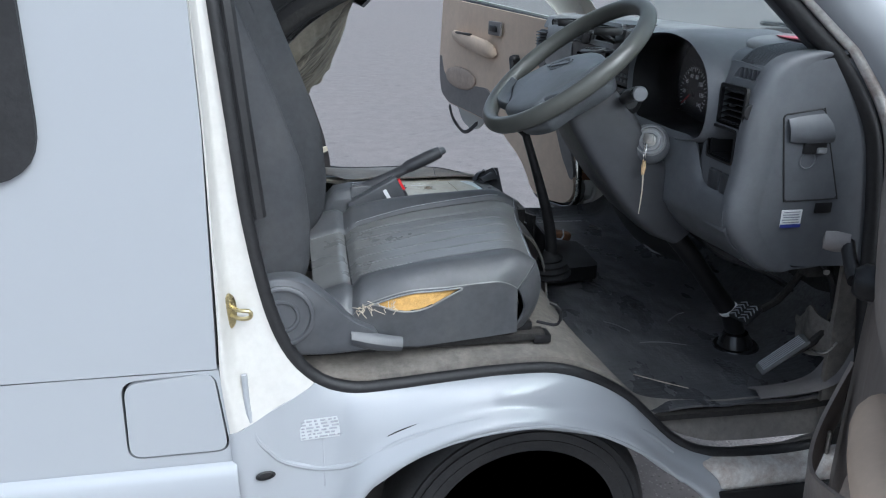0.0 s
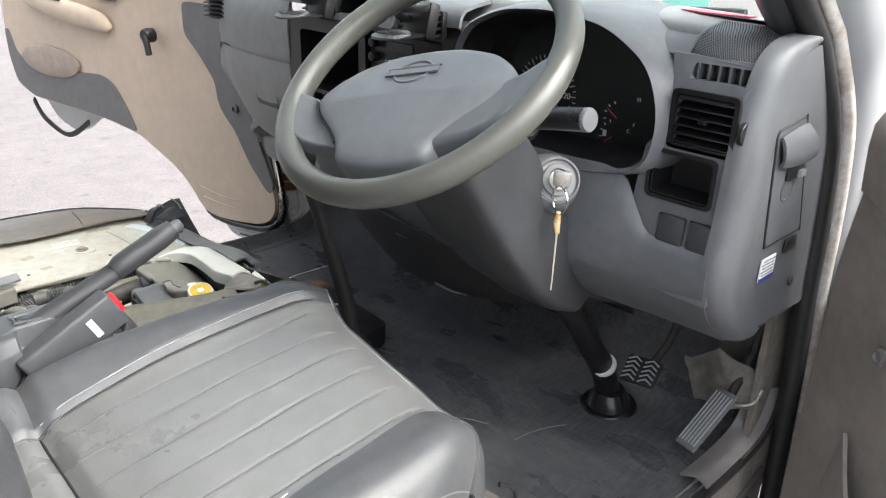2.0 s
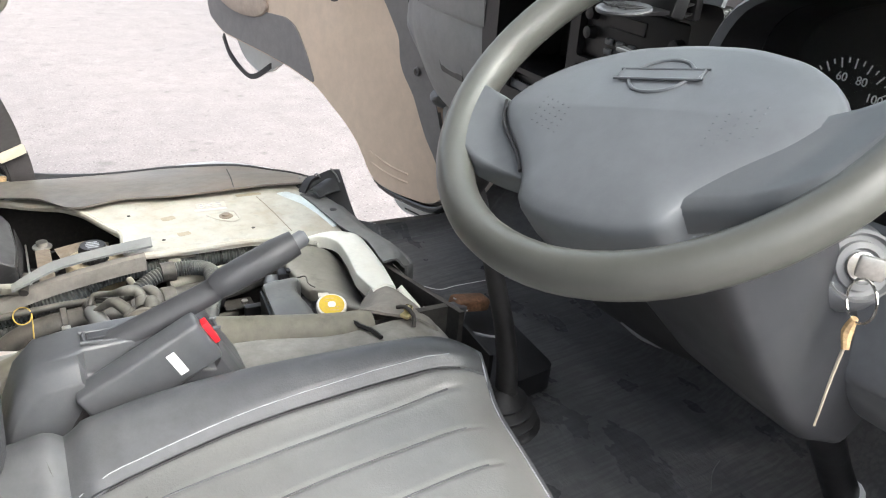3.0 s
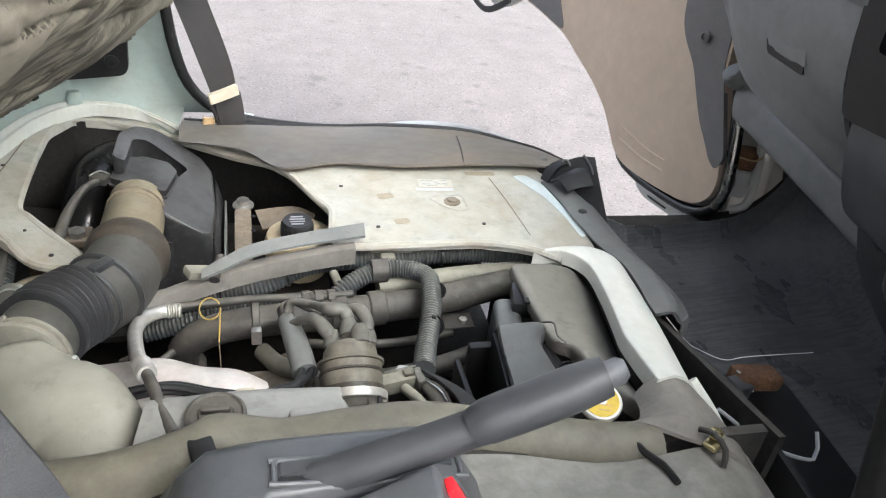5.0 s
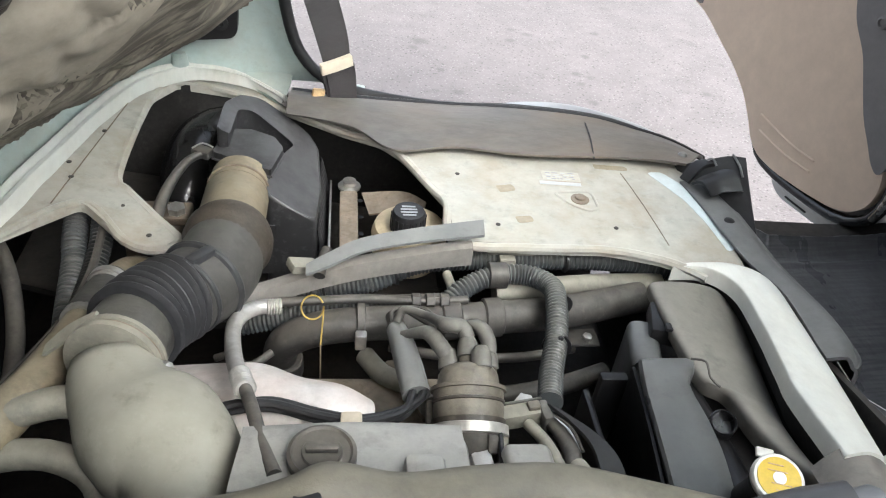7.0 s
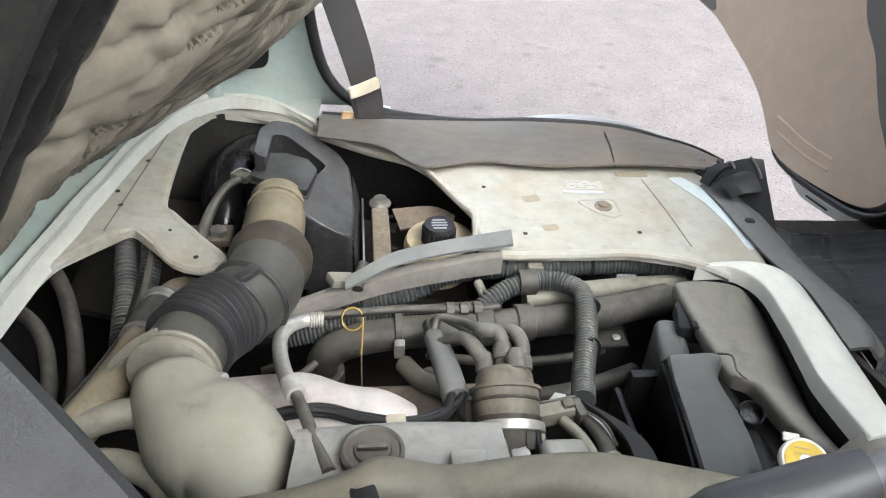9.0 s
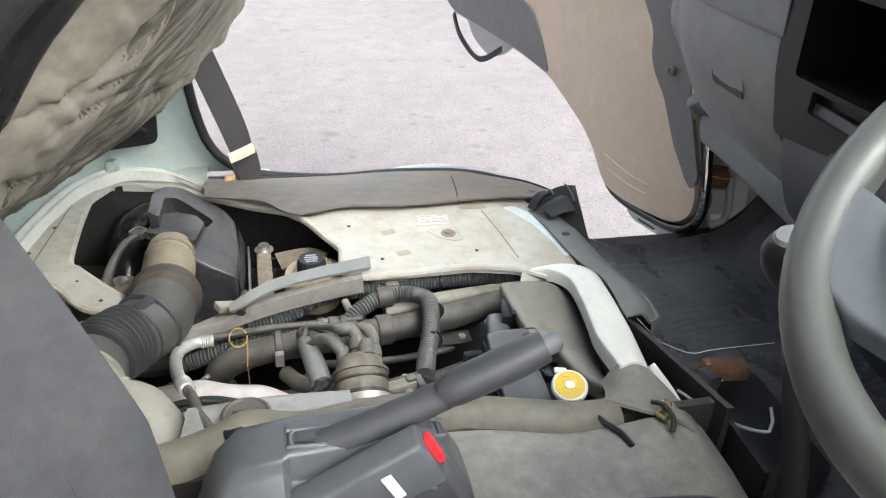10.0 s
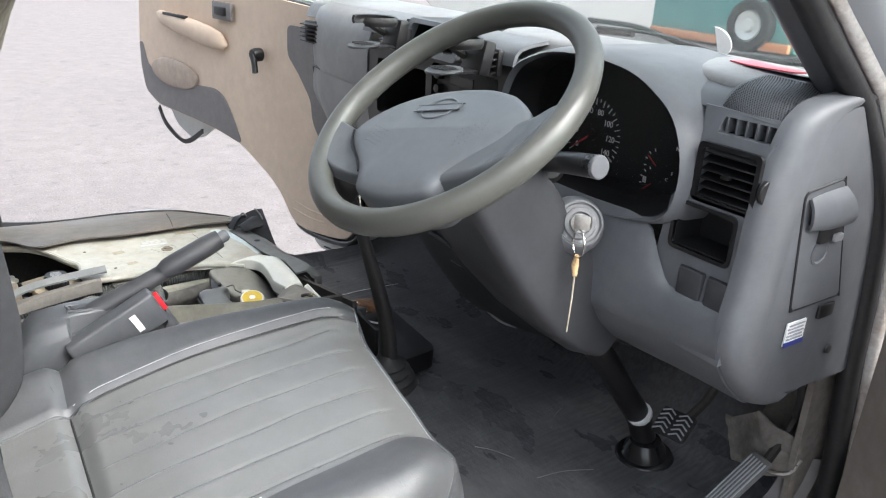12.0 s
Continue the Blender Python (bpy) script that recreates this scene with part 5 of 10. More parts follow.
# ---- raised passenger seat with its lining ----
def passenger_seat():
    s = thing("passenger_seat", (-0.35, 2.3, 0.80), "passenger seat and engine lid tilted up, stained beige lining underneath", "seat")
    rail_c = [(-0.33, 0.775), (-0.23, 0.845), (-0.155, 0.93), (-0.115, 1.005), (-0.084, 1.074), (-0.054, 1.127), (-0.022, 1.18), (0.010, 1.225), (0.05, 1.262), (0.10, 1.297), (0.16, 1.327), (0.225, 1.358)]
    rail_c = [(x - 0.030, z + 0.024) for x, z in rail_c]
    belly = [(-0.40, 0.765), (-0.32, 0.805), (-0.245, 0.865), (-0.18, 0.918), (-0.10, 0.955), (-0.03, 0.988), (0.04, 1.032), (0.09, 1.076), (0.14, 1.135), (0.175, 1.20), (0.198, 1.27), (0.215, 1.335)]

    def canvas(u, v):
        y = 1.948 + 0.772 * v
        a = curve_at([(p[0], 0, p[1]) for p in rail_c], u)
        b = curve_at([(p[0], 0, p[1]) for p in belly], u)
        w = math.sin(min(1.0, v / 0.62) * math.pi / 2) ** 0.8
        if v > 0.8:
            w *= 1 - 0.25 * ((v - 0.8) / 0.2) ** 2
        q = a.lerp(b, w)
        env = min(1.0, v * 6, (1 - v) * 9 + 0.05)
        d = 3.2 * u + 2.6 * v
        crease = abs(noise.noise((d * 0.55, (v - 0.9 * u) * 5.0, 4.1)))
        crease2 = abs(noise.noise((d * 1.1, (v - 0.8 * u) * 13.0, 9.7)))
        low = max(0.0, 1 - u * 1.5)
        band = math.exp(-((v - 0.42 - 0.75 * (u - 0.35)) / 0.22) ** 2) * min(1.0, u * 5)
        ripple = noise.noise((d * 0.9, (v - 0.72 * u) * 42.0, 6.6)) + 0.5 * noise.noise((d * 1.6, (v - 0.72 * u) * 95.0, 2.6))
        torn = math.exp(-((v - 0.16 - 0.62 * u) / 0.035) ** 2) * (1 if 0.25 < u < 0.8 else 0)
        sag = env * ((0.0012 + 0.0042 * band) * ripple + 0.010 * torn * noise.noise((u * 22, v * 30, 8.8)) + 0.006 * noise.noise((q.x * 5, y * 4, 3.3)) - 0.009 * max(0, 0.10 - crease) / 0.10 - (0.003 + 0.005 * low) * max(0, 0.14 - crease2) / 0.14 + 0.0025 * noise.noise((q.x * 22 + y * 10, y * 14, 1.3)) + 0.003 * low * noise.noise((u * 6, v * 40, 2.2)))
        return V((q.x + sag, y, q.z - sag))

    part("lining", sheet(None, canvas, 170, 260, 0.004), M_CANVAS, s, "wrinkled stained beige lining", angle=80)
    def border(u, v):
        p = canvas(u, 0.080 - 0.066 * u + (0.125 + 0.03 * math.sin(3 * u)) * v)
        puff = 0.008 * math.sin(math.pi * min(1.0, v * 1.15)) + 0.005 * noise.noise((u * 40 + v * 3, v * 2.2, 5.5)) * math.sin(math.pi * v) + 0.002 * noise.noise((u * 60, v * 4, 7.5))
        return p + V((0.7, 0, -0.7)) * max(0.0015, puff)

    part("lining_border", sheet(None, border, 150, 24, 0.003), M_BORDER, s, "puffy pale beige lining border", angle=80)
    def channel(u, v):
        p = canvas(u, (0.088 - 0.068 * u) * v)
        return p + V((0.7, 0, -0.7)) * (0.004 + 0.010 * math.sin(math.pi * v) ** 0.5 - 0.006 * math.exp(-((v - 0.45) / 0.08) ** 2))

    part("lid_channel", sheet(None, channel, 60, 24, 0.003), M_STALK, s, "black rolled steel lid edge", angle=60)
    for u0, v0, u1, v1, w in ((0.40, 0.28, 0.45, 0.34, 0.005), (0.47, 0.35, 0.50, 0.38, 0.003), (0.36, 0.50, 0.41, 0.56, 0.0018), (0.30, 0.42, 0.36, 0.50, 0.0018)):
        pts = [canvas(u0 + (u1 - u0) * k / 6, v0 + (v1 - v0) * k / 6) + V((0.002, 0, -0.002)) for k in range(7)]
        part("lining_split", tube(None, pts, [w * 0.3, w, w * 0.8, w * 0.3], 6, 0.006, flat=0.5), M_BROWN, s, "dark split in the lining")
    r3 = lambda dx, y, dz: [(p[0] + dx, y, p[1] + dz) for p in rail_c]
    rail = part("lid_rail", loft(None, [r3(-0.012, 1.925, 0.030), r3(0.004, 1.924, 0.0), r3(0.010, 1.928, -0.010), r3(0.010, 1.940, -0.012), r3(0.0, 1.950, 0.0)], 40, 0.004), M_DARK, s, "black pressed steel edge")
    part("rail_bead", tube(None, r3(0.012, 1.930, -0.012), 0.005, 8, 0.02), M_BLACKRUB, rail)
    part("rail_clip", block(None, (-0.150, 1.965, 0.985), (0.03, 0.02, 0.010), 0.003), M_RUST, rail)
    part("rail_bolt", lathe(None, (-0.01, 1.923, 1.264), (0, -1, 0), [(0.006, 0), (0.006, 0.004), (0.001, 0.005)], 10), M_STEEL, rail)
    part("lid_edge", loft(None, [r3(0.004, 1.921, 0.002), r3(-0.020, 1.918, 0.034), r3(-0.044, 1.914, 0.066)], 30, 0.005), M_BLACKPL, s, "black plastic lid edge")
    part("edge_bead", tube(None, r3(-0.018, 1.916, 0.030), 0.004, 8, 0.02), M_BLACKRUB, s)
    part("seat_side", loft(None, [r3(-0.044, 1.916, 0.064), r3(-0.07, 1.912, 0.095), r3(-0.10, 1.925, 0.12)], 30, 0.006), M_VINYL, s, "grey vinyl seat side")
    part("cushion", loft(None, [r3(-0.10, 1.925, 0.12), r3(-0.12, 1.95, 0.14), r3(-0.12, 2.3, 0.15), r3(-0.12, 2.69, 0.14), r3(-0.08, 2.72, 0.08), r3(-0.01, 2.725, 0.0)], 30, 0.01), M_VINYL, s, "grey vinyl seat cushion")
    part("front_edge_trim", loft(None, [[(0.215, 1.93, 1.335), (0.215, 2.3, 1.335), (0.20, 2.72, 1.33)], [(0.235, 1.93, 1.36), (0.24, 2.3, 1.36), (0.225, 2.72, 1.355)], [(0.215, 1.93, 1.40), (0.215, 2.3, 1.41), (0.20, 2.72, 1.40)], [(0.12, 1.93, 1.43), (0.12, 2.3, 1.45), (0.11, 2.72, 1.43)]], 20, 0.006), M_BLACKRUB, s)
    return s


passenger_seat()


# ---- dashboard ----
def dashboard():
    d = thing("dashboard", (1.0, 1.95, 0.9), "grey moulded plastic dashboard with vents, gauges and open compartments", "dashboard")
    # driver end, with the side panel facing the door
    def face(y, bulge=0.0):
        return [(1.26, y, 1.272), (1.10, y, 1.298), (0.97, y, 1.302), (0.88, y, 1.298), (0.835, y, 1.280), (0.815, y, 1.245), (0.80, y, 1.18), (0.795 - bulge, y, 1.10), (0.787 - bulge, y, 1.04), (0.790 - bulge, y, 1.00), (0.815 - bulge, y, 0.960), (0.848 - bulge, y, 0.930), (0.876 - bulge * 0.5, y, 0.912), (0.915, y, 0.912), (0.98, y, 0.925)]
    # end cap skin between the face and the side
    body_rows = [[(p[0] + 0.060, 1.2005, p[2]) for p in face(0)], [(p[0] + 0.034, 1.1985, p[2]) for p in face(0)], [(p[0] + 0.014, 1.2005, p[2]) for p in face(0)], [(p[0] + 0.003, 1.210, p[2]) for p in face(0)], face(1.224)]
    part("end_corner", loft(None, body_rows, 50, 0.004), M_DASH, d)
    side = [(1.075, 0.912), (1.0, 0.915), (0.925, 0.918), (0.886, 0.932), (0.850, 0.964), (0.828, 1.00), (0.826, 1.04), (0.842, 1.10), (0.848, 1.18), (0.862, 1.245), (0.885, 1.283), (0.93, 1.293), (1.02, 1.29), (1.07, 1.27)]
    sp = part("side_panel", slab(None, rounded(side, 0.015, 3), [], lambda x, z: (x, 1.196, z), (0, 0.012, 0)), M_DASH, d, "grey end panel with latch recess")
    ins = rounded([(0.858, 1.198), (0.935, 1.208), (0.992, 1.046), (0.886, 1.044)], 0.010, 4)
    part("inset_groove", tube(None, [(x, 1.1955, z) for x, z in ins] + [(ins[0][0], 1.1955, ins[0][1])], 0.0018, 6, 0.01), M_BLACKRUB, sp)
    part("inset_panel", slab(None, ins, [], lambda x, z: (x, 1.1945, z), (0, 0.006, 0)), M_DASH, sp)
    part("latch_hood", loft(None, [[(0.866, 1.1945, 1.190), (0.90, 1.1945, 1.195), (0.935, 1.1945, 1.198)], [(0.868, 1.190, 1.180), (0.905, 1.186, 1.182), (0.946, 1.185, 1.182)], [(0.872, 1.189, 1.164), (0.908, 1.183, 1.163), (0.952, 1.182, 1.164)], [(0.876, 1.193, 1.154), (0.912, 1.190, 1.152), (0.958, 1.190, 1.153)]], 14, 0.004), M_DASH, sp, "moulded latch hood", angle=60)
    part("latch_hole", block(None, (0.926, 1.1925, 1.142), (0.044, 0.006, 0.024), 0.002), M_DIAL, sp)
    part("latch_lever", block(None, (0.938, 1.189, 1.136), (0.018, 0.008, 0.010), 0.002), M_DASH2, sp)
    part("latch_cup", lathe(None, (0.918, 1.1965, 1.118), (0, -1, 0), [(0.018, 0), (0.018, 0.003), (0.015, 0.0035), (0.013, 0.0015), (0.001, 0.001)], 24), M_DASH, sp)
    part("finger_recess", block(None, (0.966, 1.1935, 1.030), (0.034, 0.005, 0.020), 0.003), M_BLACKPL, sp)
    lab = part("sticker", block(None, (0.905, 1.1935, 1.012), (0.040, 0.002, 0.032), 0, 1), M_LABEL, sp, "white and blue sticker with print")
    part("sticker_band", block(None, (0.905, 1.1924, 0.9985), (0.040, 0.002, 0.006), 0, 1), M_BLUE, lab)
    for k in range(5):
        part("print_bar", block(None, (0.905 - 0.002 * (k % 2), 1.1920, 1.0052 + 0.0048 * k), (0.032, 0.0012, 0.0018), 0, 1), M_PRINT, lab)
    part("end_screw", lathe(None, (1.0, 1.195, 0.965), (0, -1, 0), [(0.007, 0), (0.006, 0.003), (0.001, 0.003)], 12), M_BLACKPL, sp)
    # face strip by the door: vent, pocket, blanks
    def hole(y0, y1, z0, z1, r=0.006):
        return rounded([(y0, z0), (y1, z0), (y1, z1), (y0, z1)], r, 3)
    face_x = lambda y, z: (0.797 - 0.012 * max(0, 1.10 - z) / 0.12 + 0.19 * max(0, z - 1.18) + 0.45 * max(0, z - 1.245), y, z)
    strip = slab(None, [(1.212, 0.985), (1.335, 0.985), (1.338, 1.10), (1.330, 1.165), (1.313, 1.185), (1.311, 1.235), (1.328, 1.276), (1.212, 1.275)], [hole(1.222, 1.300, 1.172, 1.236), hole(1.232, 1.318, 1.106, 1.160), hole(1.222, 1.254, 1.044, 1.086, 0.003), hole(1.258, 1.296, 1.044, 1.086, 0.003), hole(1.216, 1.294, 1.250, 1.268, 0.003)], face_x, (0.012, 0, 0))
    part("switch_fascia", strip, M_DASH, d, "grey fascia with vent and pocket")
    v = part("air_vent", block(None, (0.845, 1.261, 1.204), (0.004, 0.085, 0.075), 0, 1), M_DIAL, d, "black slatted air vent")
    for k in range(6):
        part("slat", block(None, (0.812, 1.261, 1.178 + 0.0105 * k), (0.022, 0.077, 0.0022), 0.0008, 1, euler(0, -18, 0)), M_BLACKPL, v)
    for k in range(3):
        part("vane", block(None, (0.826, 1.242 + 0.019 * k, 1.204), (0.016, 0.002, 0.062), 0, 1), M_BLACKPL, v)
    part("vent_knob", block(None, (0.800, 1.261, 1.205), (0.008, 0.012, 0.006), 0.002), M_BLACKPL, v)
    part("vent_frame", slab(None, hole(1.218, 1.304, 1.168, 1.240, 0.008), [hole(1.224, 1.298, 1.174, 1.234, 0.005)], lambda y, z: (0.797, y, z), (0.006, 0, 0)), M_BLACKPL, v)
    part("vent_wheel", lathe(None, (0.806, 1.209, 1.20), (0, 1, 0), [(0.013, 0), (0.014, 0.001), (0.014, 0.005), (0.013, 0.006)], 18), M_BLACKPL, d)
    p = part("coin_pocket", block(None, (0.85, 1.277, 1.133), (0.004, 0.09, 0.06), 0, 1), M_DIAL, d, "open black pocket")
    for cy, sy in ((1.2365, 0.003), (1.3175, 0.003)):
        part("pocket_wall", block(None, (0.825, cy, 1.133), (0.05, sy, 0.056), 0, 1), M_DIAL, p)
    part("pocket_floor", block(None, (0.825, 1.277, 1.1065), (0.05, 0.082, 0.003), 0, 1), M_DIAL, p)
    part("pocket_lip", slab(None, hole(1.231, 1.323, 1.101, 1.165, 0.009), [hole(1.236, 1.318, 1.106, 1.160, 0.006)], lambda y, z: (0.7955, y, z), (0.006, 0, 0)), M_BLACKPL, p)
    for y in (1.238, 1.277):
        part("blank_switch", block(None, (0.796, y, 1.065), (0.012, 0.030 if y < 1.26 else 0.036, 0.040), 0.003), M_COLUMN, d, "dark grey blank switch cover")
    sv = part("demist_vent", block(None, (0.838, 1.255, 1.260), (0.004, 0.084, 0.026), 0, 1), M_DIAL, d, "narrow black demister vent")
    for k in range(6):
        part("fin", block(None, (0.830, 1.222 + 0.0133 * k, 1.259), (0.018, 0.0022, 0.018), 0, 1), M_DASH, sv)
    sg = part("speaker_grille", loft(None, [[(0.826, 1.207, 1.270), (0.875, 1.204, 1.284), (0.935, 1.203, 1.294)], [(0.826, 1.26, 1.273), (0.870, 1.26, 1.294), (0.945, 1.26, 1.305)], [(0.832, 1.312, 1.276), (0.866, 1.315, 1.300), (0.935, 1.325, 1.309)]], 24, 0.003), M_DASH, d, "perforated grey speaker grille")
    def grille_at(u, v):
        return curve_at([curve_at(r, u) for r in ([(0.826, 1.207, 1.270), (0.875, 1.204, 1.284), (0.935, 1.203, 1.294)], [(0.826, 1.26, 1.273), (0.870, 1.26, 1.294), (0.945, 1.26, 1.305)], [(0.832, 1.312, 1.276), (0.866, 1.315, 1.300), (0.935, 1.325, 1.309)])], v)
    dots = bmesh.new()
    for i in range(34):
        for j in range(36):
            q = grille_at(0.06 + 0.0262 * i, 0.05 + 0.025 * j + 0.0125 * (i % 2))
            lathe(dots, q - V((0, 0, 0.0006)), (-0.3, -0.05, 1), [(0.0010, 0), (0.0009, 0.0010)], 5)
    gd = part("perforation", dots, M_DIAL, sg)
    tagged(gd, kind="stuff")
    part("pad_corner", loft(None, [[(0.832, 1.28, 1.272), (0.852, 1.295, 1.287), (0.89, 1.31, 1.297), (0.94, 1.32, 1.301)], [(0.829, 1.315, 1.273), (0.850, 1.325, 1.288), (0.90, 1.345, 1.299), (0.96, 1.35, 1.304)], [(0.830, 1.355, 1.275), (0.855, 1.375, 1.289), (0.90, 1.40, 1.300), (0.96, 1.40, 1.306)]], 12, 0.004), M_DASH, d, "rounded dash top corner", angle=60)
    # top roll
    top_rows = []
    for y, x0, zz in ((1.21, 0.94, 1.284), (1.33, 0.875, 1.300), (1.50, 0.92, 1.306), (1.75, 0.90, 1.300), (1.95, 0.93, 1.300), (2.3, 0.885, 1.296), (2.60, 0.90, 1.285)):
        top_rows.append([(1.30, y, 1.262), (1.15, y, 1.288), (1.02, y, zz + 0.002), (x0 + 0.02, y, zz), (x0, y, zz - 0.012), (x0 - 0.01, y, zz - 0.035)])
    part("top_pad", loft(None, top_rows, 24, 0.006), M_DASH2, d, "pale grey dash top")
    # instrument binnacle
    ring = [(1.322, 1.135), (1.40, 1.116), (1.52, 1.112), (1.62, 1.122), (1.658, 1.16), (1.665, 1.22), (1.64, 1.275), (1.57, 1.305), (1.48, 1.311), (1.40, 1.300), (1.334, 1.262), (1.311, 1.20)]
    cy_, cz_ = 1.492, 1.212
    grow = lambda k, x: [(x, cy_ + (y - cy_) * k, cz_ + (z - cz_) * k) for y, z in rounded(ring, 0.03, 4)]
    rows = [grow(0.86, 0.90), grow(0.93, 0.84), grow(0.985, 0.79), grow(1.018, 0.780), grow(1.05, 0.786), grow(1.085, 0.815), grow(1.10, 0.88), grow(1.10, 1.0)]
    bn = bmesh.new()
    skin(bn, rows[2:], close_ends=False)
    hl = bmesh.new()
    skin(hl, rows[:3], close_ends=False)
    part("hood_lining", hl, M_BLACKPL, d, "black gauge surround", angle=60)
    part("binnacle", bn, M_DASH, d, "grey instrument hood", angle=60)
    gb = part("gauge_face", slab(None, [(y, z) for _, y, z in grow(0.90, 0)], [], lambda y, z: (0.893, y, z), (0.006, 0, 0)), M_DIAL, d, "black instrument panel with white marks")
    # speedometer marks and numbers
    gx = 0.8905
    sc = (1.568, 1.180)
    def mark(cy, cz, r0, r1, ang, w, material=M_LABEL):
        a = radians(ang)
        mid, ln = (r0 + r1) / 2, (r1 - r0)
        part("gauge_mark", block(None, (gx, cy - mid * math.sin(a), cz + mid * math.cos(a)), (0.001, w, ln), 0, 1, Matrix.Rotation(a, 3, "X")), material, gb)
    for k in range(29):
        mark(*sc, 0.051 if k % 2 else 0.046, 0.056, -125 + 250 * k / 28, 0.0012)
    def numeral(txt, y, z, size):
        cu = bpy.data.curves.new("numeral", "FONT")
        cu.body, cu.size, cu.extrude, cu.align_x, cu.align_y = txt, size, 0.0004, "CENTER", "CENTER"
        tmp = bpy.data.objects.new("numeral", cu)
        me = bpy.data.meshes.new_from_object(tmp)
        bpy.data.objects.remove(tmp)
        me.transform(Matrix.Translation((gx - 0.0006, y, z)) @ Matrix(((0, 0, -1, 0), (-1, 0, 0, 0), (0, 1, 0, 0), (0, 0, 0, 1))))
        me.materials.append(M_LABEL)
        ob = new("numeral", me)
        ob.parent = gb
    for k in range(8):
        a = radians(-125 + 250 * k / 7)
        numeral(str(20 * k), sc[0] - 0.037 * math.sin(a), sc[1] + 0.037 * math.cos(a), 0.0125)
    a = radians(-125)
    part("speed_needle", tube(None, [(gx - 0.004, sc[0], sc[1]), (gx - 0.004, sc[0] - 0.045 * math.sin(a), sc[1] + 0.045 * math.cos(a))], [0.0018, 0.0008], 6, 0.01), M_NEEDLE, gb)
    part("needle_hub", lathe(None, (gx, *sc), (-1, 0, 0), [(0.009, 0), (0.009, 0.005), (0.001, 0.006)], 16), M_BLACKPL, gb)
    for cy, cz, an in ((1.436, 1.165, -55), (1.440, 1.138, -130)):
        for k in range(4):
            mark(cy, cz, 0.020, 0.024, -100 + 80 * k / 3, 0.0014)
        a = radians(an)
        part("small_needle", tube(None, [(gx - 0.003, cy, cz), (gx - 0.003, cy - 0.02 * math.sin(a), cz + 0.02 * math.cos(a))], 0.0009, 5, 0.01), M_NEEDLE, gb)
    numeral("C", 1.416, 1.150, 0.007)
    numeral("F", 1.408, 1.160, 0.007)
    numeral("H", 1.405, 1.196, 0.008)
    part("fuel_symbol", block(None, (gx, 1.455, 1.140), (0.001, 0.006, 0.009), 0, 1), M_LABEL, gb)
    part("lens", slab(None, [(y, z) for _, y, z in grow(0.925, 0)], [], lambda y, z: (0.845 + 0.10 * (z - 1.2) * -1, y, z), (0.002, 0, 0)), M_LENS, d, "clear instrument cover")
    # knee panel below the binnacle
    low = []
    for y, b, zt in ((1.216, 0.0, 1.046), (1.26, 0.002, 1.046), (1.308, 0.006, 1.05), (1.332, 0.009, 1.085), (1.36, 0.014, 1.125), (1.45, 0.022, 1.125), (1.58, 0.022, 1.125), (1.70, 0.015, 1.125)):
        low.append([(0.796 - b * 0.2, y, zt), (0.790 - b * 0.6, y, zt * 0.5 + 0.515), (0.789 - b, y, 1.005), (0.797 - b, y, 0.985), (0.815 - b, y, 0.960), (0.848 - b, y, 0.930), (0.876 - b * 0.5, y, 0.912), (0.93, y, 0.915), (0.99, y, 0.925)])
    part("knee_panel", loft(None, low, 40, 0.006), M_DASH, d, "grey knee panel")
    part("knee_panel_seam", tube(None, [(0.774, 1.43, 1.046), (0.777, 1.40, 1.048), (0.782, 1.36, 1.051), (0.7845, 1.335, 1.047), (0.7855, 1.318, 1.035), (0.7865, 1.308, 1.018)], 0.0018, 6, 0.01), M_BLACKRUB, d)
    # lower middle run, sloping down to the toe board
    mid_rows, toe_rows = [], []
    for y, x, z in ((1.55, 0.80, 0.92), (1.70, 0.84, 0.90), (1.90, 0.88, 0.89), (2.15, 0.90, 0.90), (2.40, 0.93, 0.89), (2.62, 1.0, 0.885)):
        if y < 2.35:
            mid_rows.append([(x - 0.04, y, 1.08), (x - 0.045, y, 1.02), (x - 0.03, y, 0.96), (x, y, z), (x + 0.04, y, z - 0.012), (x + 0.09, y, z - 0.004)])
        toe_rows.append([(x + 0.085, y, z - 0.006), (x + 0.14, y, z - 0.05), (x + 0.20, y, z - 0.11), (1.20, y, 0.72), (1.24, y, 0.60)])
    # Darker plastic here paints the shadow below the dash.
    part("lower_panel", loft(None, mid_rows, 30, 0.006), M_DKPL, d, "lower dash panel, dark grey for its shade")
    part("toe_lining", loft(None, toe_rows, 30, 0.006), M_TOE, d, "black toe board lining")
    hbx = part("heater_box", loft(None, [[(0.83, 1.56, 0.905), (0.91, 1.57, 0.845), (0.965, 1.58, 0.785), (1.03, 1.59, 0.75)], [(0.85, 1.70, 0.895), (0.925, 1.71, 0.828), (0.98, 1.71, 0.752), (1.05, 1.71, 0.72)], [(0.865, 1.85, 0.890), (0.918, 1.86, 0.818), (0.985, 1.84, 0.722), (1.06, 1.84, 0.69)], [(0.88, 2.02, 0.890), (0.935, 2.03, 0.80), (1.01, 2.02, 0.70), (1.08, 2.02, 0.67)], [(0.93, 2.15, 0.885), (0.98, 2.16, 0.80), (1.05, 2.15, 0.71), (1.10, 2.15, 0.68)]], 30, 0.006), M_TOE, d, "black heater box under the dash")
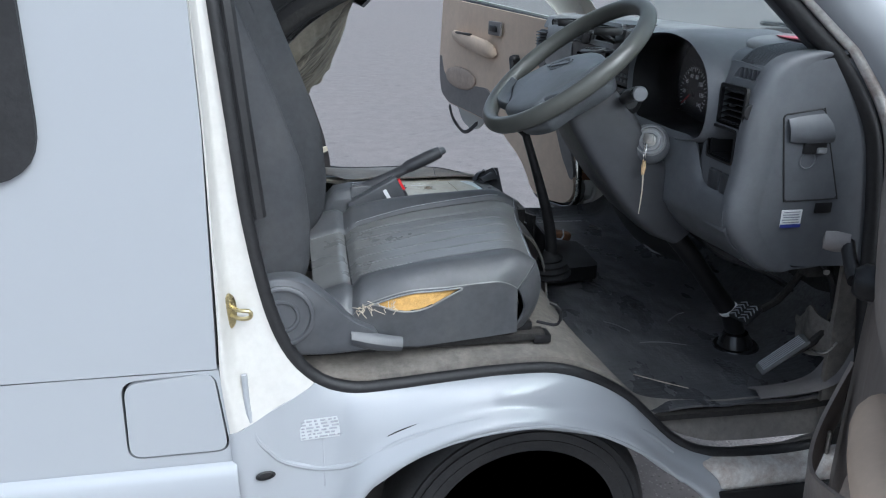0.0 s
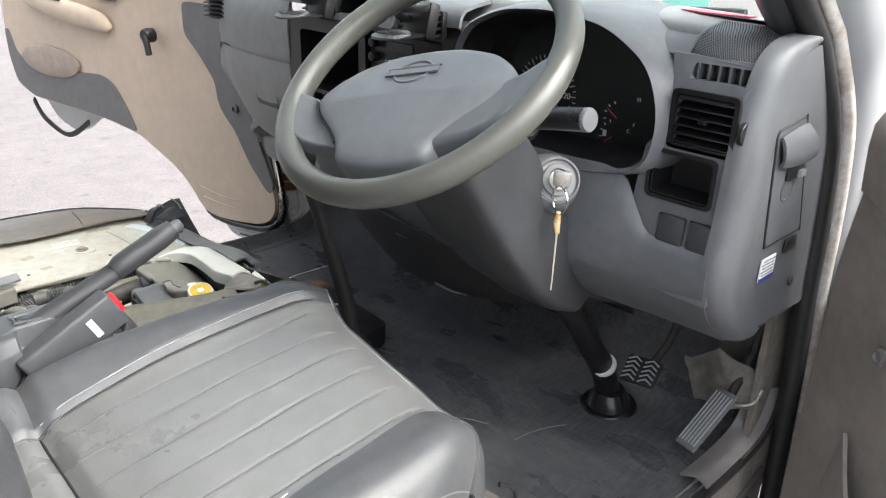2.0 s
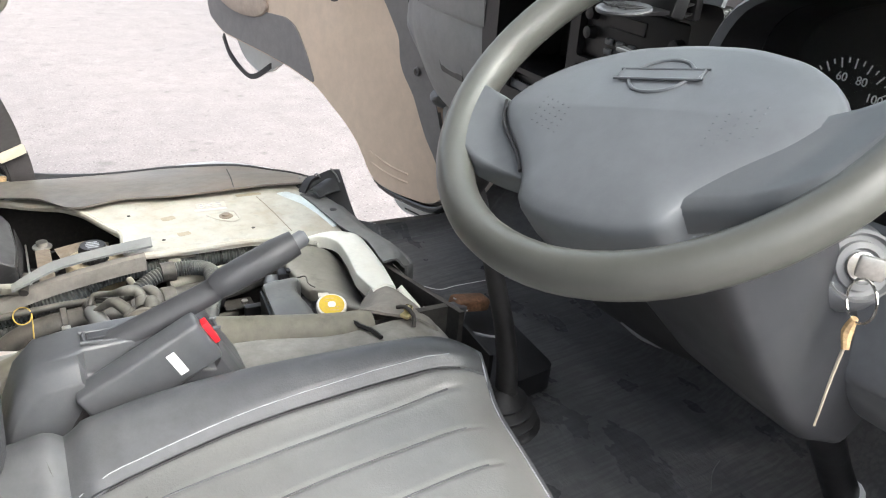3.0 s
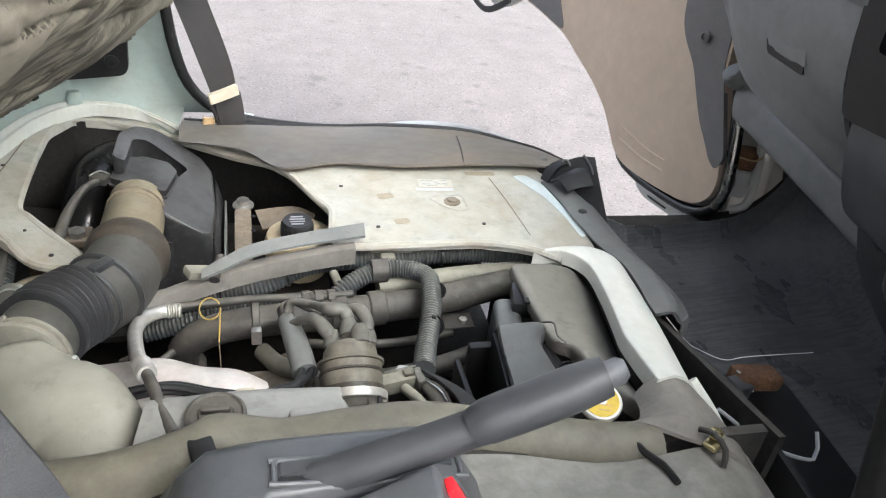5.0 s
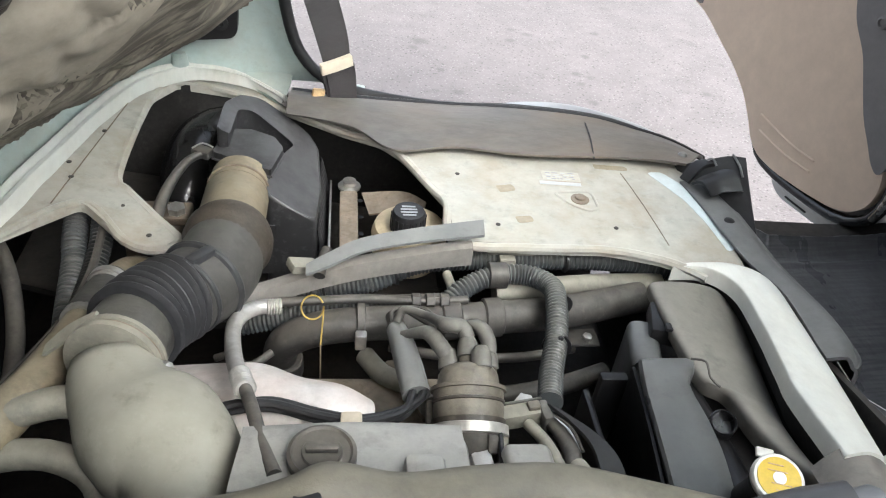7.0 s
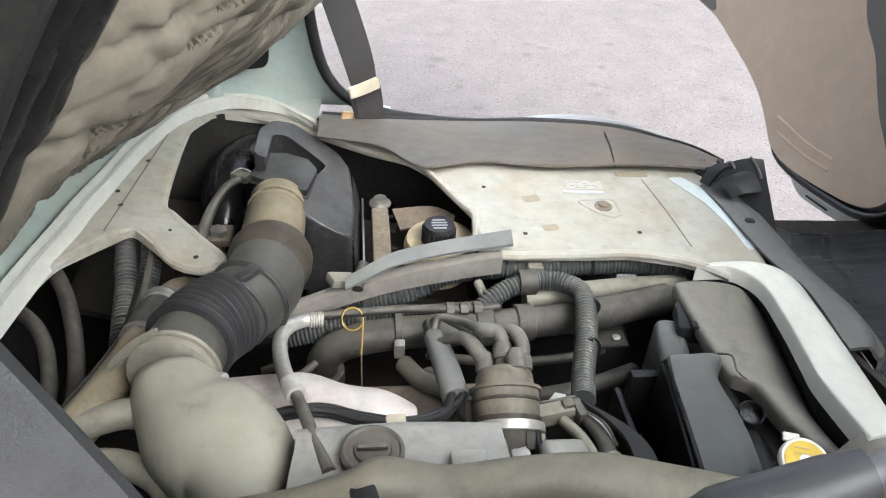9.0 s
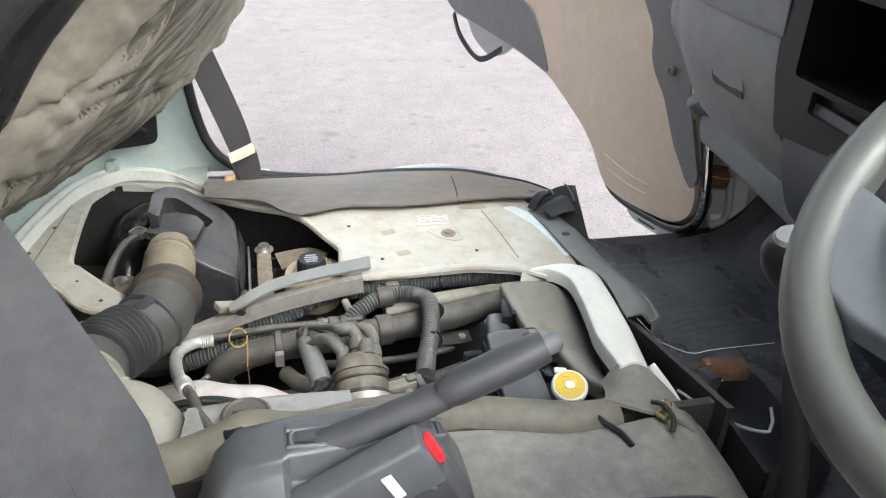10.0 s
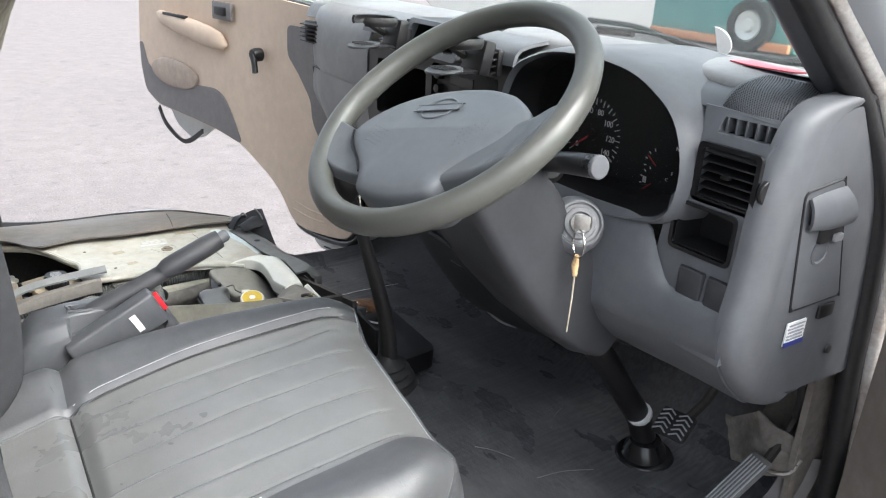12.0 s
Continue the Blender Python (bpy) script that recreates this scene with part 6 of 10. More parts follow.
    for c in ((0.8975, 1.898, 0.836), (0.9335, 1.829, 0.8115)):
        for k in (-0.5, 0.5):
            part("heater_slot", block(None, (c[0] + 0.006 * k, c[1] + 0.002, c[2] - 0.009 * k), (0.005, 0.034, 0.003), 0.001, 1, euler(0, 50, 4)), M_DASH if k < 0 else M_DIAL, hbx)
    part("heater_bracket", tube(None, [(0.978, 1.885, 0.722), (0.982, 1.845, 0.715), (0.985, 1.80, 0.720)], [0.005, 0.004, 0.002], 8, 0.01, flat=0.5), M_DASH2, hbx, "pale plastic bracket")
    # centre stack
    cs = part("centre_frame", slab(None, rounded([(1.72, 1.065), (2.165, 1.02), (2.19, 1.10), (2.205, 1.24), (1.70, 1.262)], 0.015, 3), [hole(1.965, 2.150, 1.105, 1.215, 0.008), hole(1.745, 1.945, 1.155, 1.235, 0.006), hole(1.985, 2.11, 1.068, 1.097, 0.004), hole(1.745, 1.945, 1.085, 1.145, 0.006)], lambda y, z: (0.838 + 0.10 * (1.25 - z) * 0.2, y, z), (0.02, 0, 0)), M_BLACKPL, d, "black centre console frame")
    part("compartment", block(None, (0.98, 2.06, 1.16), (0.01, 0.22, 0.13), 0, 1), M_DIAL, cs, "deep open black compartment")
    for c, sz in (((0.915, 2.06, 1.101), (0.12, 0.19, 0.004)), ((0.915, 2.06, 1.219), (0.12, 0.19, 0.004)), ((0.915, 1.961, 1.16), (0.12, 0.004, 0.12)), ((0.915, 2.154, 1.16), (0.12, 0.004, 0.12))):
        part("compartment_wall", block(None, c, sz, 0, 1), M_BLACKPL, cs)
    part("ashtray", block(None, (0.862, 2.047, 1.082), (0.01, 0.125, 0.03), 0.002), M_BLACKPL, cs)
    rd = part("radio", block(None, (0.858, 1.845, 1.195), (0.02, 0.195, 0.075), 0.004), M_BLACKPL, cs, "black car radio with small buttons")
    part("radio_display", block(None, (0.8475, 1.86, 1.212), (0.003, 0.07, 0.018), 0.001, 1), M_DIAL, rd)
    for k in range(5):
        for r in range(2):
            part("radio_button", block(None, (0.846, 1.80 + 0.022 * k, 1.172 + 0.013 * r), (0.006, 0.014, 0.008), 0.0015, 1), M_DASH, rd)
    for y, z in ((1.765, 1.205), (1.925, 1.19), (1.925, 1.215)):
        part("radio_knob", lathe(None, (0.848, y, z), (-1, 0, 0), [(0.009, 0), (0.008, 0.012), (0.001, 0.013)], 14), M_BLACKPL, rd)
    hc = part("heater_panel", block(None, (0.862, 1.845, 1.115), (0.02, 0.195, 0.058), 0.004), M_BLACKPL, cs, "black heater control panel")
    for y in (1.79, 1.85, 1.915):
        part("heater_knob", lathe(None, (0.852, y, 1.115), (-1, 0, 0), [(0.022, 0), (0.020, 0.008), (0.016, 0.018), (0.001, 0.019)], 20), M_BLACKPL, hc)
        part("knob_bar", block(None, (0.833, y, 1.115), (0.008, 0.006, 0.032), 0.002, 1, euler(30, 0, 0)), M_BLACKPL, hc)
    for ya, yb in ((1.70, 1.852), (2.034, 2.20)):
        part("upper_tray", loft(None, [[(0.834, ya, 1.262), (0.836, yb, 1.262)], [(0.845, ya, 1.286), (0.846, yb, 1.286)], [(0.90, ya, 1.297), (0.90, yb, 1.297)]], 12, 0.006), M_DASH, d)
    pk = part("tray_pocket", slab(None, rounded([(1.848, 1.246), (2.038, 1.246), (2.030, 1.306), (1.856, 1.306)], 0.008, 3), [rounded([(1.862, 1.257), (2.024, 1.257), (2.016, 1.298), (1.870, 1.298)], 0.006, 3)], lambda y, z: (0.820 + 0.35 * (z - 1.25), y, z), (0.016, 0, 0)), M_DASH, d, "grey framed dash pocket")
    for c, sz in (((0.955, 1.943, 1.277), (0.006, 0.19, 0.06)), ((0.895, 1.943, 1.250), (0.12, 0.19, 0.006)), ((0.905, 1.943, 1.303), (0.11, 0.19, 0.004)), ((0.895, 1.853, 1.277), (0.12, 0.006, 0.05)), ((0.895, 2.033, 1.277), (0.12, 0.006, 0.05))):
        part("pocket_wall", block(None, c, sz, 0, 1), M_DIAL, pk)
    for y in (1.775, 2.055):
        cv = part("centre_vent", block(None, (0.826, y, 1.264), (0.012, 0.095, 0.045), 0.004), M_DIAL, d, "black slatted centre vent")
        for k in range(4):
            part("slat", block(None, (0.818, y, 1.249 + 0.0105 * k), (0.016, 0.088, 0.002), 0, 1, euler(0, -15, 0)), M_BLACKPL, cv)
    # passenger side: upper pad, glove box, end vent
    pas = []
    for y, k in ((2.19, 0.0), (2.30, 0.0), (2.45, 0.012), (2.56, 0.05), (2.64, 0.13)):
        pas.append([(0.885 + k, y, 1.292), (0.855 + k, y, 1.27), (0.842 + k, y, 1.22), (0.845 + k, y, 1.15), (0.85 + k, y, 1.145)])
    part("upper_fascia", loft(None, pas, 30, 0.006), M_DASH2, d, "grey upper fascia")
    glove = []
    lid_x = lambda z: float(np.interp(z, (0.90, 0.92, 0.98, 1.04, 1.10, 1.142), (0.945, 0.92, 0.875, 0.855, 0.848, 0.85)))
    for y, k, zb, xb in ((2.19, 0.0, 0.915, 0.935), (2.30, 0.0, 0.937, 0.915), (2.40, 0.006, 0.950, 0.912), (2.46, 0.012, 0.972, 0.908), (2.505, 0.025, 1.030, 0.896), (2.545, 0.036, 1.076, 0.886), (2.62, 0.085, 1.098, 0.925)):
        row = []
        for j in range(7):
            f = j / 6
            z = 1.142 + (zb - 1.142) * f
            row.append(((lid_x(z) + k) * (1 - f ** 3) + xb * f ** 3, y, z))
        glove.append(row + [(xb + 0.010, y, zb - 0.002), (xb + 0.06, y - 0.006, zb + 0.006)])
    gl = part("glove_box", loft(None, glove, 40, 0.006), M_DASH2, d, "grey glove box lid")
    # Thin black sheet paints the shade inside the handle recess.
    latch = part("latch_slot", slab(None, rounded([(2.266, 1.030), (2.352, 1.030), (2.374, 1.088), (2.280, 1.088)], 0.006, 3), [], lambda y, z: (lid_x(z) - 0.0015 + (0.003 if y > 2.34 else 0.0), y, z), (0.006, 0, 0)), M_BLACKPL, gl, "handle recess drawn as a thin black sheet")
    part("glove_latch", slab(None, rounded([(2.262, 1.043), (2.350, 1.043), (2.366, 1.084), (2.276, 1.084)], 0.004, 2), [], lambda y, z: (lid_x(z) - 0.003 + (0.003 if y > 2.34 else 0.0), y, z), (0.003, 0, 0)), M_DASH2, latch)
    part("lid_seam", tube(None, [(0.8475, 2.195, 1.143), (0.8475, 2.30, 1.143), (0.8545, 2.44, 1.143), (0.863, 2.50, 1.143), (0.872, 2.530, 1.138), (0.880, 2.542, 1.120), (0.883, 2.545, 1.095)], 0.0030, 6, 0.01), M_BLACKRUB, gl)
    ev = part("end_vent", block(None, (0.862, 2.505, 1.222), (0.012, 0.07, 0.055), 0.006, 2, euler(0, 0, 12)), M_DIAL, d, "black slatted passenger vent")
    for k in range(5):
        part("slat", block(None, (0.852, 2.505, 1.204 + 0.0095 * k), (0.016, 0.066, 0.002), 0, 1, euler(0, -15, 12)), M_BLACKPL, ev)
    part("rail_knob", lathe(None, (0.988, 2.575, 0.906), (-0.55, -0.15, 0.6), [(0.012, -0.02), (0.0185, -0.004), (0.020, 0.006), (0.0185, 0.018), (0.014, 0.022), (0.001, 0.023)], 24, 0.85, (0, 1, 0)), M_DASH2, d, "rounded grey rail end")
    ra = [(1.008, 2.575, 0.897), (1.010, 2.50, 0.890), (1.012, 2.40, 0.878), (1.012, 2.20, 0.856)]
    part("rail_panel", loft(None, [[(x + 0.03, y, z + 0.004) for x, y, z in ra], ra, [(x - 0.006, y, z - 0.012) for x, y, z in ra], [(x - 0.005, y - 0.002, z - 0.040) for x, y, z in ra], [(x + 0.004, y - 0.008, z - 0.064) for x, y, z in ra], [(x + 0.05, y - 0.01, z - 0.070) for x, y, z in ra]], 24, 0.004), M_DASH2, d, "grey lower dash rail")
    return d


dashboard()

# things on the dash
single("paper_sheet", loft(None, [[(0.965, 1.43, 1.3125), (0.955, 1.35, 1.3125), (0.955, 1.275, 1.3115)], [(1.05, 1.45, 1.310), (1.05, 1.36, 1.307), (1.05, 1.27, 1.304)]], 10, 0.0015), M_PAPER, "white paper lying on the dash top", "paper")
single("red_card", loft(None, [[(0.958, 1.40, 1.3145), (0.945, 1.35, 1.3145), (0.952, 1.30, 1.3140)], [(1.01, 1.40, 1.3125), (1.0, 1.35, 1.3120), (1.0, 1.31, 1.3110)]], 8, 0.0015), M_REDPAPER, "red printed card lying on papers", "card")
single("licence_disc", slab(None, [(0.030 * math.cos(a), 0.030 * math.sin(a)) for a in [math.pi * (-0.5 + k / 14) for k in range(15)]], [], lambda y, w: (1.188 - 0.40 * w, 1.600 - y, 1.312 + 0.80 * w), (0.0015, 0, 0.001)), M_PAPER, "half-round white sticker on the windscreen", "sticker")
def cup_holder(o, label):
    """Hoop, foot and mount that clip on a vent."""
    h = thing("cup_holder", o, label, "cup holder", group="cup holders on the centre vents")
    o = V(o)
    part("mount_plate", block(None, o + V((-0.014, 0, 0.004)), (0.022, 0.056, 0.056), 0.005, 2, euler(0, 12, 0)), M_BLACKPL, h)
    c, arc = o + V((-0.066, -0.012, 0.030)), [radians(-35 + 10 * k) for k in range(36 - 7 + 1)]
    arc = [b + radians(-110) for b in arc]
    ring_at = lambda r, z: [c + V((r * math.cos(b), r * math.sin(b), z)) for b in arc]
    part("hoop", loft(None, [ring_at(0.040, -0.008), ring_at(0.0425, 0.0), ring_at(0.040, 0.008)], 60, 0.004), M_BLACKPL, h, "open black hoop", angle=60)
    part("side_arm", tube(None, [o + V((-0.018, 0.022, 0.0)), o + V((-0.045, 0.026, 0.014)), o + V((-0.068, 0.028, 0.028))], 0.006, 8, 0.01), M_BLACKPL, h)
    part("foot_strut", loft(None, [[o + V((-0.015, -0.020, -0.018)), o + V((-0.05, -0.030, -0.018)), o + V((-0.085, -0.040, -0.016))], [o + V((-0.015, 0.020, -0.018)), o + V((-0.05, 0.010, -0.018)), o + V((-0.085, 0.0, -0.016))]], 10, 0.004), M_BLACKPL, h)
    f = part("foot", lathe(None, o + V((-0.092, -0.020, -0.014)), (-0.12, 0, 1), [(0.029, 0), (0.030, 0.002), (0.029, 0.004), (0.001, 0.005)], 28), M_COLUMN, h, "ribbed dark grey foot")
    for k in range(6):
        part("foot_rib", block(None, o + V((-0.092, -0.038 + 0.0072 * k, -0.0085)), (0.044 - 0.003 * abs(2 * k - 5), 0.0018, 0.002), 0, 1), M_BLACKPL, f)
    return h


cup_holder((0.812, 1.752, 1.268), "black folding cup holder clipped to the vent beside the gauges")
cup_holder((0.822, 2.030, 1.270), "black folding cup holder clipped to the vent beside the fascia")


# ---- steering ----
WC = V((0.573, 1.5055, 1.2478))
WN = V((-0.620, 0.0, 0.785)).normalized()      # towards the driver
T_ = radians(19.5)       # the wheel stands turned to the left
WU0, WR0 = V((0.785, 0.0, 0.620)).normalized(), V((0, -1, 0))
WU = WU0 * math.cos(T_) - WR0 * math.sin(T_)
WR = WR0 * math.cos(T_) + WU0 * math.sin(T_)


def wp(r, u, n=0.0):
    return WC + WR * r + WU * u + WN * n


def steering_wheel():
    s = thing("steering_wheel", WC, "worn grey steering wheel with a slate airbag cover", "steering wheel")
    R, t = 0.1815, 0.0155
    bm = bmesh.new()
    rings = []
    for i in range(73):
        a = 2 * math.pi * i / 72
        c = wp(R * math.cos(a), R * math.sin(a))
        out = WR * math.cos(a) + WU * math.sin(a)
        rings.append([c + (out * math.cos(b) + WN * math.sin(b) * 1.12) * t for b in [2 * math.pi * j / 16 for j in range(16)]])
    skin(bm, rings, close_ends=False)
    bmesh.ops.remove_doubles(bm, verts=bm.verts, dist=1e-5)
    part("rim", bm, M_RIM, s, "shiny worn rim", angle=80)
    half = [(0.0, 0.044), (0.050, 0.040), (0.095, 0.022), (0.124, -0.004), (0.138, -0.034), (0.120, -0.062), (0.090, -0.089), (0.069, -0.114), (0.060, -0.138), (0.030, -0.147), (0.0, -0.149)]
    pad = half + [(-x, y) for x, y in half[-2:0:-1]]
    out = rounded(pad, 0.014, 4)
    pc = -0.045
    prof_n = [(0.0, 0.0135), (0.20, 0.0133), (0.45, 0.0125), (0.70, 0.0110), (0.86, 0.0092), (0.95, 0.0066), (0.985, 0.0035), (1.0, -0.003)]

    def tilt(y):
        return -0.012 * max(0, y - pc) / 0.095

    def pad_n(x, y):
        """Height of the cover over the wheel's plane."""
        a, k = math.atan2(y - pc, x), 1.0
        for (xa, ya), (xb, yb) in zip(out, out[1:] + out[:1]):
            d = (xb - xa) * math.sin(a) - (yb - ya) * math.cos(a)
            if abs(d) > 1e-9:
                t = ((ya - pc) * math.cos(a) - xa * math.sin(a)) / d
                r = (xa + (xb - xa) * t) * math.cos(a) + (ya - pc + (yb - ya) * t) * math.sin(a)
                if -1e-6 <= t <= 1 + 1e-6 and r > 0:
                    k = math.hypot(x, y - pc) / r
                    break
        return float(np.interp(k, [p[0] for p in prof_n], [p[1] for p in prof_n])) + tilt(y)

    for sg in (-1, 1):
        spk = [(0.052, -0.100, -0.120), (0.080, -0.080, -0.1135), (0.105, -0.055, -0.1105), (0.126, -0.030, -0.1080), (0.144, -0.022, -0.0985), (0.160, -0.0195, -0.070), (0.174, -0.0180, -0.040)]

        def spoke_at(u, v):
            r, hi, lo = (float(np.interp(u * 6, range(7), [p[k] for p in spk])) for k in range(3))
            y = hi + (lo - hi) * v
            k = min(1.0, max(0.0, (math.hypot(r, y) - 0.142) / 0.036))
            e_ = min(1.0, min(v, 1 - v) / 0.10)
            return wp(sg * r, y, 0.0005 + 0.0095 * k * k * (3 - 2 * k) - 0.018 * (1 - e_) ** 2)

        part("spoke", sheet(None, spoke_at, 30, 30, 0.006), M_SPOKE, s, "dark grey moulded spoke", angle=80)
        seam_p = [(0.137, -0.034), (0.121, -0.0605), (0.090, -0.0885), (0.074, -0.107)]
        part("spoke_seam", tube(None, [wp(sg * x * 1.006, y, 0.0034 + tilt(y)) for x, y in seam_p], 0.0016, 6, 0.006), M_BLACKRUB, s)
    bm = bmesh.new()
    rings = [[wp(x * k, pc + (y - pc) * k, n + tilt(y) * min(1, k)) for x, y in out] for k, n in ((0.93, -0.06), (0.985, -0.040), (1.0, -0.028), (1.0, -0.003), (0.985, 0.0035), (0.95, 0.0066), (0.86, 0.0092), (0.70, 0.0110), (0.45, 0.0125), (0.20, 0.0133), (0.02, 0.0135))]
    skin(bm, rings)
    pd = part("airbag_cover", bm, M_PAD, s, "slate grey airbag cover", angle=80)
    ec, er = (-0.003, -0.006), (0.0245, 0.0205)
    oval = [(ec[0] + er[0] * math.cos(2 * math.pi * k / 32), ec[1] + er[1] * math.sin(2 * math.pi * k / 32)) for k in range(33)]
    em = part("emblem_ring", tube(None, [wp(x, y, pad_n(x, y) + 0.0002) for x, y in oval], 0.0017, 8, 0.004), M_PAD, pd, "plain moulded emblem")
    bar = rounded([(ec[0] + x, ec[1] + y) for x, y in ((-0.0335, -0.0060), (0.0335, -0.0060), (0.0335, 0.0062), (-0.0335, 0.0062))], 0.0015, 3)
    part("emblem_bar", slab(None, bar, [], lambda x, y: wp(x, y, pad_n(x, y) + 0.0022), WN * -0.004), M_PAD, em)
    part("bar_edge", tube(None, [wp(x, y, pad_n(x, y) + 0.0020) for x, y in bar + bar[:1]], 0.0011, 6, 0.003), M_PAD, em)
    bm = bmesh.new()
    for sg in (-1, 1):
        for i in range(5):
            for j in range(5):
                x, y = sg * (0.060 + 0.0072 * i), -0.072 + 0.0062 * j + 0.003 * i
                lathe(bm, wp(x, y, pad_n(x, y) - 0.0008), WN, [(0.0013, 0), (0.0008, 0.0012)], 6)
    tagged(part("horn_dots", bm, M_PAD, pd), kind="stuff")
    part("hub", lathe(None, wp(0, 0, -0.09), WN, [(0.045, 0), (0.055, 0.03), (0.07, 0.05)], 24), M_BLACKPL, s)
    return s


steering_wheel()

col = thing("steering_column", (0.80, 1.46, 0.60), "grey steering column shroud with stalks and ignition lock", "steering column")
CD = V((0.640, 0, -0.768))
CU = V((0.768, 0, 0.640))
rows = []
for d, hw, up_, dn, yo in ((0.055, 0.062, 0.045, 0.05, 0.0), (0.10, 0.078, 0.055, 0.062, 0.0), (0.17, 0.082, 0.055, 0.07, 0.0), (0.24, 0.080, 0.05, 0.075, -0.004), (0.32, 0.072, 0.05, 0.072, -0.012), (0.39, 0.055, 0.045, 0.060, -0.025), (0.435, 0.040, 0.035, 0.035, -0.04)):
    c = V((0.553, 1.490, 1.247)) + CD * d + V((0, yo, 0))
    sec = rounded([(-hw, -dn), (hw, -dn), (hw * 1.02, 0.0), (hw * 0.85, up_), (-hw * 0.85, up_), (-hw * 1.02, 0.0)], 0.022, 4)
    rows.append([c + V((0, x, 0)) + CU * y for x, y in sec])
bm = bmesh.new()
skin(bm, rows)
part("shroud", bm, M_COLUMN, col, "grey column shroud", angle=50)
ig = V((0.722, 1.405, 1.113))
part("lock_boss", lathe(None, ig - V((-0.45, -1, 0.55)).normalized() * 0.03, (-0.45, -1, 0.55), [(0.040, 0), (0.038, 0.018), (0.032, 0.026), (0.030, 0.028)], 24), M_DASH, col)
IA = V((-0.55, -0.75, 0.38)).normalized()
part("ignition_lock", lathe(None, ig - IA * 0.012, IA, [(0.030, 0), (0.030, 0.014), (0.027, 0.017), (0.025, 0.013), (0.021, 0.013), (0.020, 0.017), (0.015, 0.018), (0.014, 0.014), (0.001, 0.014)], 28), M_DASH2, col, "ignition lock with grey ring")
part("lock_face", lathe(None, ig + IA * 0.002, IA, [(0.012, 0), (0.012, 0.004), (0.001, 0.0045)], 18), M_STEEL, col)
st = part("wiper_stalk", tube(None, [(0.675, 1.445, 1.187), (0.662, 1.39, 1.203), (0.652, 1.345, 1.213), (0.648, 1.315, 1.218)], [0.010, 0.0125, 0.0135, 0.0135], 16, 0.01), M_STALK, col, "black stalk with a grey end")
part("stalk_cap", lathe(None, (0.6485, 1.318, 1.2175), (-0.08, -1, 0.13), [(0.0138, 0), (0.0138, 0.003), (0.0125, 0.005), (0.001, 0.0055)], 20), M_DASH, st)
part("stalk_collar", lathe(None, (0.69, 1.452, 1.182), (-0.35, -1, 0.2), [(0.026, -0.01), (0.024, 0.018), (0.015, 0.03)], 18), M_BLACKPL, col)
st2 = part("light_stalk", tube(None, [(0.665, 1.53, 1.20), (0.66, 1.60, 1.215), (0.655, 1.655, 1.225)], [0.010, 0.012, 0.012], 12, 0.01), M_DIAL, col, "black stalk with pale marking")
part("stalk_mark", block(None, (0.645, 1.640, 1.235), (0.004, 0.018, 0.004), 0.0015), M_DASH2, st2)
sh = part("lower_shaft", tube(None, [(0.80, 1.452, 0.925), (0.87, 1.458, 0.85), (0.94, 1.466, 0.765), (1.00, 1.472, 0.69), (1.03, 1.472, 0.615)], [0.021, 0.021, 0.020, 0.022, 0.022], 14, 0.02), M_BLACKPL, col, "black painted steering shaft with chips")
part("paint_chip", lathe(None, (0.985, 1.464, 0.712), (0.6, 0.05, -0.78), [(0.0225, 0), (0.0225, 0.006)], 14), M_LABEL, sh)
part("shaft_boot", lathe(None, (1.020, 1.464, 0.604), (-0.1, 0, 1), [(0.052, 0), (0.052, 0.010), (0.048, 0.016), (0.040, 0.017), (0.037, 0.026), (0.033, 0.034), (0.027, 0.045)], 28), M_SEAL, col, "glossy black rubber boot")

key = thing("ignition_key", ig + V((-0.03, -0.02, -0.05)), "key ring with a tan cord hanging from the ignition", "key")
k0 = ig + IA * 0.012
part("key_bow", block(None, k0 + IA * 0.010, (0.006, 0.022, 0.020), 0.003, 2, euler(0, 0, 35)), M_STEEL, key)
rc_ = k0 + V((-0.012, -0.012, -0.022))
part("split_ring", tube(None, [rc_ + V((0.006 * math.cos(a), 0.016 * math.cos(a), 0.018 * math.sin(a))) for a in [2 * math.pi * j / 20 for j in range(21)]], 0.0012, 6, 0.004), M_CHROME, key)
part("cord_knot", tube(None, [rc_ + V((0, 0, -0.016)), rc_ + V((0.002, 0.003, -0.03)), rc_ + V((-0.001, -0.002, -0.044))], [0.003, 0.005, 0.003], 8, 0.004), M_CORD, key, "tan cord")
part("cord_tail", tube(None, [rc_ + V((0, 0, -0.04)), rc_ + V((0.004, 0.003, -0.075)), rc_ + V((0.001, 0.001, -0.125))], [0.0016, 0.0013, 0.0010], 6, 0.01), M_CREAM, key)

# ---- gear lever, hand brake, buckle and console ----
gear = thing("gear_lever", (0.66, 1.768, 0.78), "black gear lever with a round knob", "gear lever")
part("stick", tube(None, [(0.668, 1.768, 0.74), (0.654, 1.766, 0.83), (0.62, 1.763, 0.94), (0.585, 1.760, 1.04), (0.572, 1.759, 1.075)], [0.016, 0.014, 0.012, 0.010, 0.009], 12, 0.02), M_BLACKRUB, gear)
kn = part("knob", lathe(None, (0.578, 1.760, 1.058), (-0.25, -0.02, 0.97), [(0.010, 0), (0.017, 0.010), (0.0235, 0.026), (0.0235, 0.040), (0.018, 0.050), (0.015, 0.052)], 24), M_BLACKPL, gear, "black ball knob with a worn top")
part("knob_top", lathe(None, (0.5650, 1.759, 1.1082), (-0.25, -0.02, 0.97), [(0.0155, 0), (0.013, 0.0035), (0.001, 0.005)], 20), M_DASH2, kn)
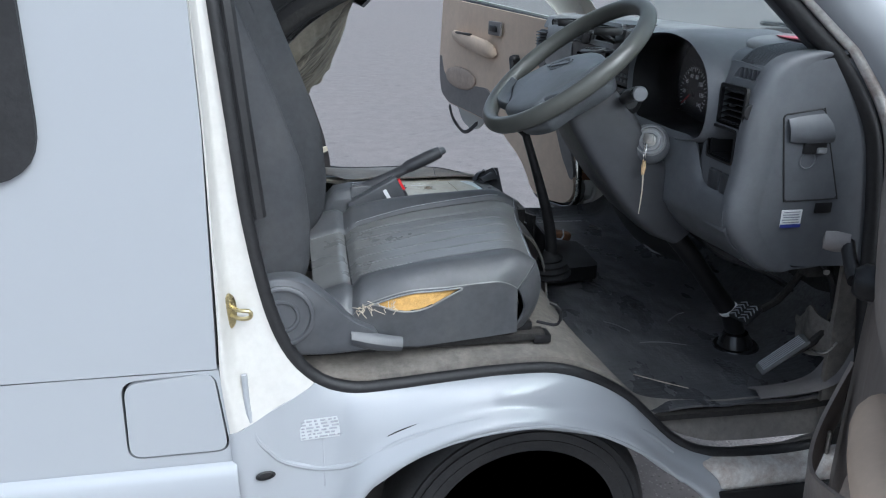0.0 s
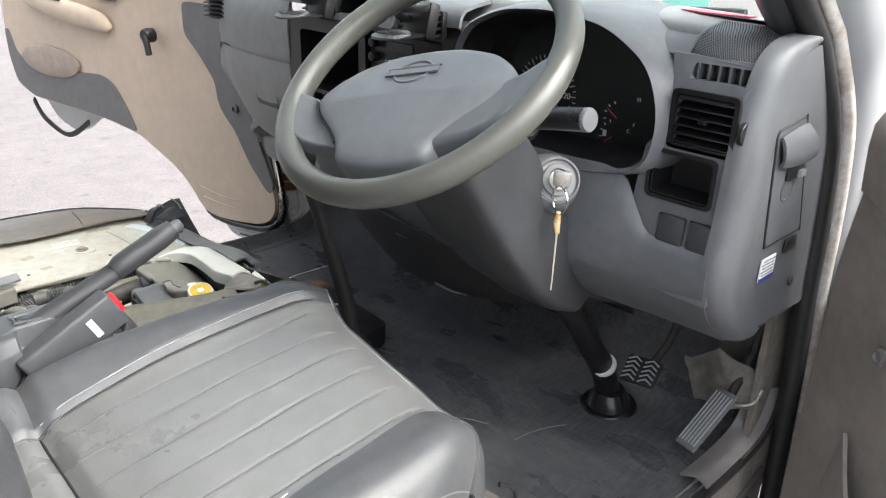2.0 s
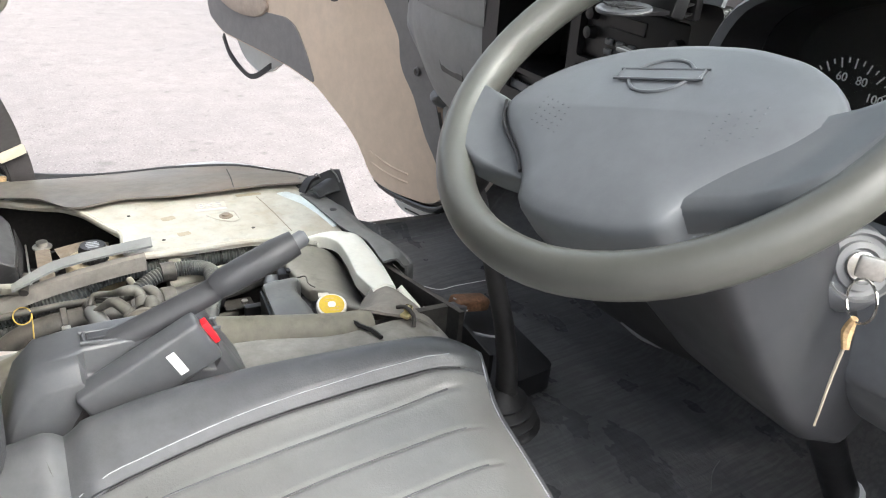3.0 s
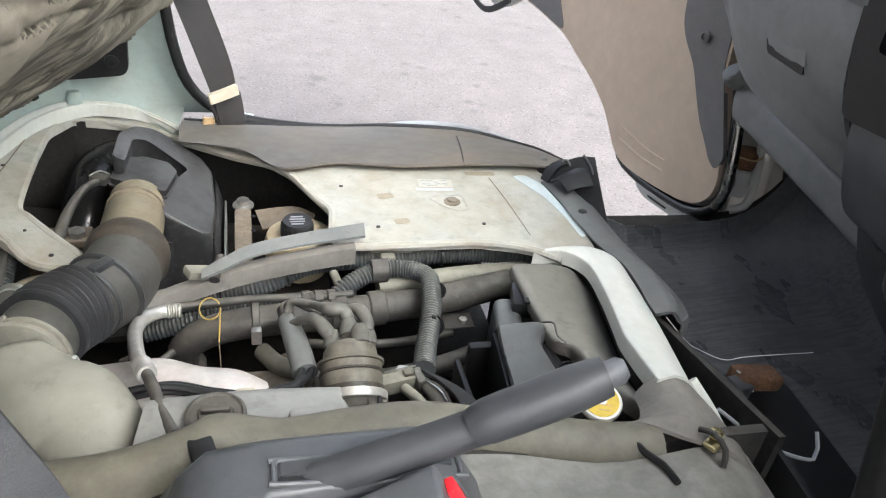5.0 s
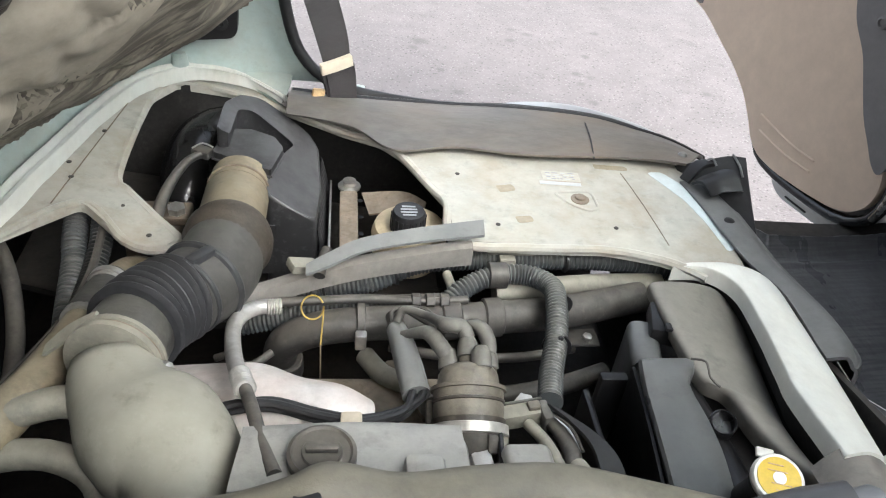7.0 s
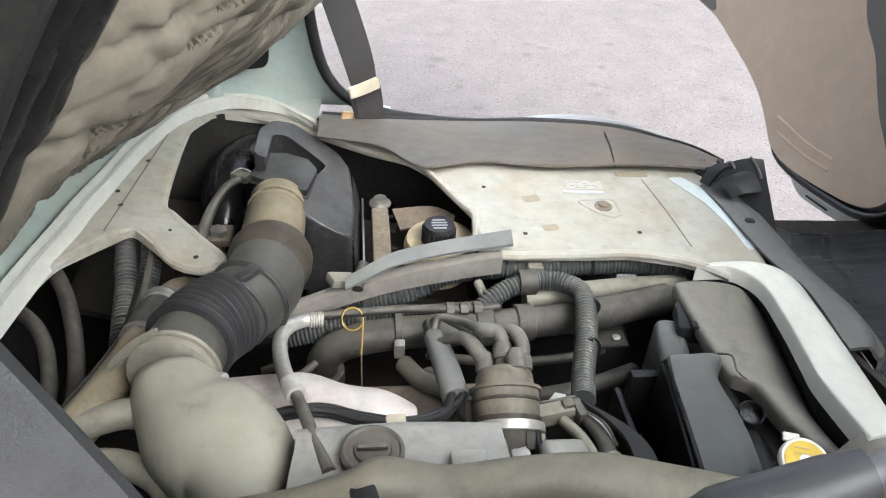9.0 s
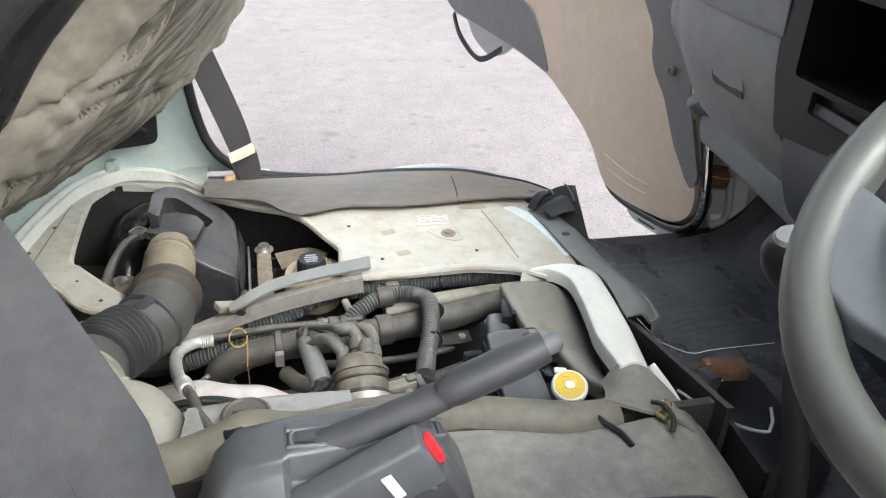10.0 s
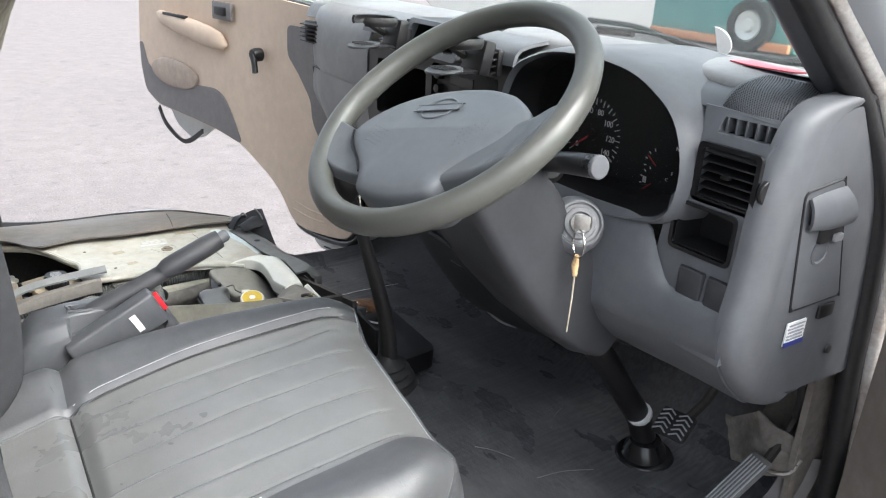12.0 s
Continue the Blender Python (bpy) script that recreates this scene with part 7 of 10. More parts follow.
part("gaiter", lathe(None, (0.670, 1.770, 0.690), (-0.12, 0, 1), [(0.048, 0), (0.052, 0.006), (0.043, 0.012), (0.047, 0.020), (0.038, 0.027), (0.041, 0.034), (0.030, 0.042), (0.033, 0.048), (0.020, 0.058), (0.015, 0.07)], 24), M_BLACKRUB, gear, "ribbed black gaiter")

hand = thing("hand_brake", (0.20, 1.78, 0.90), "black hand brake lever with a plastic grip, raised", "hand brake")
part("lever", tube(None, [(0.15, 1.785, 0.915), (0.20, 1.783, 0.938), (0.27, 1.778, 0.968), (0.305, 1.776, 0.985)], [0.012, 0.0125, 0.0130, 0.0125], 12, 0.02, flat=0.7), M_COLUMN, hand, "dark steel lever")
part("grip", tube(None, [(0.292, 1.776, 0.979), (0.298, 1.776, 0.983), (0.306, 1.776, 0.987), (0.330, 1.775, 0.998), (0.360, 1.774, 1.012), (0.374, 1.774, 1.018)], [0.0125, 0.0150, 0.0155, 0.0155, 0.0155, 0.0135], 18, 0.006), M_COLUMN, hand, "dark grey plastic grip")
part("release_button", lathe(None, (0.372, 1.774, 1.0172), (0.9, 0, 0.42), [(0.009, 0), (0.009, 0.012), (0.006, 0.016), (0.001, 0.016)], 14), M_DASH, hand)

cons = thing("hand_brake_console", (0.17, 1.82, 0.78), "dark grey plastic hand brake surround beside the seat", "console")
cr_ = []
for x, zt, p in ((0.085, 0.865, 0), (0.105, 0.915, 0), (0.125, 0.936, 0), (0.160, 0.941, 0), (0.166, 0.9415, 1), (0.20, 0.942, 1), (0.265, 0.942, 1), (0.283, 0.937, 1), (0.288, 0.934, 0), (0.318, 0.880, 0)):
    edge_ = [(1.772, zt), (1.7705, zt - 0.030), (1.748, zt - 0.034)] if p else [(1.768, zt), (1.757, zt - 0.004), (1.748, zt - 0.02)]
    cr_.append([V((x, y, z)) for y, z in rounded([(1.745, 0.78), (1.874, 0.78), (1.868, 0.835), (1.828, zt - 0.012), (1.815, zt)] + edge_, 0.004, 3)])
bm = bmesh.new()
skin(bm, cr_)
part("surround", bm, M_DKPL, cons, "dark grey moulded surround with a buckle recess", angle=40)
slot = rounded([(0.168, 1.7775), (0.292, 1.7775), (0.292, 1.797), (0.168, 1.797)], 0.005, 4)
slot_z = lambda x: 0.9432 - 0.012 * max(0.0, (x - 0.262) / 0.03)
part("slot_rim", tube(None, [(x, y, slot_z(x)) for x, y in slot + slot[:1]], 0.0019, 8, 0.004), M_DKPL, cons, "moulded slot edge")
# Flush strips give the slot its depth by colour: dark gap, grey slope.
part("lever_slot", slab(None, rounded([(0.170, 1.7785), (0.290, 1.7785), (0.290, 1.783), (0.170, 1.783)], 0.002, 2), [], lambda x, y: (x, y, slot_z(x) + 0.0004), (0, 0, -0.004)), M_DIAL, cons, "dark lever slot")
part("slot_inside", loft(None, [[(0.172, 1.784, 0.9437), (0.23, 1.784, 0.9447), (0.285, 1.784, 0.938)], [(0.172, 1.7945, 0.9440), (0.23, 1.7945, 0.9440), (0.285, 1.7945, 0.938)]], 16, 0.0015), M_COLUMN, cons, "darker grey slope inside the slot")
bk = thing("seat_belt_buckle", (0.17, 1.755, 0.88), "black belt buckle with a red button and white label", "buckle")
bt = Matrix.Rotation(radians(-28), 3, "Y")
part("housing", block(None, (0.220, 1.748, 0.917), (0.128, 0.028, 0.050), 0.0045, 3, bt), M_DKPL, bk)
part("release_button", block(None, (0.2790, 1.7495, 0.9490), (0.006, 0.0115, 0.027), 0.0010, 2, bt), M_RED, bk, "red release button")
part("label_patch", block(None, (0.2435, 1.7335, 0.929), (0.0085, 0.0015, 0.027), 0, 1, bt), M_LABEL, bk, "white label")
part("webbing_stub", tube(None, [(0.15, 1.755, 0.86), (0.165, 1.752, 0.885), (0.185, 1.75, 0.90)], 0.012, 8, 0.01, flat=0.6), M_BELT, bk)

# ---- pedals ----
def pedal(name, label, c, size, turn, ribs, arm, rubber=M_BLACKRUB):
    p = thing(name, c, label, "pedal")
    pd = part("pad", block(None, c, size, 0.006, 2, turn), rubber, p)
    for a, b in ribs:
        pa, pb = (V(c) + turn @ V((*q, size[2] / 2)) for q in (a, b))
        part("rib", tube(None, [pa, (pa + pb) / 2, pb], 0.0015, 5, 0.02), M_PRINT, pd)
    part("arm", tube(None, arm, 0.008, 8, 0.03), M_DARK, p)
    return p


bt2 = Matrix.Rotation(radians(-38), 3, "Y") @ Matrix.Rotation(radians(8), 3, "Z")
chev = []
for j in range(5):
    for sg in (-1, 1):
        chev.append(((-0.021 + 0.0088 * j, sg * 0.027), (-0.014 + 0.0088 * j, sg * 0.015)))
        chev.append(((-0.014 + 0.0088 * j, sg * 0.015), (-0.021 + 0.0088 * j, sg * 0.003)))
pedal("brake_pedal", "black rubber brake pedal with worn chevron ribs", (0.980, 1.388, 0.735), (0.050, 0.062, 0.012), bt2, chev, [(0.985, 1.385, 0.735), (1.05, 1.385, 0.76), (1.12, 1.39, 0.86), (1.15, 1.40, 0.95)])
at2 = Matrix.Rotation(radians(-13), 3, "Z") @ Matrix.Rotation(radians(-42), 3, "Y")
pedal("accelerator_pedal", "long ribbed grey rubber accelerator pedal", (1.0, 1.272, 0.692), (0.116, 0.038, 0.010), at2, [((-0.049, -0.0145 + 0.0058 * k), (0.049, -0.0145 + 0.0058 * k)) for k in range(6)], [(1.0, 1.268, 0.69), (1.06, 1.265, 0.72), (1.12, 1.26, 0.82), (1.14, 1.27, 0.95)], M_PADGREY)
def flap_at(u, v):
    """Folded carpet: a raised point over a fanned lower edge."""
    a = V((1.085, 1.372, 0.728)).lerp(V((1.078, 1.232, 0.762)), u)
    b = V((1.068, 1.330, 0.672)).lerp(V((1.068, 1.226, 0.700)), u)
    p = a.lerp(b, v)
    p.z += 0.040 * max(0.0, 1 - abs(u - 0.50) / 0.40) * (1 - v)
    p.x += 0.012 * math.sin(u * 7 + 1) * (1 - 0.5 * v) + 0.005 * noise.noise((u * 6, v * 5, 2.2))
    return p


single("carpet_flap", sheet(None, flap_at, 30, 20, 0.004), M_CARPET, "brown folded carpet flap behind the pedals", "carpet", angle=70)
single("kick_carpet", sheet(None, lambda u, v: V((1.135 + 0.03 * v + 0.010 * noise.noise((u * 5, v * 5, 7.1)), 1.335 - 0.105 * u, 0.70 + 0.135 * v)), 20, 16, 0.004), M_CARPET, "grey-brown carpet against the front bulkhead", "carpet", angle=70)
single("flap_wire", tube(None, [(1.062, 1.288, 0.700), (1.060, 1.255, 0.702), (1.068, 1.232, 0.712), (1.082, 1.226, 0.735)], 0.0026, 8, 0.008), M_STEEL, "bent steel wire beside the accelerator", "wire")
single("sill_panel", loft(None, [[(0.93, 1.266, 0.621), (1.02, 1.264, 0.626), (1.07, 1.260, 0.652), (1.10, 1.254, 0.720)], [(0.93, 1.240, 0.632), (1.03, 1.240, 0.636), (1.09, 1.238, 0.660), (1.12, 1.236, 0.720)], [(0.93, 1.222, 0.622), (1.05, 1.222, 0.628), (1.11, 1.220, 0.655), (1.14, 1.220, 0.720)]], 24, 0.004), M_TRIMDK, "grey-brown plastic sill panel beside the accelerator", "sill panel", angle=60)
hn = thing("wiring_harness", (1.05, 1.25, 0.88), "loose wiring and brackets under the dashboard", "wiring")
for k, (a, b, c) in enumerate((((0.98, 1.26, 0.93), (1.02, 1.27, 0.88), (1.10, 1.30, 0.87)), ((1.0, 1.24, 0.93), (1.05, 1.24, 0.87), (1.08, 1.25, 0.80)), ((0.95, 1.35, 0.92), (1.0, 1.38, 0.88), (1.08, 1.42, 0.90)), ((0.90, 1.36, 0.92), (0.98, 1.33, 0.87), (1.06, 1.30, 0.91)))):
    part("wire", tube(None, [a, b, c], 0.006, 6, 0.02), M_BLACKRUB, hn)
part("bracket", block(None, (1.03, 1.26, 0.895), (0.06, 0.03, 0.05), 0.006), M_DARK, hn)
part("connector", block(None, (0.94, 1.32, 0.905), (0.03, 0.02, 0.018), 0.003), M_DASH2, hn)
for p_ in ((1.03, 1.238, 0.91), (1.035, 1.238, 0.885)):
    part("bolt_head", lathe(None, p_, (-0.3, -1, 0), [(0.006, 0), (0.006, 0.004), (0.001, 0.005)], 10), M_STEEL, hn)

# ---- floor mats ----
def floor_mat(name, label, y0, y1, x0, x1, seed, ribs=1.0):
    def fn(u, v):
        x = x0 + (x1 - x0) * u
        y_end = float(np.interp(x, (0.66, 0.775, 0.80, 0.825, 0.92, 1.06, 1.17, 1.24), (2.60, 2.59, 2.55, 2.522, 2.522, 2.537, 2.572, 2.61)))
        y = y0 + (y_end - y0) * v
        z = 0.612 + 0.028 * max(0.0, (v - 0.972) / 0.028) ** 2 + 0.0045 * math.exp(-((y_end - 0.040 - y) / 0.0055) ** 2)
        z += 3.6 * max(0.0, x - 1.05) ** 2
        z += 0.008 * noise.noise((x * 4, y * 4, seed)) + ribs * 0.0007 * math.sin(math.hypot(x - 0.92, y - 3.0) * 720 + 60 * noise.noise((x * 2.2, y * 1.8, seed))) * max(0, noise.noise((x * 5, y * 4, seed + 9)) + 0.35) + 0.0016 * noise.noise((x * 26, y * 18, seed)) + 0.003 * noise.noise((x * 9, y * 9, seed))
        e = min(u, 1 - u, v, 1 - v)
        return V((x + 0.01 * noise.noise((y * 6, 0, seed)), y + 0.004 * noise.noise((x * 6, 1, seed)), z + 0.01 * max(0, 0.04 - e) / 0.04 * noise.noise((x * 9, y * 9, seed + 2))))
    return single(name, sheet(None, fn, 200, 260, 0.005), M_MAT, label, "mat", angle=70)


floor_mat("floor_mat", "dusty black ribbed rubber floor mat with scuffs", 1.235, 2.60, 0.66, 1.24, 5.1)
single("mat_thread", tube(None, [(0.72, 1.36, 0.622), (0.76, 1.33, 0.62), (0.81, 1.29, 0.62)], 0.001, 5, 0.01), M_CREAM, "loose white thread on the mat", "thread")
single("sill_carpet", loft(None, [[(0.62, 1.224, 0.675), (0.70, 1.224, 0.60), (0.80, 1.224, 0.545), (0.90, 1.224, 0.53), (1.12, 1.222, 0.53)], [(0.62, 1.245, 0.69), (0.70, 1.245, 0.62), (0.80, 1.245, 0.59), (0.90, 1.238, 0.59), (1.12, 1.236, 0.60)], [(0.64, 1.285, 0.66), (0.70, 1.275, 0.622), (0.80, 1.26, 0.612), (0.90, 1.25, 0.612), (1.12, 1.25, 0.62)]], 30, 0.005), M_TRIMGREY, "scuffed grey sill covering", "trim", kind="structure")

# scuffs on the mat
for k, (pa_, pb_) in enumerate((((0.80, 1.50, 0.622), (0.90, 1.47, 0.622)), ((0.76, 1.62, 0.622), (0.80, 1.56, 0.622)), ((0.92, 1.60, 0.621), (0.98, 1.64, 0.622)))):
    single("mat_scuff", tube(None, [pa_, ((pa_[0] + pb_[0]) / 2, (pa_[1] + pb_[1]) / 2 + 0.006, pa_[2] + 0.001), pb_], 0.0007, 5, 0.01, flat=0.4), M_DASH2, "pale scratch on the black floor mat", "scratch")
single("lip_slot", block(None, (0.116, 1.888, 0.8635), (0.020, 0.030, 0.006), 0.002, 2, euler(0, 0, 15)), M_DIAL, "dark rectangular slot in the padded bay edge", "slot")


# ---- engine bay shell ----
ZP = 0.745
bay = thing("engine_bay", (0.2, 2.2, 0.40), "dusty cream and mint engine bay opening under the passenger seat", "engine bay")
opening = [(-0.245, 2.25), (-0.235, 2.285), (-0.169, 2.378), (-0.110, 2.325), (-0.071, 2.312), (-0.050, 2.330), (-0.085, 2.375), (-0.130, 2.425), (-0.144, 2.445), (-0.148, 2.55), (-0.145, 2.67), (-0.118, 2.738), (-0.038, 2.724), (0.045, 2.675), (0.14, 2.612), (0.195, 2.585), (0.225, 2.548), (0.262, 2.465), (0.278, 2.430), (0.280, 2.345), (0.378, 2.336), (0.478, 2.336), (0.545, 2.318), (0.578, 2.297), (0.592, 2.283)]
outer_p = [(-0.26, 2.285), (-0.255, 2.34), (-0.245, 2.40), (-0.232, 2.475), (-0.213, 2.575), (-0.178, 2.69), (-0.11, 2.757), (-0.02, 2.745), (0.06, 2.675), (0.10, 2.64), (0.22, 2.62), (0.62, 2.61), (0.658, 2.55), (0.650, 2.30), (0.60, 2.287)]


def plate_z(x, y):
    """The plate is level and climbs towards the rear."""
    z = ZP
    if x < -0.10:
        z += 0.03 * min(1.0, (-0.10 - x) / 0.12)
    return z


part("bay_rim", slab(None, rounded(outer_p + opening[::-1], 0.012, 4), [], lambda x, y: (x, y, plate_z(x, y)), (0, 0, -0.014)), M_PLATE, bay, "dusty cream painted steel rim", angle=30)
rim = [(x, y, plate_z(x, y) - 0.004) for x, y in opening]
part("rim_flange", tube(None, rim, 0.006, 8, 0.012), M_PLATE, bay, "folded steel edge")
lip_in = [(0.556, 2.306, 0.742), (0.590, 2.286, 0.757), (0.610, 2.244, 0.765), (0.597, 2.165, 0.781), (0.574, 2.08, 0.801), (0.562, 2.036, 0.812), (0.544, 1.938, 0.843)]
lip_out = [(0.600, 2.312, 0.742), (0.636, 2.292, 0.757), (0.655, 2.254, 0.765), (0.642, 2.175, 0.781), (0.622, 2.09, 0.800), (0.610, 2.043, 0.811), (0.575, 1.936, 0.843)]
mid_lip = [((a[0] + b[0]) / 2, (a[1] + b[1]) / 2, (a[2] + b[2]) / 2 + 0.004) for a, b in zip(lip_in, lip_out)]
part("front_lip", loft(None, [[(x - 0.002, y - 0.002, z - 0.022) for x, y, z in lip_in], [(x - 0.001, y, z - 0.004) for x, y, z in lip_in], [(x + 0.003, y, z) for x, y, z in lip_in], mid_lip, [(x - 0.004, y, z) for x, y, z in lip_out], [(x + 0.002, y, z - 0.006) for x, y, z in lip_out], [(x + 0.004, y, z - 0.035) for x, y, z in lip_out]], 40, 0.003), M_LIP, bay, "chipped white steel front lip")
# Near-black colour holds the shade below the lip.
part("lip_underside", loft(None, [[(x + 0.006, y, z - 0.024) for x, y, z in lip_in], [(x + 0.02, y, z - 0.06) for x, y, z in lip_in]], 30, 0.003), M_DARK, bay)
corner = [[(0.530, 1.945, 0.812), (0.546, 1.948, 0.832), (0.562, 1.946, 0.838), (0.582, 1.942, 0.822), (0.596, 1.94, 0.78)], [(0.520, 1.915, 0.822), (0.540, 1.912, 0.838), (0.562, 1.906, 0.842), (0.592, 1.902, 0.820), (0.612, 1.90, 0.775)], [(0.505, 1.895, 0.828), (0.525, 1.886, 0.845), (0.550, 1.876, 0.846), (0.590, 1.862, 0.825), (0.618, 1.855, 0.775)], [(0.470, 1.886, 0.838), (0.490, 1.872, 0.853), (0.520, 1.855, 0.852), (0.575, 1.836, 0.835), (0.612, 1.82, 0.785)]]
part("corner_gusset", loft(None, corner, 20, 0.004), M_TRIMGREY, bay, "rounded dusty corner of the bay")
part("corner_edge", tube(None, [(0.583, 1.94, 0.835), (0.600, 1.915, 0.812), (0.612, 1.895, 0.79)], 0.006, 8, 0.01), M_LIP, bay, "chipped white edge")
nl = [(-0.05, 1.885, 0.840), (0.05, 1.885, 0.852), (0.10, 1.892, 0.862), (0.13, 1.903, 0.865), (0.18, 1.898, 0.858), (0.24, 1.902, 0.860), (0.30, 1.902, 0.860), (0.36, 1.888, 0.858), (0.42, 1.872, 0.856), (0.47, 1.862, 0.854), (0.505, 1.862, 0.852)]
part("near_lip", loft(None, [[(x, y + 0.03, z - 0.04) for x, y, z in nl], [(x, y + 0.022, z - 0.012) for x, y, z in nl], [(x, y + 0.008, z) for x, y, z in nl], [(x, y - 0.008, z - 0.004) for x, y, z in nl], [(x, y - 0.020, z - 0.022) for x, y, z in nl]], 50, 0.004), M_NEARLIP, bay, "dusty padded near edge")
tun = [[(0.28, 1.74, 0.845), (0.36, 1.735, 0.850), (0.45, 1.73, 0.845), (0.53, 1.73, 0.836), (0.592, 1.735, 0.810), (0.630, 1.738, 0.760), (0.648, 1.74, 0.69), (0.656, 1.74, 0.61)], [(0.28, 1.80, 0.86), (0.36, 1.80, 0.858), (0.45, 1.80, 0.85), (0.54, 1.80, 0.844), (0.600, 1.805, 0.815), (0.637, 1.808, 0.760), (0.653, 1.81, 0.69), (0.660, 1.81, 0.61)], [(0.28, 1.865, 0.852), (0.36, 1.86, 0.850), (0.45, 1.842, 0.846), (0.55, 1.85, 0.844), (0.608, 1.860, 0.810), (0.634, 1.868, 0.755), (0.646, 1.872, 0.69), (0.654, 1.876, 0.61)]]
part("tunnel_cover", loft(None, tun, 30, 0.005), M_TUNNEL, bay, "grimy vinyl tunnel cover with a tear")
part("cover_tear", tube(None, [(0.475, 1.865, 0.853), (0.482, 1.845, 0.851), (0.492, 1.83, 0.851), (0.496, 1.81, 0.851)], 0.003, 6, 0.01), M_DIAL, bay)
# Bay walls, tray and deck get their deep shade from a near-black colour.
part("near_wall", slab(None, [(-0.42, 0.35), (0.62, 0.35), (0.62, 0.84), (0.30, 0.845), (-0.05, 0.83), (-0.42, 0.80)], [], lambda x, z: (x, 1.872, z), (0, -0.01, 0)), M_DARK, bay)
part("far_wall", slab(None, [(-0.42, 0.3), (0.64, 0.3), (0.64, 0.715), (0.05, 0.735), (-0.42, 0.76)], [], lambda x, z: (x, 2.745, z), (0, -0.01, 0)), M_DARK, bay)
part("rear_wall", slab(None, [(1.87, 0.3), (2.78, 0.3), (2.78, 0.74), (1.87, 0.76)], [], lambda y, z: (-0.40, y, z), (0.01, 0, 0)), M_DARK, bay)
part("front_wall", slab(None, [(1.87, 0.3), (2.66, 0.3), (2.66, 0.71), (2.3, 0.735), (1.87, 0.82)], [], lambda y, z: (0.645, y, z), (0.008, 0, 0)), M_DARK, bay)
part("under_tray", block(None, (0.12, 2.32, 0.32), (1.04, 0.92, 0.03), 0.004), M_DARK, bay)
part("inner_deck", slab(None, rounded([(-0.05, 2.34), (0.28, 2.36), (0.28, 2.60), (-0.30, 2.72), (-0.30, 2.42)], 0.02, 3), [], lambda x, y: (x, y, 0.60), (0, 0, -0.01)), M_DARK, bay, "inner deck with shade in its near-black colour")
part("panel_joint", tube(None, [(x_, y_, plate_z(x_, y_) + 0.0002) for x_, y_ in ((-0.196, 2.36), (-0.190, 2.42), (-0.178, 2.54), (-0.166, 2.66))], 0.0008, 5, 0.02), M_BROWN, bay)
part("panel_joint", tube(None, [(0.547, 2.520, ZP + 0.0002), (0.556, 2.44, ZP + 0.0002), (0.562, 2.345, ZP + 0.0002)], 0.0008, 5, 0.05), M_BROWN, bay)
dim = rounded([(0.430, 2.462), (0.487, 2.466), (0.488, 2.425), (0.474, 2.417), (0.452, 2.430)], 0.012, 5)
db = part("plate_dimple", tube(None, [(x_, y_, ZP) for x_, y_ in dim] + [(*dim[0], ZP)], 0.0022, 8, 0.004), M_PLATE, bay, "rounded pressed dimple")
part("dimple_bolt", lathe(None, (0.4665, 2.446, ZP - 0.001), (0, 0, 1), [(0.013, 0), (0.013, 0.002), (0.008, 0.0035), (0.0075, 0.006), (0.001, 0.007)], 18), M_BROWN, db)
pb = part("part_label", block(None, (0.452, 2.5045, ZP + 0.0005), (0.055, 0.024, 0.0006), 0, 1, euler(0, 0, -3)), M_LABELWORN, bay, "worn part label with faint print")
part("part_label", block(None, (0.447, 2.4845, ZP + 0.0007), (0.060, 0.007, 0.0010), 0, 1, euler(0, 0, -3)), M_LABELGREY, bay, "pale blank strip")
rnd = random.Random(3)
for k in range(4):
    xb = 0.430
    while xb < 0.472:
        wb = rnd.uniform(0.003, 0.009)
        part("print_bar", block(None, (xb + wb / 2, 2.4965 + 0.0052 * k, ZP + 0.0010), (wb, 0.0020, 0.0003), 0, 1, euler(0, 0, -3)), M_LABELGREY if rnd.random() < 0.6 else M_PRINT, pb)
        xb += wb + rnd.uniform(0.001, 0.004)
for xs, ys, ws, hs, az in ((0.365, 2.468, 0.024, 0.016, 12), (0.378, 2.394, 0.022, 0.014, 8), (0.535, 2.535, 0.05, 0.012, -4)):
    st_o = [(xs + (math.cos(radians(az)) * dx * ws - math.sin(radians(az)) * dy * hs) / 2, ys + (math.sin(radians(az)) * dx * ws + math.cos(radians(az)) * dy * hs) / 2) for dx, dy in ((-1, -1), (-0.2, -1.1), (1, -0.9), (1.05, 0.2), (0.9, 1), (-0.1, 0.9), (-1.05, 1))]
    part("stain_patch", slab(None, rounded(st_o, 0.003, 3), [], lambda x, y: (x, y, ZP + 0.0004), (0, 0, -0.0008)), M_STAIN, bay, "tan stain of old adhesive")
part("chipped_band", slab(None, rounded([(0.588, 2.525), (0.612, 2.528), (0.636, 2.49), (0.650, 2.42), (0.652, 2.34), (0.640, 2.335), (0.634, 2.40), (0.622, 2.455), (0.603, 2.495)], 0.008, 3), [], lambda x, y: (x, y, ZP + 0.0006), (0, 0, -0.001)), M_CHIP, bay, "bare pale mint paint along the plate corner")
for x, y in ((-0.20, 2.45), (-0.18, 2.54), (-0.125, 2.385), (-0.085, 2.335), (-0.19, 2.42), (0.30, 2.50), (0.34, 2.38), (0.50, 2.38)):
    part("rim_hole", lathe(None, (x, y, plate_z(x, y)), (0, 0, 1), [(0.0032, 0), (0.0032, 0.0008), (0.001, 0.001)], 10), M_DARK, bay)
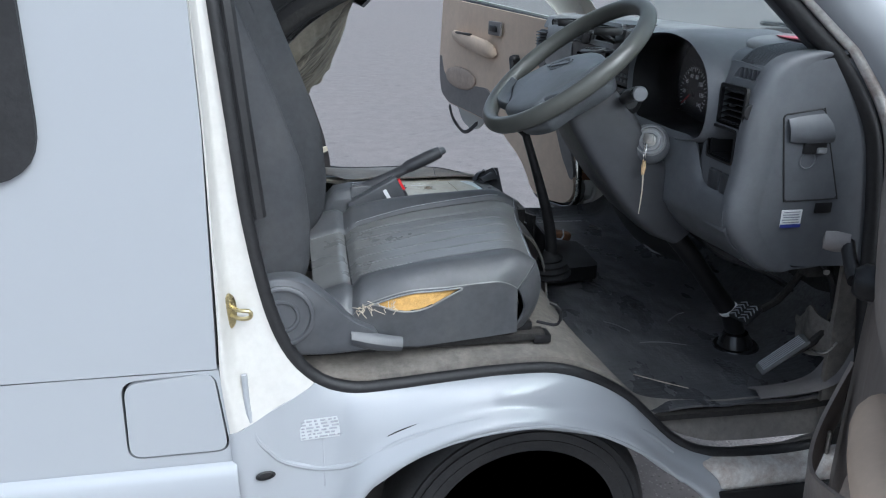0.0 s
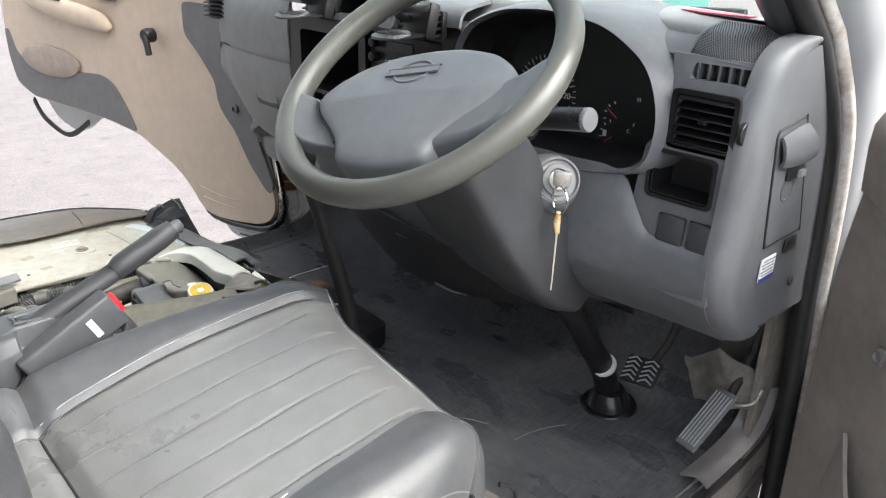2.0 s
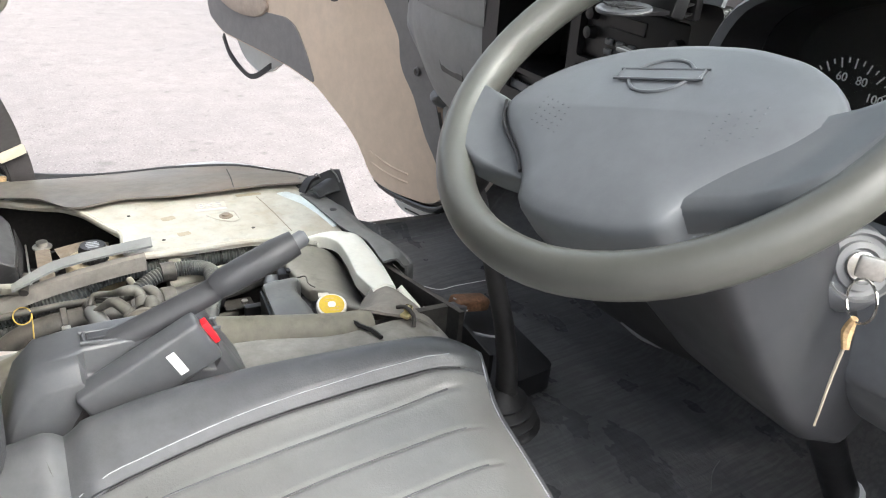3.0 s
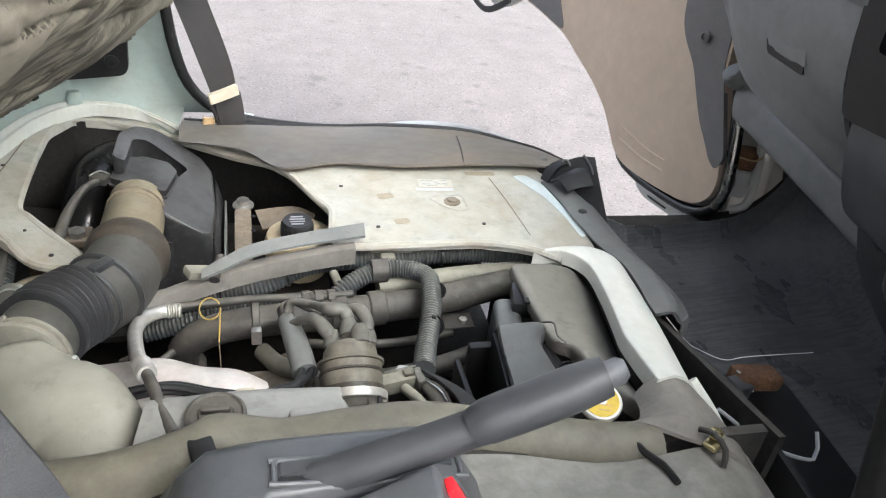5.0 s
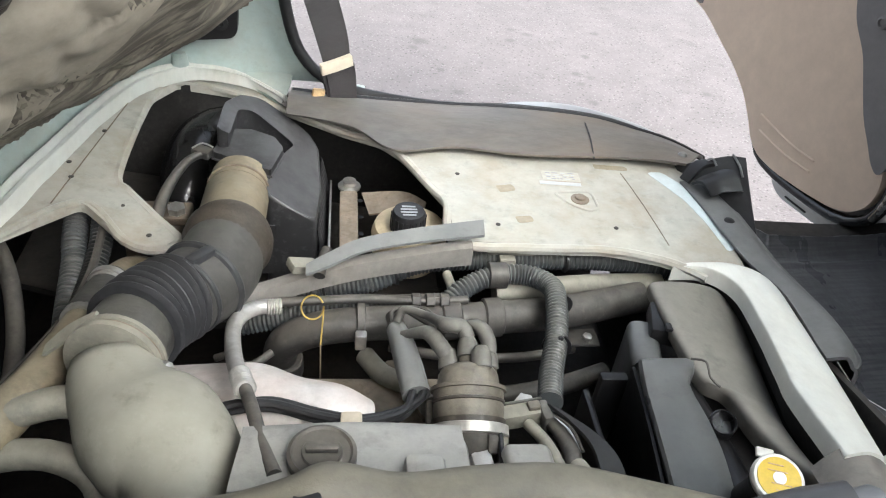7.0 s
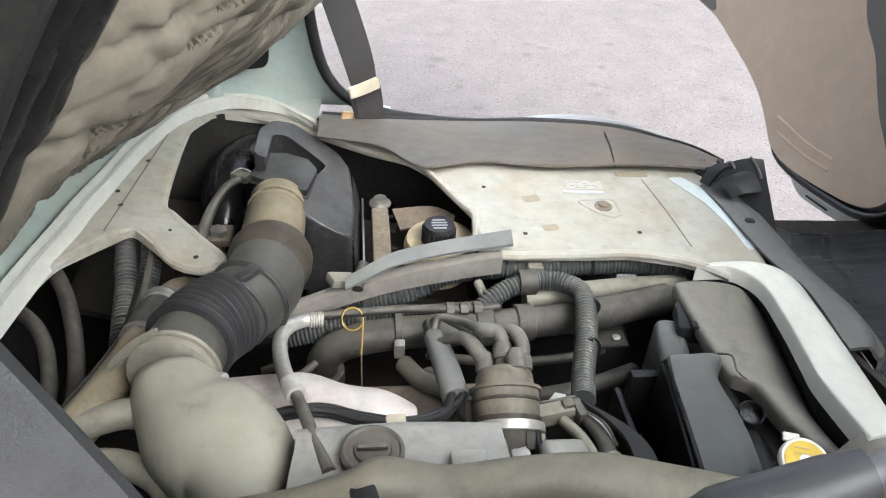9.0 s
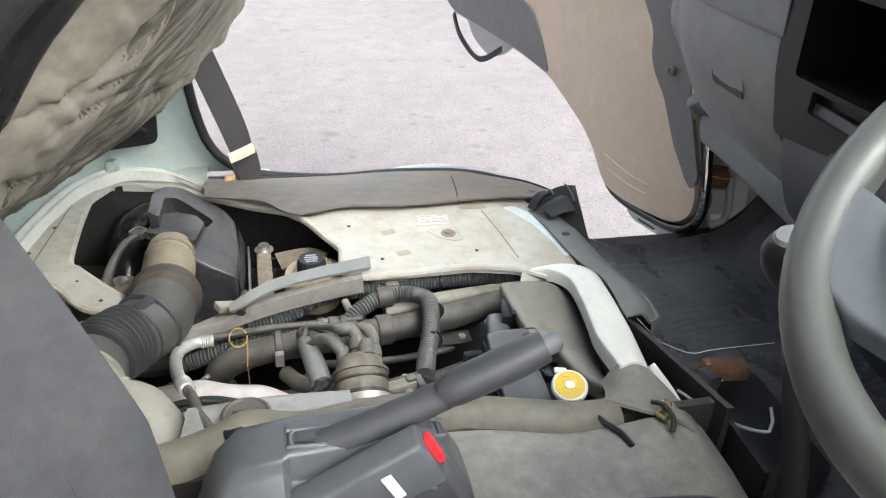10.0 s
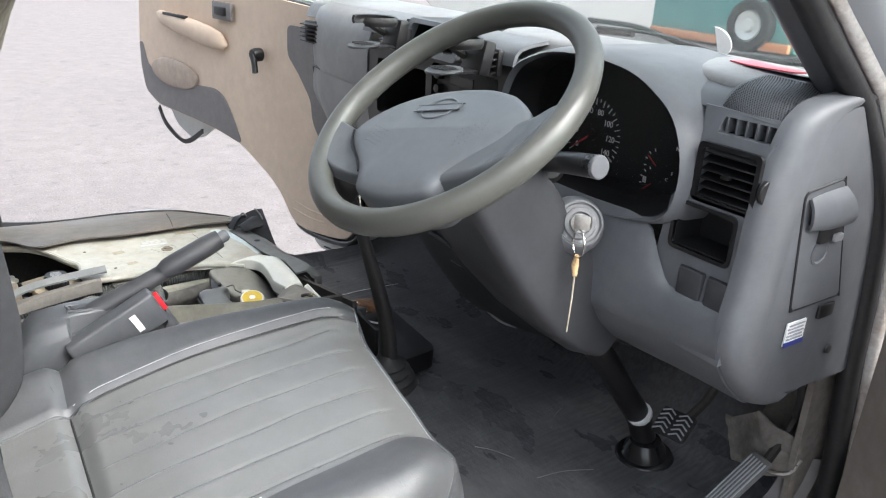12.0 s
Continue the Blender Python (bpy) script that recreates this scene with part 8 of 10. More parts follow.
part("bumper_peg", lathe(None, (-0.115, 2.748, 0.772), (0, 0, 1), [(0.013, 0), (0.012, 0.012), (0.009, 0.020), (0.001, 0.021)], 16), M_MINT, bay)
fl = [(-0.272, 2.04), (-0.262, 2.15), (-0.250, 2.26), (-0.240, 2.33), (-0.230, 2.40), (-0.216, 2.475), (-0.197, 2.573), (-0.163, 2.688), (-0.104, 2.746), (-0.02, 2.734), (0.035, 2.690), (0.060, 2.665)]
flz = [0.792, 0.789, 0.785, 0.782, 0.780, 0.777, 0.774, 0.768, 0.765, 0.763, 0.760, 0.756]
part("rear_lip", loft(None, [[(x - 0.016, y + 0.010, z - 0.006) for (x, y), z in zip(fl, flz)], [(x - 0.008, y + 0.005, z + 0.006) for (x, y), z in zip(fl, flz)], [(x - 0.002, y + 0.002, z - 0.002) for (x, y), z in zip(fl, flz)], [(x + 0.005, y - 0.003, z + 0.004) for (x, y), z in zip(fl, flz)], [(x + 0.012, y - 0.007, z - 0.014) for (x, y), z in zip(fl, flz)]], 60, 0.003), M_LIP, bay, "pale folded rim flange")
side_y = lambda x, y, d: y + d if x < -0.15 else 2.759
part("mint_wall", loft(None, [[(x - 0.014, min(2.759, y + 0.010), z - 0.010) for (x, y), z in zip(fl, flz)], [(x - 0.030 if x < -0.12 else x, side_y(x, y, 0.012), z + 0.016) for (x, y), z in zip(fl, flz)], [(x - 0.045 if x < -0.12 else x, side_y(x, y, 0.014), z + 0.10) for (x, y), z in zip(fl, flz)], [(x - 0.06 if x < -0.12 else x - 0.05, side_y(x, y, 0.016), 1.10) for (x, y), z in zip(fl, flz)]], 50, 0.004), M_MINT, bay, "mint green painted inner wall")
part("hinge_bolt", lathe(None, (-0.175, 2.72, 0.79), (0, 0, 1), [(0.014, 0), (0.014, 0.004), (0.008, 0.005), (0.008, 0.014), (0.001, 0.015)], 8), M_DARK, bay)

# sill strip on the far side
strip_a = [(0.06, 2.665, 0.775), (0.17, 2.672, 0.764), (0.30, 2.675, 0.760), (0.41, 2.675, 0.760), (0.535, 2.675, 0.752), (0.617, 2.675, 0.734), (0.69, 2.675, 0.714), (0.755, 2.675, 0.685)]
strip_b = [(0.056, 2.619, 0.762), (0.15, 2.588, 0.762), (0.21, 2.535, 0.757), (0.30, 2.55, 0.757), (0.40, 2.537, 0.757), (0.51, 2.540, 0.757), (0.59, 2.537, 0.758), (0.655, 2.53, 0.756)]
single("sill_strip", loft(None, [[(x, y + 0.035, z - 0.012) for x, y, z in strip_a], strip_a, [((a[0] + b[0]) / 2, (a[1] + b[1]) / 2, (a[2] + b[2]) / 2 + 0.008 + 0.003 * math.sin(9 * a[0] + 1)) for a, b in zip(strip_a, strip_b)], strip_b], 60, 0.004), M_STRIP, "dusty dark plastic sill strip beside the engine bay", "sill strip")
single("strip_edge", tube(None, [(x + 0.002, y + 0.004, z + 0.001) for x, y, z in strip_a], 0.0055, 8, 0.02), M_BLACKRUB, "black rubber edge along the sill strip", "edge strip")
single("strip_fold", tube(None, [(0.519, 2.640, 0.7625), (0.514, 2.588, 0.7635), (0.507, 2.536, 0.759)], 0.0012, 6, 0.006), M_BLACKRUB, "dark fold line across the sill strip", "fold")
bflap = thing("black_rubber_flap", (0.68, 2.48, 0.74), "torn black rubber flap at the front corner of the bay", "rubber flap")
part("flap", loft(None, [[(0.640, 2.545, 0.748), (0.668, 2.520, 0.772), (0.694, 2.505, 0.790), (0.716, 2.494, 0.794)], [(0.652, 2.520, 0.735), (0.676, 2.492, 0.755), (0.700, 2.470, 0.765), (0.714, 2.455, 0.770)], [(0.664, 2.485, 0.728), (0.684, 2.452, 0.735), (0.700, 2.430, 0.742), (0.712, 2.415, 0.745)], [(0.672, 2.44, 0.722), (0.690, 2.412, 0.722), (0.702, 2.395, 0.722), (0.712, 2.378, 0.722)]], 20, 0.003), M_BLACKRUB, bflap)
part("flap_fold", loft(None, [[(0.640, 2.478, 0.756), (0.660, 2.488, 0.762), (0.684, 2.484, 0.778)], [(0.646, 2.462, 0.768), (0.668, 2.470, 0.772), (0.694, 2.468, 0.784)], [(0.654, 2.444, 0.758), (0.676, 2.450, 0.762), (0.700, 2.446, 0.768)]], 14, 0.004), M_BLACKPL, bflap, "folded rubber ridge")
part("flap_fold", loft(None, [[(0.632, 2.500, 0.752), (0.648, 2.508, 0.772), (0.664, 2.506, 0.778)], [(0.640, 2.486, 0.752), (0.656, 2.492, 0.774), (0.672, 2.492, 0.780)]], 12, 0.006), M_BLACKPL, bflap, "folded rubber ridge")
part("flap_clip", tube(None, [(0.662, 2.500, 0.785), (0.668, 2.498, 0.790), (0.672, 2.488, 0.784)], 0.0018, 6, 0.005), M_PADGREY, bflap)
part("flap_clip", tube(None, [(0.698, 2.500, 0.797), (0.704, 2.482, 0.788), (0.706, 2.468, 0.778)], 0.0018, 6, 0.005), M_PADGREY, bflap)
cp = thing("corner_pad", (0.68, 2.32, 0.74), "grey plastic corner pad beside the engine bay lip", "pad")
pa = [(0.632, 2.50, 0.748), (0.640, 2.44, 0.750), (0.645, 2.37, 0.752), (0.652, 2.30, 0.754), (0.662, 2.24, 0.762), (0.652, 2.18, 0.774), (0.638, 2.125, 0.786), (0.634, 2.098, 0.790)]
pq = [(0.690, 2.505, 0.738), (0.697, 2.445, 0.740), (0.700, 2.375, 0.742), (0.702, 2.312, 0.744), (0.710, 2.245, 0.748), (0.715, 2.187, 0.752), (0.704, 2.128, 0.760), (0.676, 2.096, 0.774)]
part("pad", loft(None, [pa, [(a[0] * 0.45 + b[0] * 0.55, a[1] * 0.45 + b[1] * 0.55, max(a[2], b[2]) + 0.002) for a, b in zip(pa, pq)], [(a[0] * 0.12 + b[0] * 0.88, a[1] * 0.12 + b[1] * 0.88, b[2] + 0.003) for a, b in zip(pa, pq)], pq, [(x + 0.001, y - 0.004, z - 0.020) for x, y, z in pq], [(x - 0.004, y - 0.004, z - 0.10) for x, y, z in pq]], 40, 0.004), M_PADGREY, cp, angle=60)
part("pad_button", lathe(None, (0.664, 2.395, 0.751), (0, 0, 1), [(0.008, 0), (0.007, 0.003), (0.001, 0.004)], 12), M_BLACKPL, cp)
fb = thing("front_duct", (0.70, 2.0, 0.62), "open cavity ahead of the engine bay, shaded by black sheets, with cables", "duct")
# Two black sheets paint the darkness of the open cavity.
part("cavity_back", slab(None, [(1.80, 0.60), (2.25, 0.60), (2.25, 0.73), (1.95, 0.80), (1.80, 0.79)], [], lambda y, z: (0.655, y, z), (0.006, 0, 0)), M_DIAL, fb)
part("cavity_shade_sheet", slab(None, rounded([(0.66, 1.86), (0.85, 1.885), (0.86, 2.09), (0.70, 2.13)], 0.02, 3), [], lambda x, y: (x, y, 0.664), (0, 0, -0.04)), M_DIAL, fb)
part("rusty_block", block(None, (0.792, 2.070, 0.694), (0.074, 0.034, 0.024), 0.007, 3, euler(0, 12, 6)), M_RUSTY, fb, "rusty brown block")
part("block_bracket", block(None, (0.752, 2.052, 0.686), (0.030, 0.028, 0.044), 0.004, 2, euler(0, 15, 20)), M_DKPL, fb)
part("bracket_edge", tube(None, [(0.757, 2.068, 0.712), (0.768, 2.058, 0.706), (0.774, 2.046, 0.694)], 0.0014, 6, 0.004), M_LABEL, fb)
part("thread", tube(None, [(0.655, 2.104, 0.778), (0.690, 2.0965, 0.742), (0.704, 2.085, 0.737), (0.727, 2.064, 0.737), (0.764, 2.066, 0.737), (0.86, 2.066, 0.735)], 0.0006, 6, 0.006), M_LABEL, fb, "loose white thread")
part("cable", tube(None, [(0.62, 1.93, 0.80), (0.68, 1.91, 0.76), (0.74, 1.90, 0.74), (0.75, 1.92, 0.76)], 0.0022, 6, 0.01), M_PRINT, fb)
lt = thing("lid_latch", (0.55, 1.845, 0.84), "small brass and steel lid latch on the tunnel cover", "latch")
part("latch_base", block(None, (0.548, 1.845, 0.852), (0.016, 0.014, 0.006), 0.003, 2, euler(0, 0, 30)), M_BRASS, lt)
part("latch_hook", tube(None, [(0.540, 1.858, 0.858), (0.546, 1.846, 0.864), (0.551, 1.832, 0.858), (0.548, 1.824, 0.846)], 0.0028, 8, 0.006), M_DARK, lt)
part("latch_pin", lathe(None, (0.552, 1.85, 0.857), (0, 0, 1), [(0.0065, 0), (0.0065, 0.004), (0.001, 0.005)], 12), M_BRASS, lt)

# ---- seat belt on the far pillar ----
bl = thing("seat_belt", (0.115, 2.66, 0.76), "black passenger seat belt webbing with a cream tag", "seat belt")
b0 = [(0.132, 2.665, 0.765), (0.128, 2.645, 0.83), (0.116, 2.637, 0.89), (0.075, 2.635, 1.02), (0.0, 2.64, 1.25), (-0.10, 2.66, 1.55)]
b_w = (0.011, 0.017, 0.021, 0.021, 0.021, 0.021)
part("webbing", loft(None, [[(x - w, y - 0.010, z - 0.004) for (x, y, z), w in zip(b0, b_w)], b0, [(x + w, y + 0.010, z + 0.004) for (x, y, z), w in zip(b0, b_w)]], 30, 0.0025), M_BELT, bl)
part("tag", loft(None, [[(0.105, 2.628, 0.826), (0.126, 2.636, 0.831), (0.148, 2.647, 0.836)], [(0.103, 2.626, 0.842), (0.123, 2.633, 0.847), (0.145, 2.645, 0.852)]], 8, -0.008), M_CREAM, bl, "cream belt tag")
part("belt_fold", loft(None, [[(0.118, 2.652, 0.765), (0.138, 2.66, 0.758), (0.160, 2.67, 0.765)], [(0.112, 2.640, 0.80), (0.132, 2.650, 0.80), (0.157, 2.662, 0.805)], [(0.106, 2.634, 0.822), (0.129, 2.645, 0.826), (0.153, 2.658, 0.832)]], 8, 0.010), M_BELT, bl)
part("anchor", block(None, (0.100, 2.650, 0.776), (0.020, 0.008, 0.030), 0.003, 2, euler(0, 12, 20)), M_CORD, bl, "tan anchor tab")


# ---- intake ----
def clamp_ring(parent, c, axis, r, label="steel hose clamp"):
    k = part("hose_clamp", lathe(None, V(c) - V(axis).normalized() * 0.005, axis, [(r, 0), (r + 0.002, 0.0005), (r + 0.002, 0.0095), (r, 0.010)], 24), M_STEEL, parent, label)
    u, w, d = axes_of(axis)
    return k


ac = thing("air_cleaner", (0.05, 2.48, 0.64), "dusty black plastic air cleaner housing", "air cleaner")
box_top = lambda x: 0.755 - 0.62 * (x - 0.04)      # the housing leans towards the front
arm_o = rounded([(-0.028, 2.505), (-0.027, 2.580), (-0.010, 2.628), (0.016, 2.652), (0.050, 2.646), (0.088, 2.634), (0.104, 2.606), (0.111, 2.50), (0.106, 2.416), (0.074, 2.414), (0.039, 2.420), (0.044, 2.470), (0.056, 2.530), (0.071, 2.578), (0.040, 2.592), (0.009, 2.604), (-0.010, 2.584), (-0.013, 2.505)], 0.010, 3)
bm = bmesh.new()
skin(bm, [[V((x + g * (0.045 - x), y + g * (2.53 - y), box_top(x) * f + 0.60 * (1 - f) + dz)) for x, y in arm_o] for g, f, dz in ((-0.02, 0.0, 0), (0.0, 0.80, 0), (0.0, 0.965, 0), (0.006, 0.99, 0), (0.022, 1.0, 0.001), (0.04, 1.0, 0.0005))])
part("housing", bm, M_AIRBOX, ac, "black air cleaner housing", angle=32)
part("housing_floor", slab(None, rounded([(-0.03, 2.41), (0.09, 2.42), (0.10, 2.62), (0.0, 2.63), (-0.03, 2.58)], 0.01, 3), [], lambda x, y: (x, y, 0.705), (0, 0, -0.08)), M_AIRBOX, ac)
for k in range(13):
    y = 2.424 + 0.0145 * k
    part("housing_rib", loft(None, [[(0.108, y, 0.705), (0.111, y - 0.002, 0.66), (0.112, y - 0.004, 0.60)], [(0.110, y + 0.002, 0.700), (0.120, y, 0.655), (0.121, y - 0.002, 0.60)], [(0.108, y + 0.005, 0.690), (0.112, y + 0.004, 0.655), (0.113, y + 0.002, 0.60)]], 6, 0.0015), M_AIRBOX, ac)
lidp = rounded([(-0.023, 2.556), (0.010, 2.560), (0.045, 2.540), (0.059, 2.511), (0.046, 2.452), (-0.033, 2.494)], 0.006, 3)
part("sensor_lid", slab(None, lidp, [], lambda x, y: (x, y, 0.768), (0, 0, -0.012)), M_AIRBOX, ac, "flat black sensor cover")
part("lid_rim", tube(None, [(x, y, 0.757) for x, y in lidp] + [(lidp[0][0], lidp[0][1], 0.757)], 0.0022, 6, 0.01), M_AIRBOX, ac)
part("body_neck", block(None, (0.012, 2.505, 0.735), (0.066, 0.075, 0.04), 0.006), M_AIRBOX, ac)
sb = part("support_bracket", block(None, (0.150, 2.475, 0.672), (0.026, 0.15, 0.012), 0.003), M_BROWN, ac, "brown steel bracket")
part("bracket_bolt", lathe(None, (0.151, 2.565, 0.674), (0, 0, 1), [(0.017, 0), (0.017, 0.003), (0.010, 0.005), (0.010, 0.012), (0.001, 0.013)], 16), M_STEEL, sb)
part("bracket_rail", block(None, (0.1235, 2.47, 0.665), (0.003, 0.20, 0.035), 0.001, 1), M_STEEL, ac)

sn = thing("intake_snorkel", (-0.07, 2.63, 0.62), "black curved air intake snorkel", "air duct")
part("snorkel_body", tube(None, [(0.0, 2.69, 0.690), (-0.035, 2.705, 0.690), (-0.068, 2.690, 0.686), (-0.088, 2.645, 0.676), (-0.092, 2.59, 0.645), (-0.088, 2.55, 0.58)], [0.028, 0.034, 0.037, 0.038, 0.038, 0.036], 24, 0.010), M_SNORKEL, sn)
part("snorkel_collar", lathe(None, (-0.005, 2.692, 0.690), (1.0, -0.35, 0), [(0.029, -0.006), (0.034, -0.004), (0.034, 0.008), (0.029, 0.010)], 24), M_BLACKPL, sn)
part("snorkel_tab", block(None, (-0.035, 2.60, 0.70), (0.012, 0.02, 0.02), 0.002), M_AIRBOX, sn)
mf = thing("intake_duct", (-0.02, 2.30, 0.66), "dusty ribbed rubber intake duct with a metal flow sensor body", "air duct")
part("sensor_body", lathe(None, (0.006, 2.468, 0.743), (-0.01, -1, 0.02), [(0.034, 0), (0.038, 0.003), (0.038, 0.040), (0.040, 0.043), (0.0405, 0.105), (0.043, 0.112), (0.043, 0.14)], 36), M_SENSOR, mf, "beige metal flow sensor tube")
for dd in (0.028, 0.0425):
    part("sensor_ring", lathe(None, V((0.006, 2.468, 0.743)) + V((-0.01, -1, 0.02)).normalized() * dd, (-0.01, -1, 0.02), [(0.038, 0), (0.0403, 0.0008), (0.0403, 0.0022), (0.038, 0.003)], 36), M_BROWN, mf)
part("rubber_collar", lathe(None, (0.008, 2.345, 0.747), (-0.05, -1, 0.04), [(0.041, 0), (0.048, 0.004), (0.0515, 0.014), (0.0520, 0.028), (0.0490, 0.036), (0.0470, 0.040), (0.046, 0.058)], 40), M_COLLAR, mf, "brown dusty rubber collar")
part("elbow", tube(None, [(0.005, 2.300, 0.749), (0.002, 2.275, 0.751), (-0.004, 2.250, 0.754), (-0.015, 2.226, 0.759), (-0.028, 2.205, 0.765)], [0.0465, 0.0480, 0.0470, 0.0455, 0.0440], 32, 0.005), M_ELBOW, mf, "dusty grey rubber elbow")
cuff_ax = V((-0.40, -0.91, 0.10))
for c_, r_ in (((-0.010, 2.236, 0.757), 0.0445), ((-0.028, 2.207, 0.764), 0.0425)):
    part("cuff_ring", lathe(None, V(c_) - cuff_ax * 0.003, cuff_ax, [(r_, -0.004), (r_ + 0.005, -0.002), (r_ + 0.0062, 0.001), (r_ + 0.005, 0.004), (r_, 0.006)], 40), M_BELLOWS, mf, "thick rubber cuff ring")
part("cuff_bridge", block(None, (-0.006, 2.222, 0.805), (0.014, 0.036, 0.010), 0.003, 2, euler(-10, 0, -30)), M_BELLOWS, mf)
part("bellows", tube(None, [(-0.028, 2.205, 0.765), (-0.040, 2.186, 0.770), (-0.051, 2.165, 0.774), (-0.058, 2.143, 0.777)], 0.0385, 44, 0.0012, rib=0.0098, pitch=0.0094), M_BELLOWS, mf, "ribbed black rubber bellows", angle=30)
part("bellows_neck", tube(None, [(-0.056, 2.148, 0.776), (-0.060, 2.128, 0.778), (-0.062, 2.104, 0.778)], [0.0405, 0.0410, 0.0400], 32, 0.004), M_ELBOW, mf, "dusty rubber neck")
ring_ax = V((-0.20, -0.97, 0.14))
part("duct_band", lathe(None, (-0.0615, 2.110, 0.778), ring_ax, [(0.0400, 0), (0.0445, 0.0015), (0.0445, 0.006), (0.0420, 0.007), (0.0420, 0.011), (0.0450, 0.012), (0.0450, 0.019), (0.041, 0.020)], 44), M_DUSTPL, mf, "dusty plastic band")
part("band_gap", lathe(None, (-0.0615, 2.109, 0.778), ring_ax, [(0.0418, 0.0065), (0.0427, 0.0068), (0.0427, 0.0112), (0.0418, 0.0115)], 44), M_BROWN, mf)
sc_ = part("band_screw", lathe(None, (-0.020, 2.078, 0.792), (0.9, -0.4, 0.2), [(0.007, 0), (0.007, 0.009), (0.0045, 0.011), (0.001, 0.011)], 12), M_STEEL, mf)
part("screw_lug", block(None, (-0.024, 2.074, 0.788), (0.018, 0.010, 0.010), 0.002, 2, euler(0, 10, -25)), M_DUSTPL, sc_)
part("band_tab", loft(None, [[(-0.124, 2.112, 0.785), (-0.104, 2.120, 0.802), (-0.078, 2.122, 0.817)], [(-0.126, 2.104, 0.779), (-0.102, 2.108, 0.796), (-0.078, 2.108, 0.814)]], 10, 0.004), M_DUSTPL, mf, "pointed band tab")
el = thing("intake_resonator", (0.0, 2.0, 0.70), "dust-coated grey moulded intake chamber", "air chamber")
part("chamber", tube(None, [(-0.062, 2.094, 0.777), (-0.058, 2.078, 0.773), (-0.047, 2.060, 0.767), (-0.032, 2.040, 0.763), (-0.010, 2.018, 0.763), (0.008, 1.995, 0.762), (0.016, 1.965, 0.758), (0.018, 1.93, 0.748), (0.018, 1.89, 0.735)], [0.0395, 0.0480, 0.0570, 0.0600, 0.0530, 0.0440, 0.0400, 0.0390, 0.0380], 40, 0.006), M_CHAMBER, el, "dust-coated chamber", angle=80)
part("chamber_port", tube(None, [(-0.080, 2.062, 0.765), (-0.105, 2.062, 0.766), (-0.125, 2.056, 0.765), (-0.150, 2.047, 0.762), (-0.19, 2.03, 0.755)], [0.0160, 0.0145, 0.0135, 0.0140, 0.0140], 16, 0.008), M_DUSTPL, el)
part("vent_pipe", tube(None, [(-0.20, 2.02, 0.73), (-0.13, 2.025, 0.742), (-0.09, 2.018, 0.742), (-0.062, 2.0, 0.735), (-0.05, 1.97, 0.715)], 0.0135, 14, 0.01), M_DUSTPL, el)

# ---- hoses and pipes ----
def hose(name, label, pts, r, material, category="hose", **kw):
    return single(name, tube(None, pts, r, kw.pop("seg", 14), kw.pop("step", 0.008), **kw), material, label, category, angle=kw.pop("angle", 40) if "angle" in kw else 40)


lh = thing("coolant_hose", (-0.12, 2.2, 0.70), "dusty coolant hose with a steel clamp", "hose")
part("hose_body", tube(None, [(-0.075, 2.33, 0.69), (-0.103, 2.322, 0.705), (-0.116, 2.279, 0.722), (-0.119, 2.209, 0.74), (-0.127, 2.141, 0.75), (-0.14, 2.075, 0.757), (-0.165, 2.02, 0.755)], [0.016, 0.016, 0.017, 0.018, 0.019, 0.021, 0.022], 16, 0.008), M_SENSOR, lh)
clamp_ring(lh, (-0.117, 2.262, 0.727), (-0.05, -1, 0.2), 0.0185)
part("hose_cuff", tube(None, [(-0.116, 2.279, 0.722), (-0.118, 2.235, 0.733), (-0.1215, 2.192, 0.743)], [0.0195, 0.0210, 0.0215], 18, 0.008), M_ELBOW, lh, "grey rubber cuff")
clamp_ring(lh, (-0.1172, 2.268, 0.7255), (-0.05, -1, 0.2), 0.0205)
clamp_ring(lh, (-0.1215, 2.19, 0.743), (-0.08, -1, 0.15), 0.0195)
hose("wiring_sleeve", "grey corrugated wiring sleeve at the rear of the bay", [(-0.185, 2.40, 0.725), (-0.180, 2.36, 0.712), (-0.175, 2.332, 0.70), (-0.167, 2.265, 0.685), (-0.16, 2.20, 0.66)], 0.0125, M_CORR, rib=0.0024, pitch=0.0056)
hose("wiring_sleeve", "grey corrugated wiring sleeve beside the coolant hose", [(-0.150, 2.385, 0.73), (-0.148, 2.355, 0.715), (-0.150, 2.315, 0.70), (-0.148, 2.243, 0.70)], 0.0115, M_CORR, rib=0.0022, pitch=0.0054)
hose("cable_loom", "thin dusty cable running along the rear of the bay", [(-0.145, 2.37, 0.735), (-0.142, 2.30, 0.725), (-0.14, 2.22, 0.735), (-0.15, 2.15, 0.745), (-0.17, 2.08, 0.75)], 0.005, M_HOSE, seg=8)
hose("heater_hose", "dusty black hose in the rear corner of the bay", [(-0.30, 2.40, 0.72), (-0.25, 2.33, 0.70), (-0.22, 2.25, 0.67), (-0.20, 2.15, 0.65)], 0.010, M_HOSE)
hose("heater_hose", "dusty black hose under the rear rim", [(-0.32, 2.30, 0.72), (-0.26, 2.26, 0.70), (-0.23, 2.19, 0.68), (-0.22, 2.10, 0.66)], 0.009, M_HOSE)
wl = thing("sensor_lead", (-0.07, 2.45, 0.68), "dusty sensor lead with plug beside the air cleaner", "wiring")
part("lead", tube(None, [(-0.046, 2.492, 0.764), (-0.062, 2.478, 0.762), (-0.080, 2.440, 0.748), (-0.090, 2.395, 0.728), (-0.094, 2.355, 0.700)], [0.005, 0.006, 0.0075, 0.008, 0.008], 12, 0.008), M_HOSE, wl)
